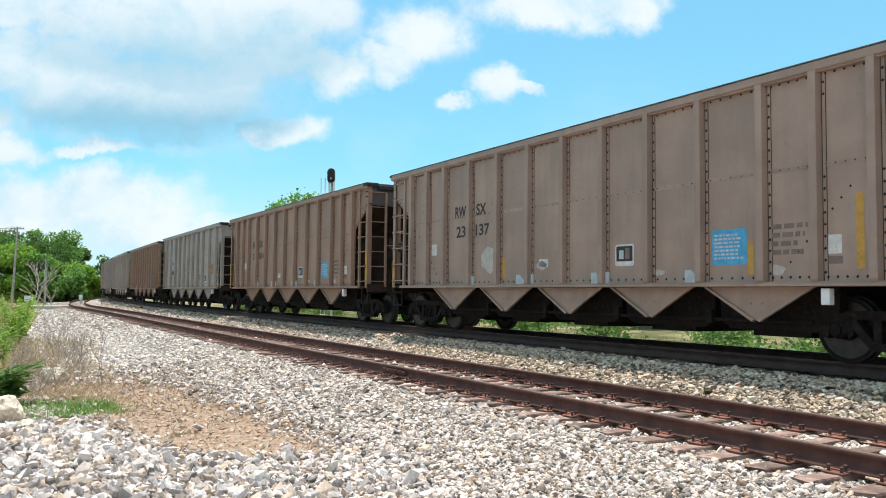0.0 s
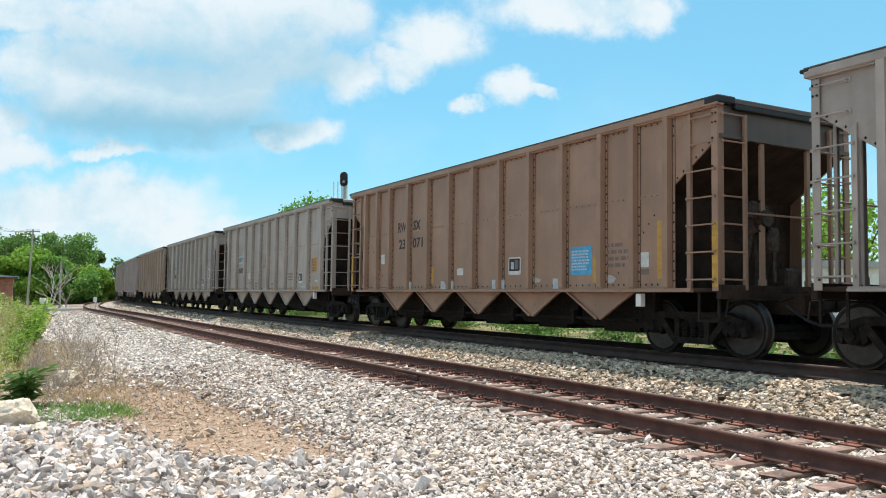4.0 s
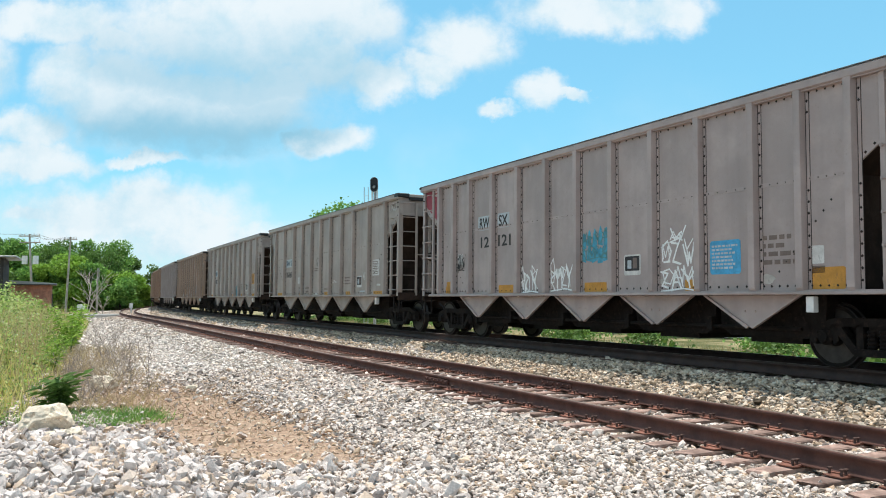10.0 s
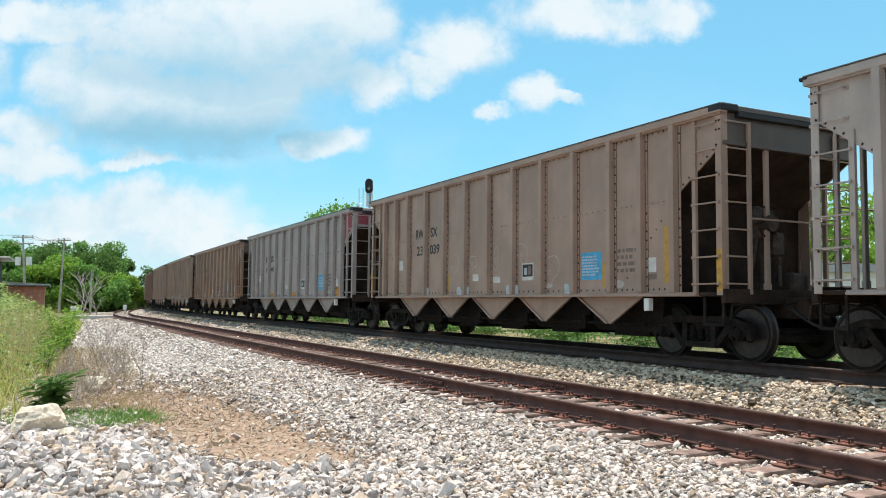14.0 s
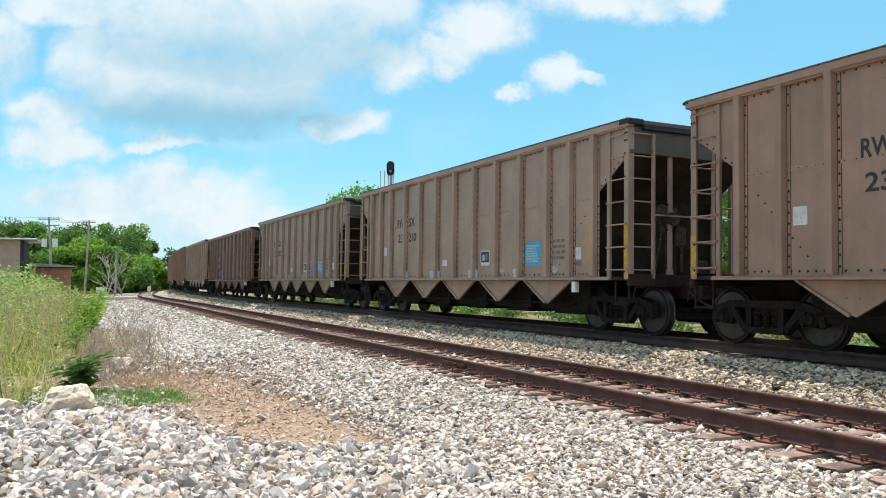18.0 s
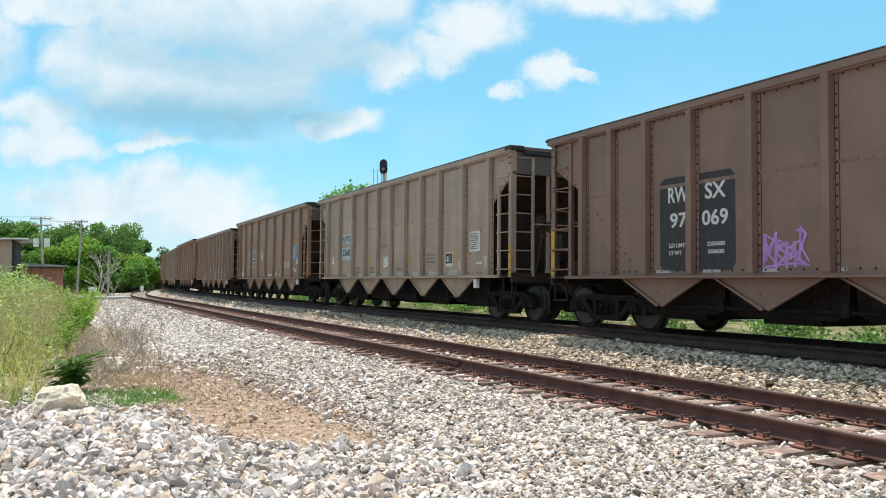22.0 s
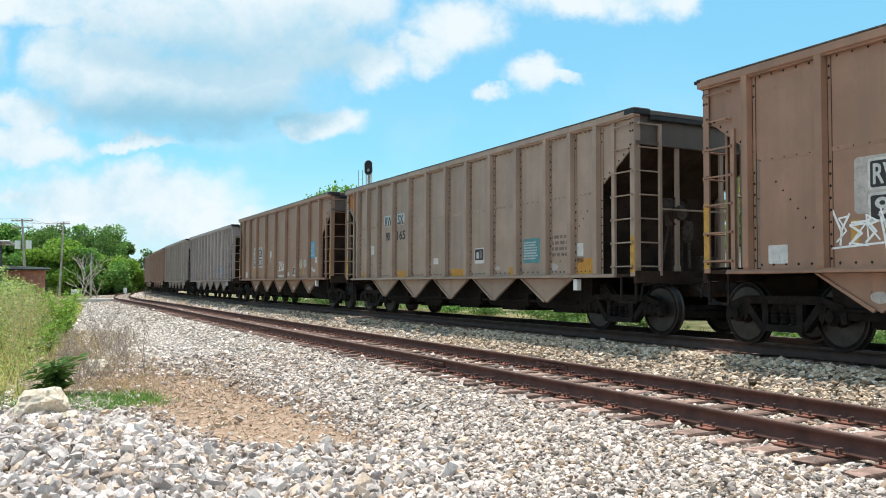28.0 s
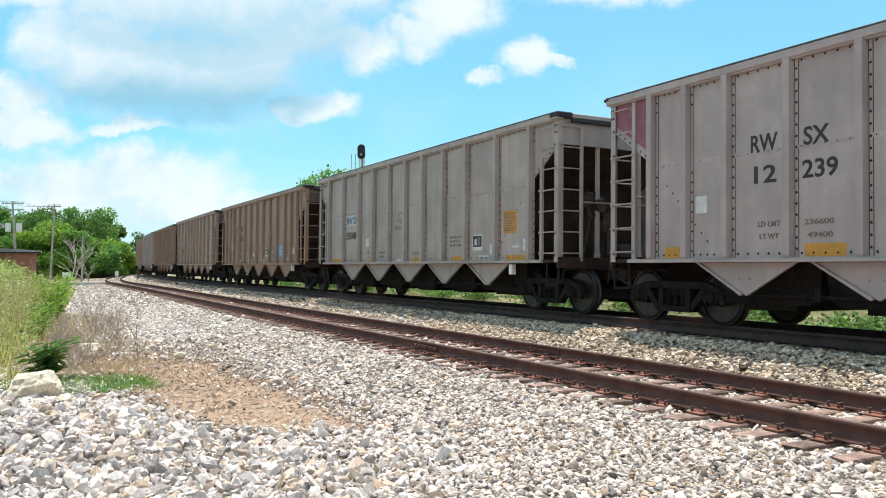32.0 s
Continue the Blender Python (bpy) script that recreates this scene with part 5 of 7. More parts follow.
def mark_thirteen(car, number, ink="black", blue="blue", gusset=True, patch=False, seed=1, stripes="yellow"):
    if patch:
        panel(car, "patch", 4.15, 3.55, 2.54, 2.88, "pale")
        panel(car, "patch", 3.22, 2.68, 2.54, 2.88, "pale")
    letters(car, "RW", 4.08, 3.60, 2.58, 2.84, ink)
    letters(car, "SX", 3.16, 2.75, 2.58, 2.84, ink)
    letters(car, number[:-3], 4.02, 3.62, 2.12, 2.38, ink)
    letters(car, number[-3:], 3.18, 2.62, 2.12, 2.38, ink)
    panel(car, "label", 5.2, 4.95, 1.75, 2.02, "white")
    data_window(car, -1.42, -1.88, 1.33, 1.70)
    panel(car, "label", 0.80, 0.52, 1.36, 1.52, "white")
    panel(car, "placard", -3.58, -4.22, 1.29, 1.82, blue, blue + " printed placard")
    bars(car, -3.62, -4.17, 1.36, 1.76, 7, "pale", seed=seed)
    bars(car, -4.64, -5.25, 1.38, 1.86, 4, "grey", seed=seed + 1)
    panel(car, "label", -5.52, -5.72, 1.39, 1.64, "white")
    panel(car, "label", -5.50, -5.73, 1.26, 1.36, "grey")
    if stripes == "yellow":
        panel(car, "stripe", -5.92, -6.03, 1.19, 2.15, "yellow", "yellow reflective stripe")
        panel(car, "stripe", -4.24, -4.34, 1.14, 1.62, "yellow", "yellow reflective stripe")
        panel(car, "stripe", 2.12, 2.0, 1.16, 1.6, "yellow", "yellow reflective stripe")
    else:
        for a, b in ((5.9, 5.55), (3.15, 2.5), (-0.2, -0.9), (-3.0, -3.3), (-5.45, -6.05)):
            panel(car, "stripe", a, b, 1.04, 1.22 if b > -5 else 1.34, "orange", "orange reflective stripe")
    if gusset:
        for i, x in enumerate((3.22, 1.56, 0.97, -0.80, -1.28, -3.05)):
            bm = bmesh.new()
            w = -0.34 if i % 2 else 0.34
            slab(bm, ((0, 0), (w, 0), (w * 0.9, 0.06), (w * 0.35, 0.2), (0, 0.2)), 0.0, 0.03)
            bmesh.ops.recalc_face_normals(bm, faces=bm.faces)
            part("gusset", bm, INK["pale"], car, "pale blue-grey triangular gusset", pose(x, FACE, 1.03))
    panel(car, "primer_patch", -2.28, -2.62, 1.15, 1.25, "smear", "scuffed primer patch")
    panel(car, "primer_patch", -4.60, -4.88, 1.12, 1.28, "smear", "scuffed primer patch")


def mark_nine(car, number, boxed_letters=True, seed=1):
    d = -0.15
    if boxed_letters:
        for a, b, z0, z1 in ((4.5, 3.9, 2.08, 2.48), (3.6, 2.96, 2.08, 2.48), (4.5, 3.85, 1.68, 2.05), (3.6, 2.96, 1.68, 2.05)):
            a, b, z0, z1 = a + d, b + d, z0 - 0.1, z1 - 0.1
            panel(car, "patch", a, b, z0, z1, "white", "white-bordered black lettering patch")
            panel(car, "patch_field", a - 0.04, b + 0.04, z0 + 0.035, z1 - 0.035, "black", face=FACE + 0.0035)
    f = FACE + 0.006
    letters(car, "RW", 4.42 + d, 3.98 + d, 2.05, 2.31, "white", f)
    letters(car, "SX", 3.50 + d, 3.06 + d, 2.05, 2.31, "white", f)
    letters(car, number[:-3], 4.40 + d, 3.96 + d, 1.64, 1.89, "white", f)
    letters(car, number[-3:], 3.52 + d, 3.04 + d, 1.64, 1.89, "white", f)
    panel(car, "painted_patch", 1.36, 1.04, 1.88, 2.24, "white", "white painted-over emblem")
    bars(car, 1.38, 1.02, 1.7, 1.88, 3, "smear", seed=seed)
    data_window(car, -2.38, -2.96, 1.10, 1.47)
    for x, z0, z1 in ((4.55, 1.34, 1.63), (1.83, 1.15, 1.62), (-1.03, 1.17, 1.64), (-3.84, 1.15, 1.64)):
        panel(car, "stripe", x + 0.06, x - 0.06, z0, z1, "yellow", "yellow reflective stripe")
    panel(car, "stripe", -5.58, -5.76, 1.22, 2.1, "yellow", "yellow reflective stripe")
    panel(car, "placard", -4.70, -5.28, 1.75, 2.36, "blue", "blue printed placard")
    bars(car, -4.74, -5.24, 1.82, 2.30, 8, "pale", seed=seed + 1)
    for a, b, z0, z1 in ((-5.34, -5.55, 1.57, 1.78), (-4.90, -5.03, 1.29, 1.44), (-5.06, -5.36, 1.25, 1.35), (-0.15, -0.95, 1.09, 1.18), (-1.57, -1.83, 1.11, 1.27), (6.0, 5.65, 1.1, 1.36)):
        panel(car, "label", a, b, z0, z1, "white")


def mark_twelve(car, number, seed=1):
    panel(car, "patch", 4.2, 2.6, 1.10, 2.72, "black", "dark repainted patch behind lettering")
    f = FACE + 0.005
    letters(car, "LD LMT", 3.98, 3.62, 1.50, 1.57, "white", f)
    letters(car, "LT WT", 3.98, 3.70, 1.37, 1.44, "white", f)
    letters(car, "235600", 3.16, 2.80, 1.50, 1.57, "white", f)
    letters(car, "50600", 3.14, 2.82, 1.37, 1.44, "white", f)
    letters(car, "RW", 4.0, 3.55, 2.28, 2.55, "white", f)
    letters(car, "SX", 3.2, 2.78, 2.28, 2.55, "white", f)
    letters(car, number[:-3], 3.96, 3.58, 1.84, 2.10, "white", f)
    letters(car, number[-3:], 3.26, 2.74, 1.84, 2.10, "white", f)
    data_window(car, -3.96, -4.52, 1.24, 1.72)
    panel(car, "placard", -4.95, -5.48, 1.73, 2.34, "white", "white printed placard")
    bars(car, -4.98, -5.44, 1.78, 2.28, 9, "teal", seed=seed)
    panel(car, "patch", -5.84, -6.27, 1.25, 1.95, "smear", "pale painted-out patch")
    panel(car, "label", -6.05, -6.25, 1.2, 1.42, "white", face=FACE + 0.0035)
    spray_tag(car, 2.1, 1.35, 1.15, 1.66, "purple", 5, 4, 1, 0.04)
    for i in range(9):
        panel(car, "label", 4.3 - i * 1.05, 3.95 - i * 1.05, 1.06, 1.11, "smear")
    panel(car, "stripe", -0.95, -1.07, 1.2, 1.7, "yellow", "yellow reflective stripe")


def corner_flag(car, ink, sgn=1):
    """The painted upper corner at one end of the car."""
    bm = flip_x(slab(bmesh.new(), ((7.14, 3.42), (7.14, 3.82), (6.36, 3.82), (6.36, 2.92)), FACE + 0.0005, FACE + 0.003), sgn)
    bmesh.ops.recalc_face_normals(bm, faces=bm.faces)
    part("painted_corner", bm, INK[ink], car, "painted upper corner panel")


# ---- the train ----
CAR_LONG = 16.18
BODY_LIFT = 0.073
BROWN = (0.335, 0.200, 0.138)
TAUPE = (0.352, 0.240, 0.185)
GREY = (0.41, 0.333, 0.293)
COOL = (0.385, 0.316, 0.298)
DARK = (0.215, 0.117, 0.084)
RUSSET = (0.335, 0.188, 0.122)
TAN = (0.388, 0.272, 0.206)
NAMES = {BROWN: "brown", TAUPE: "taupe", GREY: "pale grey", COOL: "grey", DARK: "dark brown", RUSSET: "russet brown", TAN: "tan"}
# colour, post pattern, road number
FLEET = {-1: (BROWN, "thirteen", "23118"), 0: (TAUPE, "thirteen", "23137"), 1: (BROWN, "thirteen", "23034"), 2: (GREY, "eleven", "050369"), 3: (RUSSET, "thirteen", "23071"), 4: (GREY, "eleven", "050291"),
         5: (GREY, "eleven", "050557"), 6: (TAN, "eleven", "23761"), 7: (COOL, "thirteen", "12121"), 8: (GREY, "eleven", "050498"), 9: (GREY, "eleven", "050348"), 10: (TAUPE, "thirteen", "23039"),
         11: (COOL, "thirteen", "421447"), 12: (BROWN, "thirteen", "23432"), 13: (TAUPE, "thirteen", "23210"), 14: (TAUPE, "thirteen", "23032"), 15: (DARK, "twelve", "97069"), 16: (TAN, "eleven", "23602"),
         17: (RUSSET, "nine", "99614"), 18: (BROWN, "thirteen", "23169"), 19: (RUSSET, "nine", "99403"), 20: (TAN, "thirteen", "901165"), 21: (RUSSET, "nine", "99308"), 22: (COOL, "thirteen", "12239"),
         23: (GREY, "eleven", "050484"), 24: (BROWN, "thirteen", "23055"), 25: (TAUPE, "eleven", "050112"), 26: (BROWN, "thirteen", "23198"), 27: (GREY, "eleven", "050216"), 28: (TAUPE, "thirteen", "23307"), 29: (BROWN, "eleven", "23640")}
# how far each car's far end stands from the even spacing
JOINT = {0: 0.01, 1: 0.08, 2: 0.03, 3: -0.06, 4: -0.08, 5: 0.01, 6: 0.11, 7: -0.22, 8: 0.06, 9: -0.02, 10: -0.15, 11: -0.1, 12: -0.28, 13: -0.29, 14: -0.58, 15: 0.75, 16: 0.73, 17: 0.41, 18: 0.6, 19: 0.0, 20: 0.07, 21: -0.23, 22: -0.34}


def joint(k):
    return JOINT.get(k, 0.0 if k < 0 else -0.34)


def stretch(k):
    """Longer and shorter cars of the mixed fleet."""
    return 1.0 + (joint(k) - joint(k - 1)) / CAR_LONG


def train_s(t):
    """How far along the line the far end of the first car's body is."""
    return -2.41129 - 11.16611 * t - 0.00588781 * t * t


def mark_car(k, car, kind, number):
    if kind == "eleven":
        tan = number.startswith("23")
        mark_eleven(car, number, "white" if k in (5, 6, 8, 16, 25, 29) else "orange", True, not tan, k * 7)
    elif kind == "nine":
        mark_nine(car, number, True, k * 7)
    elif kind == "twelve":
        mark_twelve(car, number, k * 7)
    else:
        grey = number[0] in "149"
        mark_thirteen(car, number, "black", "teal" if k == 20 else "blue", not grey, k in (7, 20), k * 7, "orange" if grey else "yellow")
    if k == 0:
        for a, b, z0, z1 in ((2.95, 2.3, 1.25, 1.9), (0.9, 0.55, 1.3, 1.5)):
            panel(car, "primer_patch", a, b, z0, z1, "smear", "pale painted-out patch")
    if k == 7:
        corner_flag(car, "red")
        for i, word in enumerate(("ROTARY", "COUPLER", "END")):
            letters(car, word, 6.72, 6.46 if word != "END" else 6.60, 3.74 - i * 0.10, 3.80 - i * 0.10, "white", FACE + 0.005)
        panel(car, "stripe", 5.85, 5.48, 1.04, 1.34, "orange", "orange reflective stripe")
        sprayed_block(car, -0.10, -0.98, 1.62, 2.26, "cyan", 31)
        spray_tag(car, 2.26, 1.47, 1.04, 1.66, "chalk", 32, 3, 1, 0.036)
        spray_tag(car, 1.02, 0.24, 1.08, 1.66, "chalk", 33, 4, 1, 0.036)
        spray_tag(car, -2.42, -3.2, 1.05, 1.9, "chalk", 34, 3, 2, 0.034)
        spray_tag(car, -2.65, -2.95, 1.88, 2.11, "chalk", 35, 1, 1, 0.03)
        spray_tag(car, 5.36, 4.86, 1.6, 2.0, "black", 36, 3, 1, 0.026)
    if k == 8:
        scrawl(car, -4.35, -4.6, 1.5, 1.75, "white", 35, 2, 0.02)
        scrawl(car, -1.2, -1.7, 1.45, 1.55, "white", 36, 2, 0.02)
        scrawl(car, -6.45, -7.0, 3.5, 3.75, "white", 37, 3, 0.02)
    if k == 9:
        scrawl(car, -1.35, -2.05, 1.02, 1.62, "cyan", 38, 5, 0.05)
    if k == 10:
        for i, (a, b, z0, z1) in enumerate(((2.12, 1.53, 1.4, 2.12), (1.01, 0.61, 1.57, 2.03), (-0.15, -0.43, 1.58, 2.11), (-1.22, -1.68, 1.67, 2.19), (-2.25, -2.81, 1.12, 1.92))):
            chalk_loop(car, a, b, z0, z1, 40 + i)
        panel(car, "label", -0.18, -0.50, 1.30, 1.44, "white")
    if k == 11:
        corner_flag(car, "red", -1)
        part("painted_end", boxed(-7.264, -7.2605, -HALF + 0.35, HALF - 0.2, 3.42, TOP - 0.18), INK["red"], car, "red painted end panel")
    if k == 14:
        spray_tag(car, -2.48, -3.08, 1.2, 1.88, "purple", 46, 4, 4, 0.022)
    if k == 16:
        spray_tag(car, 0.70, 0.02, 1.34, 1.66, "chalk", 47, 3, 1, 0.03)
    if kind == "nine":
        for x in (-4.3, -2.15, 0.0, 2.15, 4.3):
            panel(car, "painted_patch", x + 0.12, x - 0.16, 0.56, 0.74, "smear", "pale painted-out stencil", HALF - 0.158)
    if k in (17, 19, 21):
        panel(car, "painted_patch", -3.25, -3.7, 1.36, 1.76, "smear", "pale painted-out patch")
        panel(car, "painted_patch", -3.8, -4.22, 1.38, 1.76, "smear", "pale painted-out patch")
    if k == 18:
        spray_tag(car, 0.88, 0.18, 1.3, 1.74, "chalk", 48, 3, 1, 0.035)
        spray_tag(car, -2.49, -3.15, 1.38, 1.74, "chalk", 49, 3, 1, 0.035)
        for a, b, z0, z1 in ((-0.2, -0.95, 1.02, 1.76), (-1.28, -1.96, 1.02, 1.78), (-3.56, -4.28, 1.0, 1.88)):
            panel(car, "painted_patch", a, b, z0, z1, "smear", "pale painted-out patch", FACE + 0.0003)
    if k == 19:
        for a, b, z0, z1 in ((4.55, 3.72, 1.70, 2.42), (3.30, 2.22, 1.76, 2.44), (3.26, 2.5, 1.12, 1.74)):
            panel(car, "patch", a, b, z0, z1, "smear", "pale brushed-on paint patch", FACE + 0.0003)
        spray_tag(car, 4.9, 3.7, 1.3, 1.78, "chalk", 53, 5, 1, 0.034)
        spray_tag(car, -1.2, -2.6, 1.5, 2.1, "chalk", 54, 5, 1, 0.036)
    if k == 20:
        corner_flag(car, "rust")
    if k == 21:
        spray_tag(car, -0.18, -1.06, 1.36, 1.76, "chalk", 55, 3, 1, 0.036)
        for a, b, z0, z1 in ((4.42, 3.66, 1.52, 2.46), (3.52, 2.70, 1.52, 2.46)):
            panel(car, "patch", a, b, z0, z1, "smear", "pale brushed-on paint patch", FACE + 0.0003)
    if k == 22:
        letters(car, "LD LMT", 3.95, 3.55, 1.48, 1.56, "grey")
        letters(car, "LT WT", 3.92, 3.58, 1.30, 1.38, "grey")
        letters(car, "236600", 3.15, 2.68, 1.48, 1.56, "grey")
        letters(car, "49400", 3.1, 2.7, 1.30, 1.38, "grey")
        corner_flag(car, "purplish")
    if k == 24:
        for i, x in enumerate((3.6, 1.6, -0.3, -2.2)):
            scrawl(car, x, x - 0.7, 1.12, 1.6, "smear", 60 + i, 3, 0.04)


def build_train():
    for text in {w for _, kind, number in FLEET.values() for w in (("RWSX", "RW SX", number) if kind == "eleven" else ("RW", "SX", number[:-3], number[-3:]))}:
        word_mesh(text)
    patterns = {kind: build_car(kind) for kind in RIBS}
    # end panels of the brown cars: darker than the sides, more streaks and rust
    end_paint = car_paint("dark_end_paint", (0.11, 0.08, 0.066), dirty=0.7, rust=0.3)
    cars, made, sides = {}, {}, {}
    for k, (tint, kind, number) in FLEET.items():
        paint = car_paint("car_paint", tuple(c * f for c, f in zip(tint, (1.0 + 0.05 * math.sin(k * 2.1), 1.0 + 0.04 * math.sin(k * 2.1 + 0.3), 1.0 + 0.04 * math.sin(k * 2.1 + 0.6)))), dirty=0.22 + 0.08 * math.sin(k * 1.7), rust=0.12 if tint in (GREY, COOL) else 0.34)
        used = kind in made
        car = copy_thing(patterns[kind], Matrix()) if used else patterns[kind]
        made[kind] = True
        cars[k] = (car, paint)
    for k, (car, paint) in cars.items():
        tint, kind, number = FLEET[k]
        f, tall = stretch(k), {"eleven": 1.009, "nine": 1.034, "twelve": 0.979}.get(kind, 1.001)
        car.scale = (f, 1, tall)
        for o in car.children_recursive:
            base = o.name.split(".")[0]
            if base in PAINTED:
                o.material_slots[0].material = paint
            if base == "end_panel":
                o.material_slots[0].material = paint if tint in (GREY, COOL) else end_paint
            if base == "sill_bracket":
                o.material_slots[0].material = WHITE
            if base == "wheelset":
                o.scale = (1 / f, 1, 1 / tall)
                o.location.z = 0.457 / tall
        mark_car(k, car, kind, number)
        tagged(car, "weathered %s open-top steel hopper car rolling on the main track" % NAMES[tint], "freight car", "cars of the moving train")
        if number[0] in "29":
            for sgn in (-1, 1):
                x0, x1 = sorted((sgn * 7.268, sgn * 7.15))
                part("reflective_band", boxed(x0, x1, HALF - 0.016, HALF - 0.011, 1.05, 2.05 if k % 2 else 1.7), INK["yellow"], car, "faded yellow band on the corner post")
        if k < 0 or k > 23:
            for o in [c for c in car.children if c.name.split(".")[0] in ("side_post", "hopper_chute_plate", "rung", "spring")]:
                if np.mean([v.co.y for v in o.data.vertices]) < -0.5:
                    bpy.data.objects.remove(o)
        # the body rides a little higher on its trucks
        for o in car.children:
            if o.name.split(".")[0] not in ("truck", "wheelset"):
                o.location.z += BODY_LIFT
    return {k: c[0] for k, c in cars.items()}


CARS = build_train()


def motions():
    for k, car in CARS.items():
        def where(t):
            return train_s(t) + CAR_LONG * k + joint(k) - LONG * stretch(k)
        rows = []
        for i in range(33):
            x, y, h = on_line(where(float(i)))
            rows.append((float(i), pose(x, y, MAIN_Z, CANT, 0, math.degrees(h))))
        walk(car, rows)
        # the wheels roll while the car passes the clearing
        frames = [i for i in range(0, 32 * FPS + 1) if -34.0 < where(i / FPS) < 72.0]
        if not frames:
            continue
        start = where(frames[0] / FPS)
        for wheels in [o for o in car.children if o.name.split(".")[0] == "wheelset"]:
            spot = Matrix.Translation(wheels.location)
            rows = [(i / FPS, spot @ Matrix.Rotation((where(i / FPS) - start) / 0.457, 4, "Y")) for i in frames]
            if frames[0] > 0:
                rows.insert(0, (0.0, rows[0][1]))
            if frames[-1] < 32 * FPS:
                rows.append((32.0, rows[-1][1]))
            walk(wheels, rows)


# ---- ties, plates and spikes ----
def build_tie_mesh(seed, length=2.55):
    rng = random.Random(seed)
    bm = bmesh.new()
    box(bm, -0.115, 0.115, -length / 2, length / 2, -0.16, 0.0, 0.012)
    for v in bm.verts:
        v.co += Vector((rng.uniform(-0.012, 0.012), rng.uniform(-0.05, 0.05), rng.uniform(-0.008, 0.004)))
    return mesh_of("tie", bm)


def build_plate_mesh():
    bm = bmesh.new()
    box(bm, -0.10, 0.10, -0.19, 0.19, 0.0, 0.016, 0.004)
    box(bm, -0.10, 0.10, 0.078, 0.105, 0.014, 0.028)
    box(bm, -0.10, 0.10, -0.105, -0.078, 0.014, 0.028)
    return mesh_of("tie_plate", bm)


def build_spike_mesh():
    bm = bmesh.new()
    box(bm, -0.009, 0.009, -0.009, 0.009, 0.0, 0.045)
    box(bm, -0.016, 0.016, -0.026, 0.014, 0.04, 0.058, 0.005)
    return mesh_of("spike", bm)


TIE_STEPS = np.random.default_rng(5).uniform(0.47, 0.53, 200)
TIE_S = -22.0 + np.cumsum(TIE_STEPS)


def build_ties():
    rng = random.Random(5)
    ties = [build_tie_mesh(i) for i in range(5)]
    plate, spike = build_plate_mesh(), build_spike_mesh()
    for name, off, z, lo, hi, near in (("siding_track", siding, SIDING_Z, -22.0, 62.0, 26.0), ("main_track", None, MAIN_Z, -14.0, 20.0, -99.0)):
        for s in TIE_S[(TIE_S > lo) & (TIE_S < hi)]:
            s = float(s)
            o = float(off(s)) if off else 0.0
            x, y, h = on_line(s, o)
            turn = math.degrees(h) + rng.uniform(-1.5, 1.5)
            tie = part("tie", rng.choice(ties), TIE, TRACKS[name], m=pose(x, y, z - RAIL_H - 0.017 + rng.uniform(-0.006, 0.0), 0 if off else CANT, 0, turn))
            if s < near:
                for side in (-0.755, 0.755):
                    px, py, _ = on_line(s, o + side)
                    p = part("tie_plate", plate, PLATE, TRACKS[name], m=pose(px, py, z - RAIL_H - 0.0155, 0, 0, math.degrees(h)))
                    if s < 14:
                        for dx, dy in ((-0.055, 0.092), (0.055, -0.092), (0.06, 0.15), (-0.06, 0.15)):
                            if rng.random() < 0.85:
                                part("spike", spike, SPIKE, p, m=pose(dx, dy, 0.012 + rng.uniform(-0.004, 0.012), 0, 0, 0 if dy > 0 else 180))


def build_joint_bars():
    """Bolted joint bars on the siding's rails."""
    bm = bmesh.new()
    box(bm, -0.45, 0.45, -0.012, 0.012, 0.045, 0.120, 0.005)
    for i in range(6):
        rod(bm, (-0.375 + i * 0.15, 0.01, 0.083), (-0.375 + i * 0.15, 0.035, 0.083), 0.018, 6)
    bar = mesh_of("joint_bar", bm)
    for s in (-9.6, 2.2, 14.1, 26.0):
        for side in (-0.755, 0.755):
            x, y, h = on_line(s + side, float(siding(s)) + side + 0.03)
            part("joint_bar", bar, RAIL, TRACKS["siding_track"], "bolted rail joint bar", pose(x, y, SIDING_Z - RAIL_H, 0, 0, math.degrees(h)))


build_joint_bars()


# ---- loose stone ----
def dirt_mask(x, y):
    mid = -1.7 - 0.62 * (y - 9.2)
    return np.clip(1.7 - np.abs(x - mid) / (0.85 + 0.06 * (y - 9)), 0, 1) * np.clip((y - 8.2) / 0.8, 0, 1) * np.clip((20 - y) / 5, 0, 1)


def heap_mask(x, y):
    """Where the pale broken rock lies: before the dirt, towards the camera."""
    return (y < np.interp(x, (-7, -6.2, -4.1, -2.9, -1.7, -1.2, -0.65), (11.6, 11.4, 10.6, 9.3, 8.1, 7.6, 7.0))) & (x < -0.5)


def scatter(n, near, far, seed, half=0.57):
    rng = np.random.default_rng(seed)
    d = np.sqrt(rng.uniform(near ** 2, far ** 2, n))
    a = rng.uniform(-half, half, n)
    return d * np.sin(a), d * np.cos(a), rng


def weeds_edge(x, y):
    return (-5.6 - 0.42 * (y - 11.0)) - x


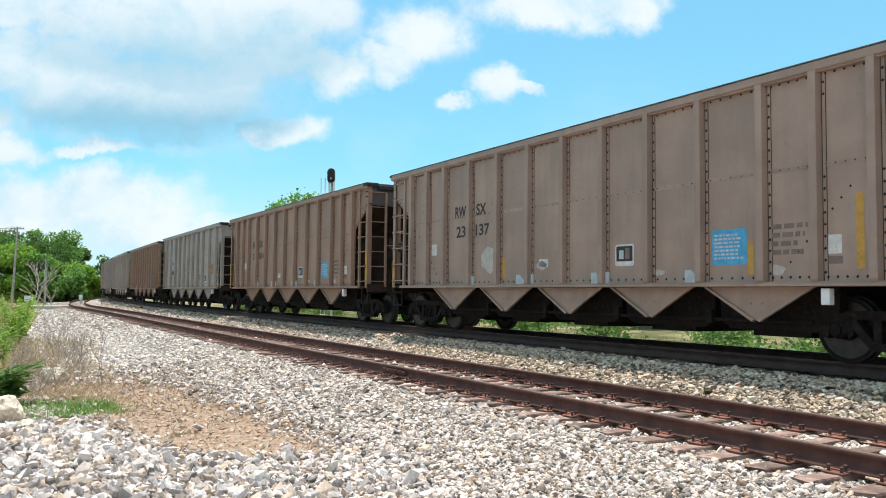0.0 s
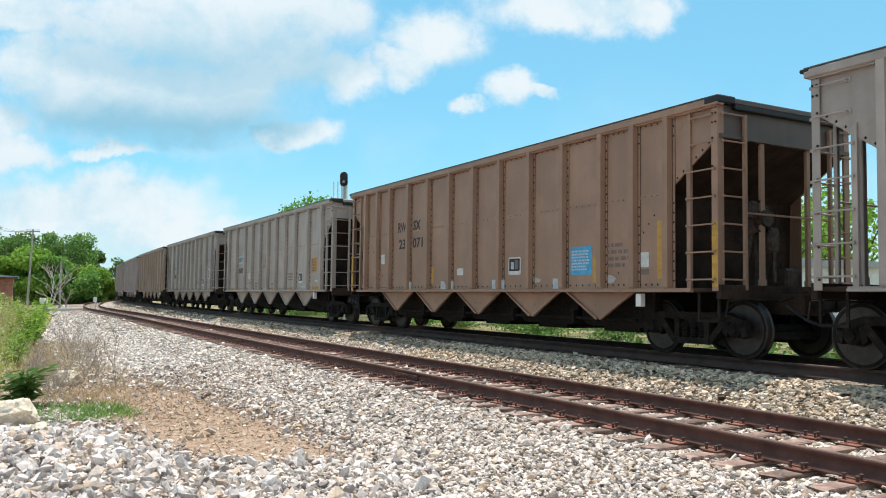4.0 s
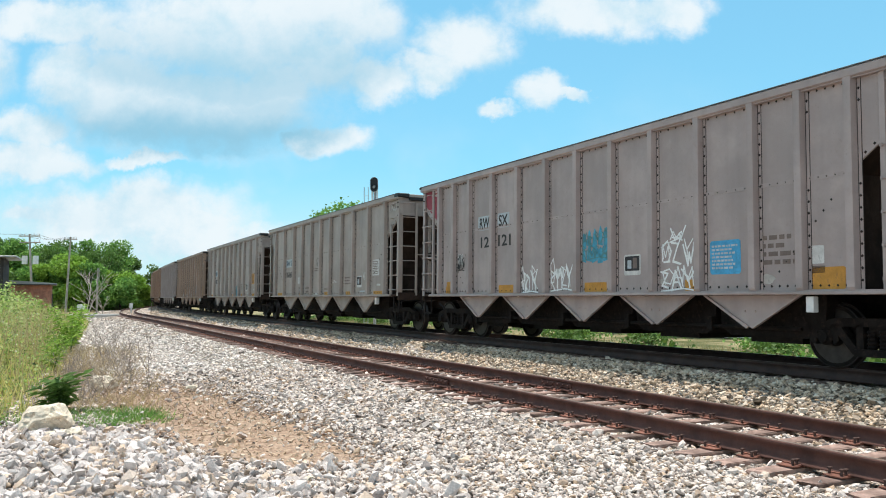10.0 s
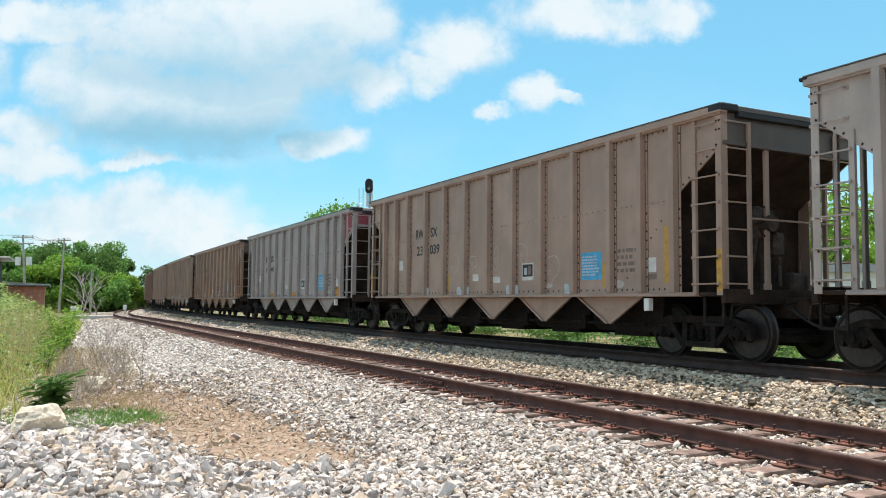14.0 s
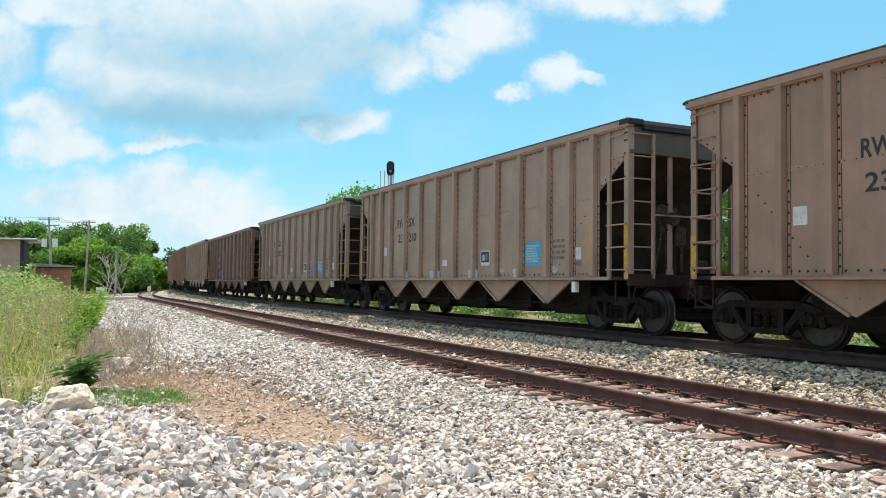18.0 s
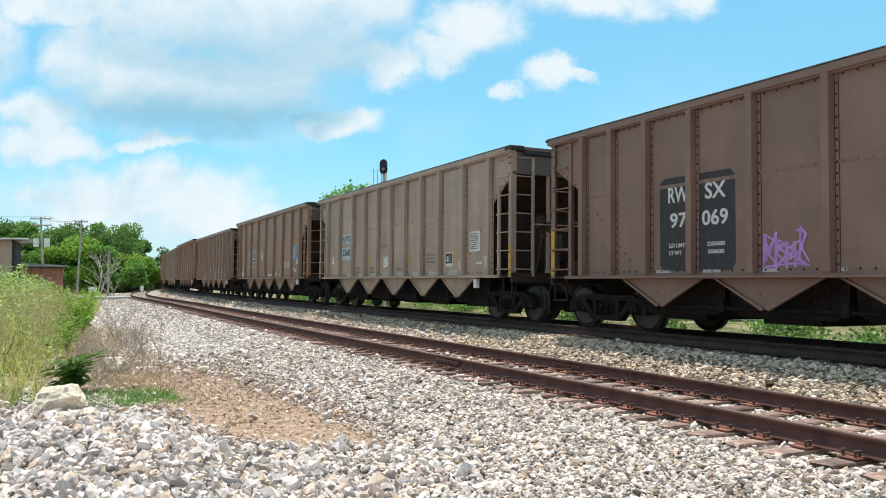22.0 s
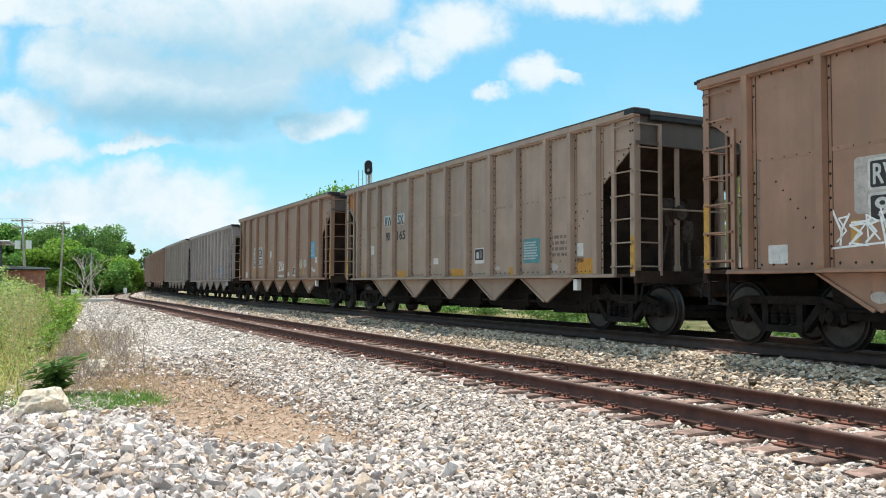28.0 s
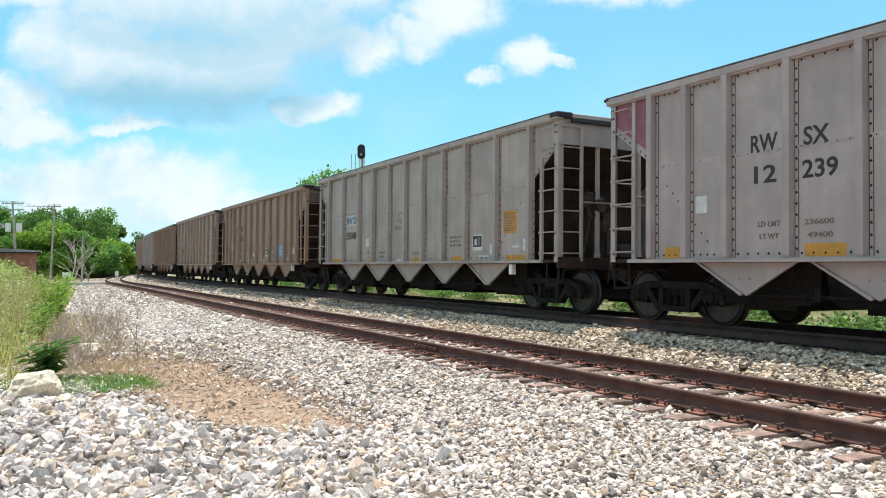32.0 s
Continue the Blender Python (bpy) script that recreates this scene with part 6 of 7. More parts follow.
def build_stones():
    specs = ((56000, 5.2, 10.5, 0.027, 3), (76000, 10.5, 20.0, 0.033, 4), (52000, 20.0, 38.0, 0.042, 5), (60000, 38.0, 92.0, 0.062, 6))
    for n, near, far, size, seed in specs:
        x, y, rng = scatter(n, near, far, seed)
        s, u = across(x, y)
        keep = (u > 1.0) & (np.abs(np.abs(u - siding(s)) - 0.755) > (0.10 if far < 40 else 0.28))
        v = np.abs(u - siding(s))
        on_tie = np.abs(s - TIE_S[np.clip(np.searchsorted(TIE_S, s), 1, 199) - 1]) < 0.14
        on_tie |= np.abs(s - TIE_S[np.clip(np.searchsorted(TIE_S, s), 0, 199)]) < 0.14
        keep &= ~((v < 1.34) & on_tie & (rng.random(n) < 0.95))
        keep &= (weeds_edge(x, y) < 0.4) & ((y < 38) | ((u < 9.5) & (s < 95)))
        keep &= rng.random(n) > 0.985 * dirt_mask(x, y) ** 0.7
        keep &= ~(heap_mask(x, y) & (rng.random(n) < 0.75))
        x, y, v, u = x[keep], y[keep], v[keep], u[keep]
        flat = 1.0 if far < 11 else 0.8 if far < 21 else 0.6
        r = size * rng.lognormal(0, 0.30, len(x))
        z = ground_z(x, y) + r * rng.uniform(0.0, 0.9, len(x)) * flat - np.where(v < 1.3, 0.02, 0.0)
        sizes = np.stack((r * rng.uniform(0.85, 1.45, len(x)), r * rng.uniform(0.7, 1.1, len(x)), r * rng.uniform(0.38, 0.75, len(x)) * flat), -1)
        base = (ICO_V, ICO_F, 0.8) if far < 11 else (CHUNK_V, CHUNK_F, 1.0)
        spin = rng.uniform(0, 6.28, len(x))
        for pick, material, label in ((u > 2.75, STONES if far < 21 else STONES_SUNLIT, "loose grey and tan crushed ballast stones on the ground"), (u <= 2.75, STONES_TAN, "tan crushed ballast stones beside the main track")):
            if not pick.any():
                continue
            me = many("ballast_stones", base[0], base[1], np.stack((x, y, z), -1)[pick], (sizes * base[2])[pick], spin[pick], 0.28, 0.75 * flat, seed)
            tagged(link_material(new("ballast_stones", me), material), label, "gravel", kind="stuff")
    x, y, rng = scatter(32000, 5.4, 12.5, 11, 0.66)
    keep = heap_mask(x, y) | ((y < 9) & (x < 0.2) & (rng.random(len(x)) < 0.35))
    keep &= rng.random(len(x)) > 0.95 * dirt_mask(x, y)
    x, y = x[keep], y[keep]
    r = np.minimum(0.038 * rng.lognormal(0, 0.36, len(x)), 0.085)
    z = ground_z(x, y) + r * rng.uniform(0.1, 0.7, len(x))
    sizes = np.stack((r * rng.uniform(0.85, 1.5, len(x)), r * rng.uniform(0.7, 1.1, len(x)), r * rng.uniform(0.38, 0.75, len(x))), -1)
    me = many("broken_rock", ICO_V, ICO_F, np.stack((x, y, z), -1), sizes * 0.9, rng.uniform(0, 6.28, len(x)), 0.46, 1.3, 12)
    tagged(link_material(new("broken_rock", me), RIPRAP), "pale angular broken limestone spread before the weeds", "gravel", kind="stuff")
    # the largest pieces before the camera lie singly
    shapes = []
    for i in range(8):
        prng = random.Random(300 + i)
        bm = bmesh.new()
        bmesh.ops.create_icosphere(bm, subdivisions=1, radius=1.0)
        for v in bm.verts:
            v.co *= prng.uniform(0.5, 1.32)
            v.co.z *= 0.6
        shapes.append(mesh_of("stone", bm))
    prng = random.Random(77)
    placed = 0
    while placed < 300:
        sx, sy = prng.uniform(-4.6, -0.4), prng.uniform(6.2, 10.2)
        if not heap_mask(np.array(sx), np.array(sy)) or abs(sx) > 0.6 * sy:
            continue
        size = prng.uniform(0.045, 0.085)
        m = pose(sx, sy, float(ground_z(sx, sy)[0]) + size * 0.55, prng.uniform(-50, 50), prng.uniform(-50, 50), prng.uniform(0, 360))
        part("stone", prng.choice(shapes), RIPRAP_PIECE, GROUND_SHEET, m=m @ Matrix.Diagonal((size, size * prng.uniform(0.65, 1.0), size, 1)))
        placed += 1
    # small chips over the bare dirt
    x, y, rng = scatter(46000, 7.5, 22.0, 21, 0.62)
    keep = (dirt_mask(x, y) > 0.15) & (weeds_edge(x, y) < 0.2)
    x, y = x[keep], y[keep]
    r = 0.013 * rng.lognormal(0, 0.6, len(x))
    me = many("dirt_chips", CHUNK_V, CHUNK_F, np.stack((x, y, ground_z(x, y) + r * 0.1 - 0.033), -1), r, rng.uniform(0, 6.28, len(x)), 0.4, 0.6, 22)
    tagged(link_material(new("dirt_chips", me), CHIPS), "small stone chips strewn over bare dirt", "gravel", kind="stuff")


def build_litter():
    """Straw, twigs and dead leaves strewn over the bare dirt."""
    x, y, rng = scatter(30000, 8.0, 24.0, 25, 0.62)
    keep = (dirt_mask(x, y) > 0.1) & (rng.random(len(x)) < np.clip((y - 7.5) / 8.0, 0.15, 1.0)) & (weeds_edge(x, y) < 0.3)
    blades("dead_litter", x[keep], y[keep], 0.012, 0.13, BRUSH, "straw and dead twigs strewn over bare dirt", "litter", 26, 1.5, 0.03)


def build_rock(name, x, y, size, turn, seed, label):
    bm = bmesh.new()
    bmesh.ops.create_icosphere(bm, subdivisions=4, radius=1.0)
    rng = random.Random(seed)
    planes = [(Vector((rng.uniform(-1, 1), rng.uniform(-1, 1), rng.uniform(-0.6, 1))).normalized(), rng.uniform(0.42, 0.78)) for _ in range(13)]
    planes.append((Vector((0.05, 0.03, 1)).normalized(), 0.55))
    for v in bm.verts:
        for n, d in planes:
            over = v.co.dot(n) - d
            if over > 0:
                v.co -= n * over
        v.co += v.co.normalized() * (0.10 * noise.noise(v.co * 2.3 + Vector((seed, 0, 0))) + 0.16 * abs(noise.noise(v.co * 4.0 + Vector((0, seed, 0)))) + 0.05 * noise.noise(v.co * 13.0))
        pinch = 1.0 - 0.38 * max(0.0, min(1.0, 0.15 - v.co.z))
        v.co = Vector((v.co.x * size[0] * pinch, v.co.y * size[1] * pinch, (v.co.z + 0.12 * v.co.x) * size[2]))
    ob = part(name, bm, ROCK, m=pose(x, y, float(ground_z(x, y)[0]) + size[2] * 0.46, 0, 0, turn))
    return tagged(ob, label, "rock")


def build_rocks():
    build_rock("rock", -5.35, 11.05, (0.46, 0.38, 0.33), 12, 3, "large pale limestone slab with a white flat top")
    build_rock("rock", -4.42, 9.75, (0.17, 0.15, 0.13), 40, 8, "blunt grey-white boulder on broken rock")
    build_rock("rock", -6.62, 15.9, (0.36, 0.24, 0.27), 5, 5, "flat white stone among dry twigs")
    build_rock("rock", -6.15, 10.75, (0.36, 0.26, 0.17), 70, 9, "tan sandy rock at the edge of the weeds")
    build_rock("rock", -5.0, 10.55, (0.30, 0.2, 0.09), 20, 12, "low grey slab half sunk in stones")
    build_rock("rock", -1.33, 7.98, (0.09, 0.08, 0.06), 20, 14, "small white stone on the dirt")
    build_rock("rock", -4.9, 15.9, (0.16, 0.12, 0.09), 60, 15, "small white stone on the dirt")


build_rocks()


# ---- grass, weeds and twigs ----
BLADE_V = ((-0.5, 0, 0), (0.5, 0, 0), (-0.42, 0.05, 0.5), (0.42, 0.05, 0.5), (-0.05, 0.25, 1.0), (0.05, 0.25, 1.0))
BLADE_F = ((0, 1, 3, 2), (2, 3, 5, 4))
LEAF_V = ((0, 0, 0), (-0.5, 0.45, 0.10), (0, 1.0, -0.05), (0.5, 0.45, 0.10))
LEAF_F = ((0, 3, 2, 1),)


FLOWER = island_mix("pale_flowers", ((0.75, 0.74, 0.62), (0.62, 0.62, 0.45), (0.80, 0.80, 0.72)), 0.8, 0.2, 0.3)


def blades(name, x, y, width, height, material, label, category, seed, tilt=0.35, lift=0.0):
    rng = np.random.default_rng(seed)
    n = len(x)
    w = width * rng.uniform(0.6, 1.4, n)
    h = height * rng.uniform(0.55, 1.25, n)
    me = many(name, BLADE_V, BLADE_F, np.stack((x, y, ground_z(x, y) - 0.04 + lift), -1), np.stack((w, h, h), -1), rng.uniform(0, 6.28, n), 0.0, tilt, seed)
    return tagged(link_material(new(name, me), material), label, category, kind="stuff")


def clumped(n, x0, x1, y0, y1, seed, clump=0.6, per=14):
    rng = np.random.default_rng(seed)
    cx, cy = rng.uniform(x0, x1, n // per), rng.uniform(y0, y1, n // per)
    return np.repeat(cx, per) + rng.normal(0, clump * 0.35, n // per * per), np.repeat(cy, per) + rng.normal(0, clump * 0.35, n // per * per), rng


def build_weeds():
    # tall meadow grass on the bank
    x, y, rng = clumped(80000, -34.0, -5.5, 11.0, 58.0, 31, 0.5)
    e = weeds_edge(x, y)
    keep = (e > 0.0) & (e < 8.5) & (y > 11.3 + 0.0 * x)
    x, y, e = x[keep], y[keep], e[keep]
    h = (0.30 + 0.62 * np.clip(e / 2.6, 0, 1)) * np.repeat(rng.uniform(0.3, 1.35, len(keep) // 14), 14)[keep]
    blades("tall_grass", x, y, 0.021, h, GRASS, "tall green and straw-coloured grass beside the gravel", "grass", 32, 0.45)
    # seed stalks that stand above it
    x, y, rng = clumped(11000, -24.0, -5.8, 11.5, 40.0, 33, 0.9, 6)
    e = weeds_edge(x, y)
    keep = (e > 0.5) & (e < 7.5)
    blades("grass_stalks", x[keep], y[keep], 0.010, 1.35, DRY, "pale dry grass stalks with seed heads", "grass", 34, 0.25)
    # leafy weeds
    x, y, rng = clumped(210000, -30.0, -6.0, 11.4, 50.0, 35, 0.40, 30)
    e = weeds_edge(x, y)
    roll = 0.5 + 0.5 * np.sin(x * 1.9 + 1.3 * np.sin(y * 0.9)) * np.sin(y * 1.3 + 0.7 * x)
    keep = (e > 0.1) & (e < 8.0) & (rng.random(len(x)) < np.clip(0.22 + e * 0.42, 0, 1))
    top = (0.28 + 0.95 * np.clip(e / 3.2, 0, 1)) * (0.55 + 0.65 * roll)
    top = top * np.repeat(rng.uniform(0.3, 1.6, len(keep) // 30), 30)
    x, y, e, top = x[keep], y[keep], e[keep], top[keep]
    z = ground_z(x, y) + top * rng.uniform(0.1, 1.0, len(x))
    size = rng.uniform(0.03, 0.075, len(x)) * np.clip(y / 15.0, 0.85, 2.2)
    me = many("weeds", LEAF_V, LEAF_F, np.stack((x, y, z), -1), size, rng.uniform(0, 6.28, len(x)), 0.1, 0.9, 36)
    tagged(link_material(new("weeds", me), WEED), "dense leafy green weeds growing over the bank", "weeds", kind="stuff")
    # white flower heads over the weeds
    x, y, rng = clumped(900, -20.0, -6.2, 12.0, 32.0, 45, 0.8, 8)
    e = weeds_edge(x, y)
    keep = (e > 0.5) & (e < 6.0)
    x, y, e = x[keep], y[keep], e[keep]
    z = ground_z(x, y) + (0.5 + 0.7 * np.clip(e / 2.5, 0, 1)) * rng.uniform(0.8, 1.25, len(x))
    me = many("wildflowers", LEAF_V, LEAF_F, np.stack((x, y, z), -1), rng.uniform(0.03, 0.07, len(x)), rng.uniform(0, 6.28, len(x)), 0.1, 0.5, 46)
    tagged(link_material(new("wildflowers", me), FLOWER), "small pale flower heads over the weeds", "flowers", kind="stuff")
    # short green grass before the rocks
    x, y, rng = clumped(9800, -6.6, -3.7, 11.0, 13.8, 37, 0.22)
    keep = ((x + 5.3) / 1.15) ** 2 + ((y - 12.2) / 0.9) ** 2 < np.repeat(rng.uniform(0.05, 1.5, len(x) // 14), 14)
    blades("short_grass", x[keep], y[keep], 0.012, 0.15, LEAF, "patch of short bright green grass beside the rock", "grass", 38, 0.9)
    # a brown mat of dead stems before the weeds
    x, y, rng = clumped(21000, -13.5, -3.4, 13.2, 27.0, 47, 0.6, 20)
    e = weeds_edge(x, y)
    keep = (e > -2.0) & (e < 0.5) & (rng.random(len(x)) < np.clip(1.1 + e * 0.45, 0.1, 1.0))
    keep &= (x + 6.55) ** 2 + (y - 15.5) ** 2 > 0.4
    blades("dead_brush", x[keep], y[keep], 0.010, 0.26, BRUSH, "tangled grey-brown dead stems at the weeds' edge", "brush", 48, 1.2)
    # dry stalks between the weeds and the gravel
    x, y, rng = clumped(26000, -14.0, -3.6, 12.6, 29.0, 39, 0.6)
    e = weeds_edge(x, y)
    keep = (e > -2.2) & (e < 0.3) & (rng.random(len(x)) < np.clip(1 + e * 0.4, 0.1, 0.9))
    keep &= (x + 6.55) ** 2 + (y - 15.5) ** 2 > 0.4
    blades("dry_grass", x[keep], y[keep], 0.009, 0.30, DRY, "thin dry straw and dead grass at the weeds' edge", "grass", 40, 0.95)


def twig_bush(name, x, y, height, count, seed, material, label, spread=0.5, thick=0.008):
    """A dead shrub: thin forked stems."""
    rng = random.Random(seed)
    bm = bmesh.new()

    def grow(p, way, length, r, depth):
        q = p + way * length
        rod(bm, p, q, r, 4, r * 0.7)
        if depth:
            for _ in range(rng.choice((2, 2, 3))):
                w = (way + Vector((rng.uniform(-1, 1), rng.uniform(-1, 1), rng.uniform(-0.35, 0.6))) * 0.75).normalized()
                grow(q, w, length * rng.uniform(0.5, 0.85), r * 0.65, depth - 1)
    for _ in range(count):
        way = Vector((rng.uniform(-spread, spread), rng.uniform(-spread, spread), 1)).normalized()
        grow(Vector((rng.uniform(-0.1, 0.1), rng.uniform(-0.1, 0.1), -0.05)), way, height * rng.uniform(0.3, 0.5), thick, 3)
    ob = part(name, bm, material, m=pose(x, y, float(ground_z(x, y)[0])))
    return tagged(ob, label, "shrub")


def leafy_plant(x, y, height, stems, seed, label, leaf=0.16, per=16):
    """A weed with broad leaves along upright stems."""
    rng = random.Random(seed)
    thing = tagged(new("broadleaf_plant"), label, "plant")
    thing.matrix_basis = pose(x, y, float(ground_z(x, y)[0]))
    bm = bmesh.new()
    tips = []
    for _ in range(stems):
        top = Vector((rng.uniform(-0.45, 0.45) * height, rng.uniform(-0.45, 0.45) * height, height * rng.uniform(0.7, 1.0)))
        rod(bm, (0, 0, -0.03), top, 0.008, 5, 0.004)
        tips.append(top)
    part("stem", bm, LEAF_DARK, thing)
    places, sizes = [], []
    for top in tips:
        for i in range(per):
            f = 0.2 + 0.8 * i / per
            places.append(top * f + Vector((rng.uniform(-0.03, 0.03), rng.uniform(-0.03, 0.03), 0)))
            sizes.append((leaf * rng.uniform(0.3, 0.45), leaf * rng.uniform(0.9, 1.5), leaf))
    me = many("leaves", LEAF_V, LEAF_F, np.array(places), np.array(sizes), np.random.default_rng(seed).uniform(0, 6.28, len(places)), 0.0, 0.5, seed)
    leaves = part("foliage", me, LEAF_DARK if height < 0.9 else LEAF_BRIGHT, thing, "long dark green leaves")
    leaves["kind"] = "stuff"
    return thing


def build_edge_plants():
    leafy_plant(-5.95, 12.6, 0.62, 12, 51, "dark green weed with long glossy leaves beside the rock", 0.20, 22)
    leafy_plant(-12.2, 26.5, 1.5, 10, 52, "tall dark green weed above the grass", 0.22, 22)
    leafy_plant(-13.6, 29.5, 1.7, 9, 53, "tall dark green weed above the grass", 0.22, 22)
    leafy_plant(-9.4, 19.5, 1.0, 8, 54, "leafy green weed at the edge of the gravel", 0.16, 18)
    for i, (x, y, h) in enumerate(((-5.6, 15.6, 1.5), (-6.6, 17.0, 0.9), (-7.4, 18.5, 1.0), (-6.2, 14.4, 0.7), (-8.2, 20.5, 1.1), (-7.9, 17.2, 0.8), (-9.6, 23.0, 1.3), (-11.0, 26.5, 1.2), (-6.9, 15.6, 0.6), (-7.3, 16.2, 0.8), (-6.4, 15.4, 0.7), (-8.6, 19.2, 0.9), (-7.6, 19.6, 0.7), (-9.0, 21.6, 1.0), (-6.0, 13.6, 0.5))):
        twig_bush("dead_shrub", x, y, h, 2 if i == 0 else 7, 60 + i, TWIG, "bare dead shrub of thin grey-brown twigs", 0.25 if i == 0 else 0.8, 0.009 if i == 0 else 0.006)


build_edge_plants()


# ---- trees ----
def build_tree(name, x, y, height, width, seed, leaf_material, label, leaves=2600, leaf=0.30, trunk_share=0.25, z=None):
    rng = np.random.default_rng(seed)
    prng = random.Random(seed)
    thing = tagged(new(name), label, "tree")
    thing.matrix_basis = pose(x, y, -1.0 if z is None else z)
    bm = bmesh.new()
    r = height * 0.022
    top = Vector((prng.uniform(-0.3, 0.3), prng.uniform(-0.3, 0.3), height * 0.72))
    bend = Vector((prng.uniform(-0.2, 0.2), prng.uniform(-0.2, 0.2), height * trunk_share))
    rod(bm, (0, 0, -0.2), bend, r * 1.3, 8, r)
    rod(bm, bend, top, r, 8, r * 0.35)
    centres, radii = [], []
    for i in range(15):
        f = prng.uniform(0.05, 0.95)
        a = prng.uniform(0, 6.28)
        reach = width * 0.5 * math.sin(min(1.0, (1.12 - f) * 1.5) * 1.57) * prng.uniform(0.35, 0.8)
        c = Vector((reach * math.cos(a), reach * math.sin(a), height * (trunk_share + (0.97 - trunk_share) * f) * 0.93))
        start = bend.lerp(top, max(0.0, min(1.0, f - 0.25)))
        rod(bm, start, c, r * 0.4, 5, r * 0.12)
        centres.append(c)
        radii.append(width * prng.uniform(0.12, 0.24))
    part("trunk", bm, BARK, thing, "dark forked trunk")
    pick = rng.integers(0, len(centres), leaves)
    way = rng.normal(0, 1, (leaves, 3))
    way /= np.linalg.norm(way, axis=1)[:, None]
    depth = rng.uniform(0.45, 1.08, leaves) ** 0.6
    places = np.array([tuple(c) for c in centres])[pick] + way * (np.array(radii)[pick] * depth)[:, None] * np.array((1, 1, 0.72))
    places += rng.normal(0, 0.06 * width / 4, (leaves, 3))
    me = many("crown", LEAF_V, LEAF_F, places, leaf * rng.uniform(0.6, 1.4, leaves), rng.uniform(0, 6.28, leaves), 0.15, 1.3, seed)
    crown = part("crown", me, leaf_material, thing, "leafy crown with gaps")
    crown["kind"] = "stuff"
    return thing


def toward(px, dist):
    """The place at a distance in a direction given as across over forward."""
    return px * dist, dist


def build_trees():
    # woods beyond the crossing
    rng = random.Random(7)
    spots = []
    for i in range(30):
        u = -0.66 + i * 0.0092 + rng.uniform(-0.004, 0.004)
        d = rng.uniform(122, 150)
        top = np.interp(u, (-0.66, -0.56, -0.549, -0.538, -0.50, -0.46, -0.403, -0.39, -0.375), (0.078, 0.079, 0.058, 0.079, 0.079, 0.077, 0.070, 0.056, 0.040)) * rng.uniform(0.86, 1.08)
        spots.append((u, d, top * d + 1.0, max(4.5, min(rng.uniform(6.5, 10.5), (-0.368 - u) * 1.8 * d)), LEAF_DARK if i % 3 else LEAF))
    for i in range(14):
        u = -0.55 + i * 0.0125
        spots.append((u, rng.uniform(112, 120), np.interp(u, (-0.55, -0.5, -0.42, -0.385), (6.5, 7.2, 7.0, 4.6)) * rng.uniform(0.8, 1.1), rng.uniform(5.0, 7.0), (LEAF, LEAF_BRIGHT, LEAF_DARK)[i % 3]))
    for i, (u, d, h, w, leaf_material) in enumerate(spots):
        x, y = toward(u, d)
        build_tree("tree", x, y, h + 1.0, w, 100 + i, leaf_material, "broad green leafy tree in the woods beyond the crossing", 5600, 0.30, 0.04)
    for i, u in enumerate((-0.386, -0.374, -0.362, -0.35, -0.338)):
        x, y = toward(u, 156 + 3 * (i % 2))
        build_tree("tree", x, y, 5.6 - 0.5 * (i % 2), 5.0, 190 + i, LEAF_DARK, "low bushy tree at the end of the woods", 2400, 0.30, 0.03)
    x, y = toward(-0.3575, 150)
    build_tree("tree", x, y, 9.8, 4.4, 180, LEAF_DARK, "thin-crowned tree standing alone beyond the bend", 1100, 0.34, 0.3)
    # trees behind the train
    for i, (u, d, h, w) in enumerate(((-0.128, 74, 12.2, 8.0), (0.283, 42, 13.0, 6.0), (0.03, 60, 8.4, 7), (0.12, 52, 8.6, 7), (0.20, 46, 8.0, 6.5), (0.36, 44, 8.8, 6.5), (0.45, 44, 9.2, 6.5), (0.55, 45, 9.4, 6.5), (-0.04, 66, 8.4, 7), (0.40, 48, 9.0, 7), (0.30, 50, 9.0, 7), (0.50, 49, 9.5, 7))):
        x, y = toward(u, d)
        build_tree("tree", x, y, h, w, 140 + i, LEAF if i < 2 else LEAF_BRIGHT, "bright green leafy tree behind the main track", 5200 if i < 2 else 2000, 0.26, 0.12)


build_trees()


def build_bush(x, y, size, height, seed, label, material):
    rng = np.random.default_rng(seed)
    thing = tagged(new("bush"), label, "bush")
    thing.matrix_basis = pose(x, y, float(ground_z(x, y)[0]))
    bm = bmesh.new()
    prng = random.Random(seed)
    for _ in range(7):
        rod(bm, (0, 0, -0.05), (prng.uniform(-0.4, 0.4) * size, prng.uniform(-0.4, 0.4) * size, height * prng.uniform(0.5, 0.9)), 0.012, 5, 0.005)
    part("stem", bm, BARK, thing)
    n = 700
    way = rng.normal(0, 1, (n, 3)) * np.array((size * 0.33, size * 0.33, height * 0.25)) + np.array((0, 0, height * 0.45))
    way[:, 2] = np.abs(way[:, 2])
    me = many("foliage", LEAF_V, LEAF_F, way, 0.13 * rng.uniform(0.5, 1.4, n), rng.uniform(0, 6.28, n), 0.1, 1.1, seed)
    f = part("foliage", me, material, thing)
    f["kind"] = "stuff"
    return thing


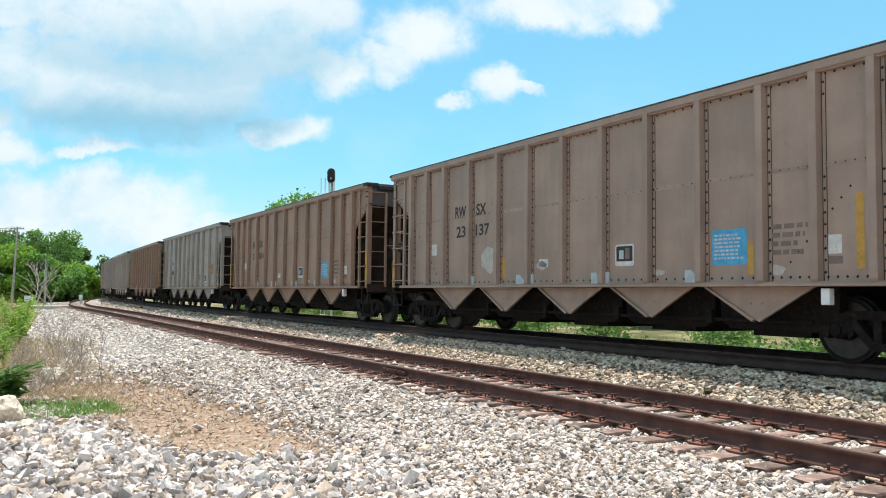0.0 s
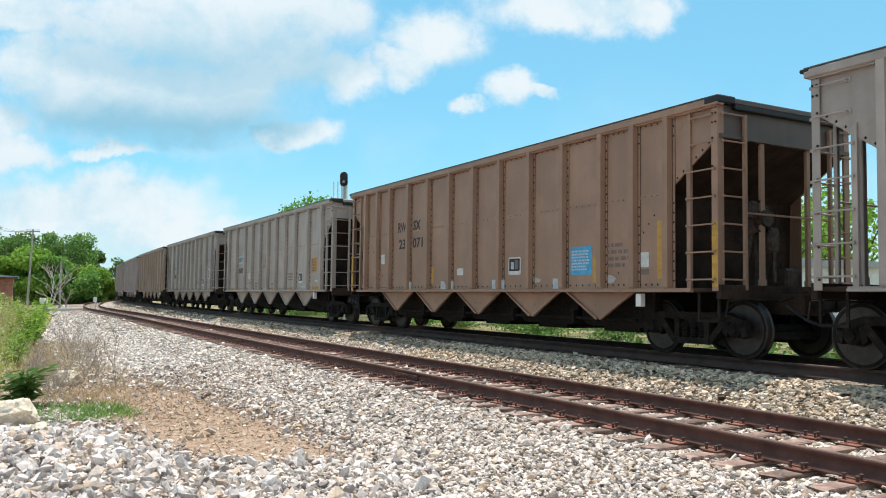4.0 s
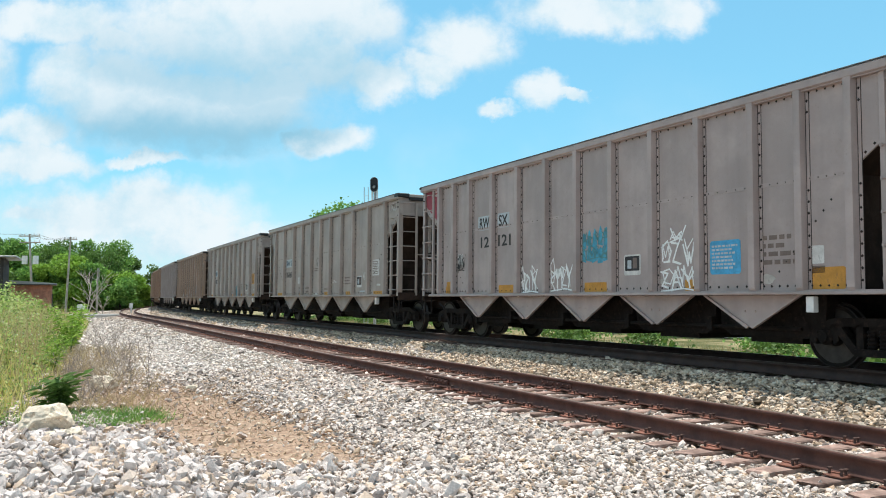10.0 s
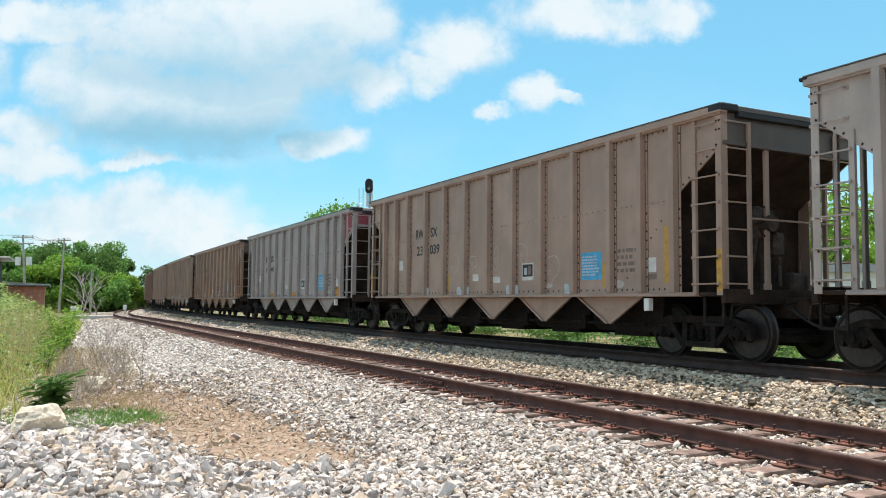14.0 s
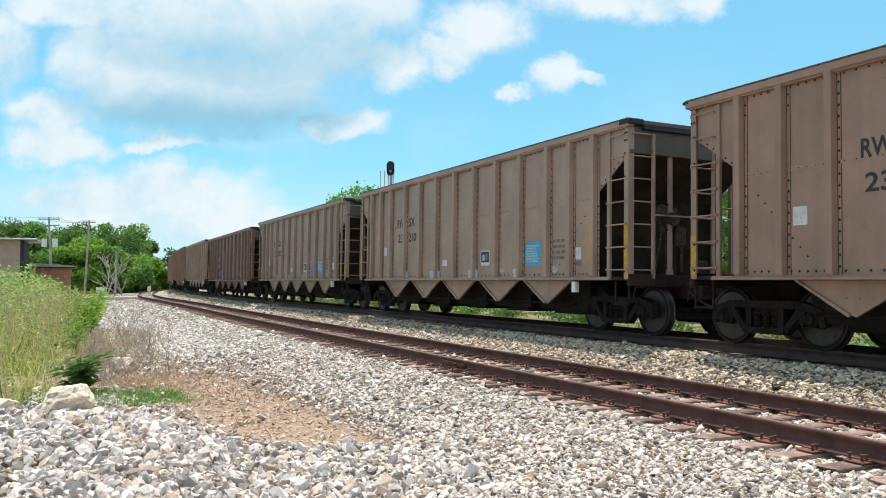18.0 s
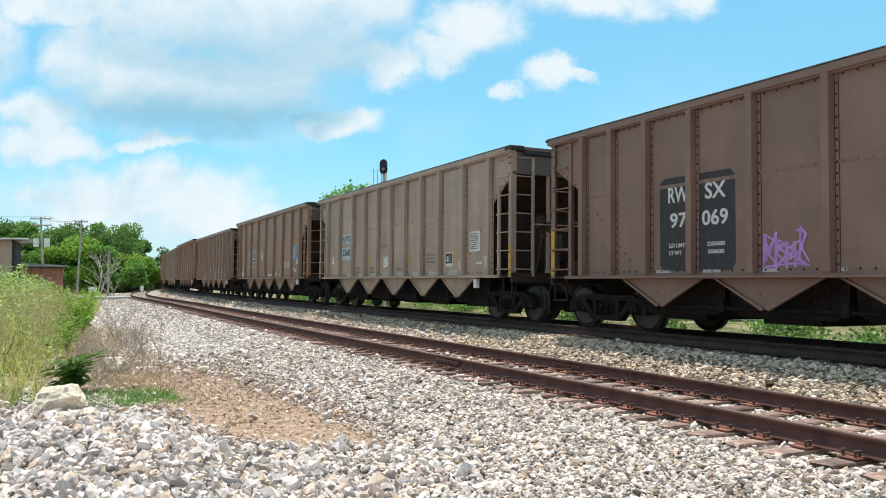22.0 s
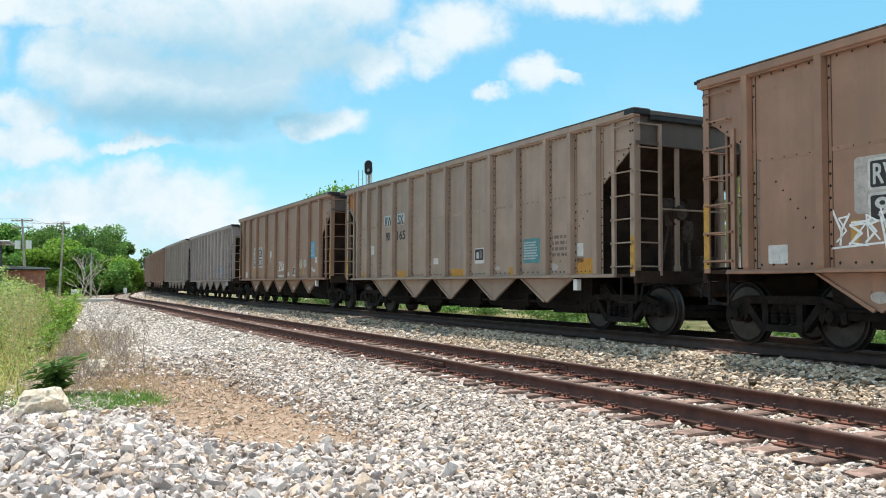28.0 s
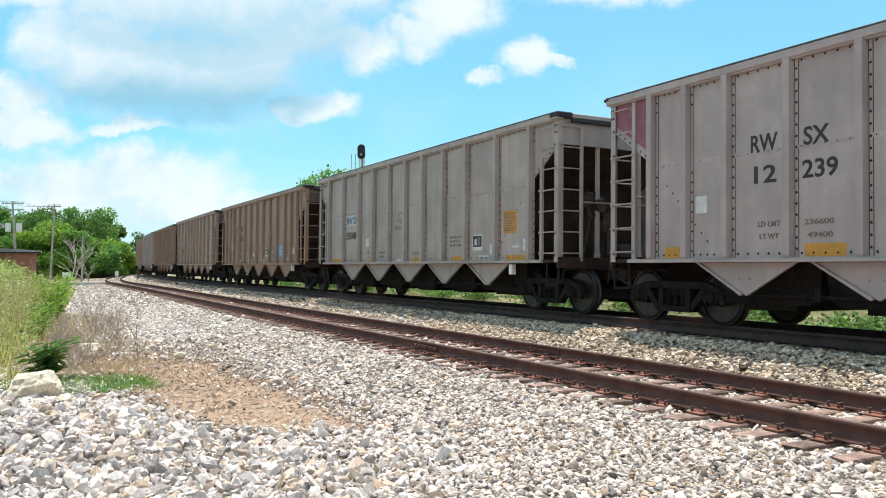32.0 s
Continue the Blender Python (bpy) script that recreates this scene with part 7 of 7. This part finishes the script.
def build_far_side():
    """Grass, weeds and bushes beyond the main track."""
    rng = np.random.default_rng(71)
    n = 30000
    s, u = rng.uniform(-26, 62, n), -rng.uniform(4.2, 11.0, n)
    u = np.where(rng.random(n) < 0.5, -rng.uniform(4.2, 6.5, n), u)
    x, y, _ = on_line(s, u)
    patch = np.sin(s * 0.55) + np.sin(s * 0.23 + 1.0) + rng.normal(0, 0.4, n)
    green = patch > 0.7
    blades("verge_grass", x[green], y[green], 0.025, 0.30, VERGE, "green grass and weeds on the verge beyond the train", "grass", 72, 0.5)
    blades("dry_verge_grass", x[~green], y[~green], 0.018, 0.28, DRY, "dry straw-coloured grass on the verge beyond the train", "grass", 73, 0.6)
    prng = random.Random(8)
    for i in range(22):
        s0 = -10 + i * 3.2 + prng.uniform(-1, 1)
        bx, by, _ = on_line(s0, -prng.uniform(8.0, 13.0))
        build_bush(float(bx), float(by), prng.uniform(1.2, 2.2), prng.uniform(0.5, 1.0), 200 + i, "low green bush on the verge beyond the train", LEAF_DARK if i % 3 else LEAF)
    for i, (s0, off, size) in enumerate(((-7.4, -5.0, 1.5), (-8.6, -5.2, 1.8), (-9.7, -5.0, 1.3), (-3.6, -5.4, 0.9), (1.5, -5.8, 0.8), (-10.6, -5.6, 1.0))):
        bx, by, _ = on_line(s0, off)
        build_bush(float(bx), float(by), size, 0.5, 240 + i, "leafy green bush close behind the main track", LEAF if i == 1 else LEAF_DARK)
    # bare grey brushwood past the bushes
    n = 9000
    s, u = rng.uniform(-26, -10.6, n), -rng.uniform(3.6, 8.5, n)
    x, y, _ = on_line(s, u)
    blades("brushwood", x, y, 0.02, 0.34, BRUSH, "tangled grey-brown cut brush behind the main track", "brush", 75, 1.3)


# ---- signal, poles and buildings ----
def build_signal():
    x, y, h = on_line(14.95, -3.6)
    thing = tagged(new("railway_signal"), "black round-backed railway signal on a steel mast with a ladder", "railway signal")
    thing.matrix_basis = pose(float(x), float(y), -1.0, 0, 0, math.degrees(math.atan2(y, x)) - 90 - 12)
    part("mast", rod(bmesh.new(), (0, 0, 0), (0, 0, 7.35), 0.075, 12, 0.06), STEEL, thing, "galvanised mast")
    part("base", boxed(-0.35, 0.35, -0.35, 0.35, -0.1, 0.35, bevel=0.03), WHITE, thing, "concrete foot")
    bm = bmesh.new()
    outline = [(0.20 * math.cos(a), 0.20 * math.sin(a) + (0.17 if math.sin(a) > 0 else -0.17)) for a in np.linspace(0, 2 * math.pi, 29)[:-1]]
    slab(bm, outline, -0.16, -0.13)
    part("plate_rim", bm, STEEL, thing, "pale rim of the plate", pose(0, 0, 7.42))
    head = part("background_plate", slab(bmesh.new(), [(a * 0.9, b * 0.94) for a, b in outline], -0.17, -0.125), BLACK, thing, "tall rounded black plate", pose(0, 0, 7.42))
    part("lamp_housing", boxed(-0.12, 0.12, -0.125, 0.12, -0.26, 0.26, bevel=0.05), BLACK, thing, "", pose(0, 0, 7.42))
    for dz in (-0.12,):
        bm = bmesh.new()
        bmesh.ops.create_cone(bm, cap_ends=False, segments=14, radius1=0.10, radius2=0.095, depth=0.10, matrix=pose(0, -0.22, dz, 90, 0, 0))
        bmesh.ops.solidify(bm, geom=bm.faces[:], thickness=0.006)
        part("hood", bm, BLACK, thing, "", pose(0, 0, 7.42))
    part("lens", rod(bmesh.new(), (0, -0.185, -0.12), (0, -0.165, -0.12), 0.075, 14), STEEL, thing, "unlit grey lens", pose(0, 0, 7.42))
    for xx in (-0.12, 0.12):
        part("bracket", boxed(xx - 0.03, xx + 0.03, -0.10, 0.02, 6.42, 7.17, bevel=0.005), WHITE, thing, "white steel bracket")
    for xx in (-0.56, -0.36):
        part("ladder_rail", rod(bmesh.new(), (xx, 0.15, 0.2), (xx, 0.15, 7.35), 0.018, 6), STEEL, thing)
    for i in range(22):
        part("rung", rod(bmesh.new(), (-0.56, 0.15, 0.4 + i * 0.31), (-0.36, 0.15, 0.4 + i * 0.31), 0.012, 5), STEEL, thing)


build_signal()


def build_pole(px, dist, top, lean, arms, label, r=0.13, cans=0):
    x, y = toward(px, dist)
    thing = tagged(new("utility_pole"), label, "utility pole")
    thing.matrix_basis = pose(x, y, -0.9)
    high = top + 0.9
    part("pole", rod(bmesh.new(), (0, 0, -0.2), (lean, 0, high), r, 10, r * 0.65), POLE_WOOD, thing)
    for z, half in arms:
        cx = lean * z / high
        arm = part("crossarm", boxed(cx - half, cx + half, -0.08, 0.08, z - 0.06, z + 0.06, bevel=0.01), POLE_WOOD, thing)
        for k in (-0.9, -0.45, 0.45, 0.9):
            part("insulator", rod(bmesh.new(), (cx + k * half, 0, z + 0.05), (cx + k * half, 0, z + 0.25), 0.05, 8, 0.03), WHITE, arm)
    for i in range(cans):
        cx = lean * 0.6 + (-0.62, 0.56)[i]
        part("transformer", rod(bmesh.new(), (cx, -0.1, 5.55), (cx, -0.1, 6.45), 0.29, 14), WHITE, thing, "pale grey transformer can")
    return thing


build_pole(-0.467, 95, 8.1, 0.45, ((8.75, 0.75),), "weathered wooden utility pole with a short crossarm", 0.14)
build_pole(-0.507, 88, 7.9, -0.55, ((8.6, 1.15), (7.9, 1.15)), "wooden utility pole with two crossarms and transformers", 0.15, 2)
build_pole(-0.4285, 88, 4.2, 0.05, (), "short bare wooden pole", 0.12)


def build_wires():
    """Sagging wires between the two tall poles and off to the side."""
    def wire(a, b, sag, n=14):
        bm = bmesh.new()
        a, b = Vector(a), Vector(b)
        pts = [a.lerp(b, i / n) - Vector((0, 0, sag * 4 * (i / n) * (1 - i / n))) for i in range(n + 1)]
        for p, q in zip(pts, pts[1:]):
            rod(bm, p, q, 0.012, 4)
        return bm
    ax, ay = toward(-0.507, 88)
    bx, by = toward(-0.4695, 95)
    for k in (-0.9, 0.0, 0.9):
        tagged(part("power_line", wire((ax + k - 0.5, ay, 7.9), (bx + k * 0.6 + 0.7, by, 8.1), 0.4), BLACK), "thin dark wire strung between utility poles", "power line")
        tagged(part("power_line", wire((ax + k - 0.5, ay, 7.9), (ax - 45, ay - 22 + k, 9.5), 0.8), BLACK), "thin dark wire strung between utility poles", "power line")


build_wires()

WALL_TAN = principled("tan_metal_siding", (0.44, 0.32, 0.265), 0.7, 0.0, 0.12, 1.0, 0.15, 30.0)
WALL_RED = principled("red_brick_wall", (0.50, 0.23, 0.17), 0.9, 0.0, 0.3, 3.0, 0.4, 30.0)
ROOF_METAL = principled("grey_metal_roof", (0.42, 0.42, 0.42), 0.5, 0.3, 0.15, 1.0)
DARK_WALL = principled("dark_trim_and_shade", (0.05, 0.045, 0.045), 0.9)


def build_shed():
    thing = tagged(new("shed"), "tan metal-sided shed with a flat overhanging roof", "shed")
    thing.matrix_basis = pose(-31.3, 60.0, -0.9, 0, 0, 24)
    wall = part("wall", boxed(-16, -1.3, 0.0, 5.0, 0, 4.85), WALL_TAN, thing)
    for i in range(48):
        x = -15.9 + i * 0.305
        part("siding_rib", boxed(x - 0.025, x + 0.025, -0.025, 0.0, 0, 4.85), WALL_TAN, wall)
    # near-black instead of tan: the end wall's shade is in its colour
    part("end_wall", boxed(-1.3, -1.2, 0.05, 5.0, 0, 4.8), DARK_WALL, thing, "end wall with its shade in the dark colour")
    part("roof", boxed(-16.4, -0.3, -0.5, 5.4, 4.86, 4.98, bevel=0.02), ROOF_METAL, thing, "pale metal roof edge")
    part("corner_trim", boxed(-1.42, -1.28, -0.03, 0.08, 0, 4.85), DARK_WALL, thing)
    part("wall_lamp", boxed(-7.2, -6.9, -0.25, -0.03, 4.3, 4.5, bevel=0.02), STEEL, thing)


def build_brick_store():
    thing = tagged(new("brick_outbuilding"), "low red brick outbuilding with a grey roof", "outbuilding")
    thing.matrix_basis = pose(-31.0, 66.0, -0.75, 0, 0, 24)
    part("wall", boxed(-5.0, -0.9, 0, 3, 0, 2.75), WALL_RED, thing)
    part("roof", slab(bmesh.new(), ((-5.3, 2.80), (-0.55, 2.78), (-0.55, 2.92), (-5.3, 3.25)), -0.3, 3.2), ROOF_METAL, thing, "grey sloping roof")
    part("door", boxed(-0.9, -0.85, 1.5, 2.5, 0, 2.05, bevel=0.01), DARK_WALL, thing, "dark door")
    part("gutter", boxed(-5.3, -0.5, -0.5, -0.4, 2.74, 2.84, bevel=0.02), DARK_WALL, thing)


def build_pale_store():
    """A low white building, added for the bright stripe seen between the cars."""
    thing = tagged(new("warehouse"), "low white building added for a bright stripe behind the railway", "building")
    thing.matrix_basis = pose(17.6, 37.0, -1.0, 0, 0, -14)
    wall = part("wall", boxed(-5.0, 5.5, 0, 6, 0, 3.1), WHITE, thing, "white metal wall")
    for i in range(14):
        part("siding_rib", boxed(-4.9 + i * 0.76, -4.84 + i * 0.76, -0.03, 0.0, 0, 3.1), WHITE, wall)
    part("roof", slab(bmesh.new(), ((-5.3, 3.1), (5.8, 3.1), (5.8, 3.2), (0.2, 3.55), (-5.3, 3.2)), -0.3, 6.3), ROOF_METAL, thing, "grey metal roof")
    part("door", boxed(-1.2, 0.0, -0.05, -0.01, 0, 2.1, bevel=0.01), DARK_WALL, thing, "dark door")


build_shed()
build_brick_store()
build_pale_store()


BARE = principled("bleached_wood", (0.48, 0.43, 0.37), 0.9, 0.0, 0.2, 9.0)


def build_dead_tree():
    """The bare white tree and fallen limbs beside the crossing."""
    rng = random.Random(4)
    for u, d, h, seed, spread in ((-0.4415, 78, 4.6, 5, 0.7), (-0.420, 84, 2.6, 9, 1.1)):
        x, y = toward(u, d)
        ob = twig_bush("dead_tree", x, y, h, 3, seed, BARE, "bare pale dead tree beside the crossing", spread, 0.055)
        ob["category"] = "tree"


build_dead_tree()


def build_crossing_things():
    # a small pale box on a post, and a white marker by the bend
    x, y = toward(-0.4475, 60)
    box_thing = tagged(new("mailbox"), "white box on a short post above the weeds", "mailbox")
    box_thing.matrix_basis = pose(x, y, -0.85, 0, 0, 20)
    part("post", boxed(-0.05, 0.05, -0.05, 0.05, 0, 1.0, bevel=0.005), POLE_WOOD, box_thing)
    part("box", boxed(-0.28, 0.28, -0.15, 0.15, 0.95, 1.35, bevel=0.04), WHITE, box_thing, "white metal box")
    x, y = toward(-0.386, 92)
    marker = tagged(new("marker_post"), "white marker post beside the bend", "marker post")
    marker.matrix_basis = pose(x, y, -0.85)
    part("post", boxed(-0.07, 0.07, -0.07, 0.07, 0, 1.15, bevel=0.01), WHITE, marker)
    part("plate", boxed(-0.2, 0.2, -0.1, -0.07, 0.65, 1.2, bevel=0.01), WHITE, marker, "white plate")
    # pale concrete slab at the crossing
    x, y = toward(-0.432, 74)
    kerb = tagged(part("concrete_barrier", boxed(-2.6, 2.2, -0.3, 0.3, 0, 0.38, bevel=0.06), principled("pale_concrete", (0.55, 0.53, 0.50), 0.9, 0.0, 0.15, 2.0, 0.3, 40.0), m=pose(x, y, -0.85, 0, 0, 8)),
                  "low pale concrete barrier beside the crossing", "barrier")
    x, y, _ = on_line(70.0, 2.1)
    stake = tagged(part("stake", rod(bmesh.new(), (0, 0, -0.1), (0.03, 0, 1.0), 0.04, 6), TWIG, m=pose(float(x), float(y), -0.6)), "thin pale stake between the tracks", "stake")


build_crossing_things()
build_far_side()
build_weeds()
build_stones()
build_litter()
build_ties()


motions()
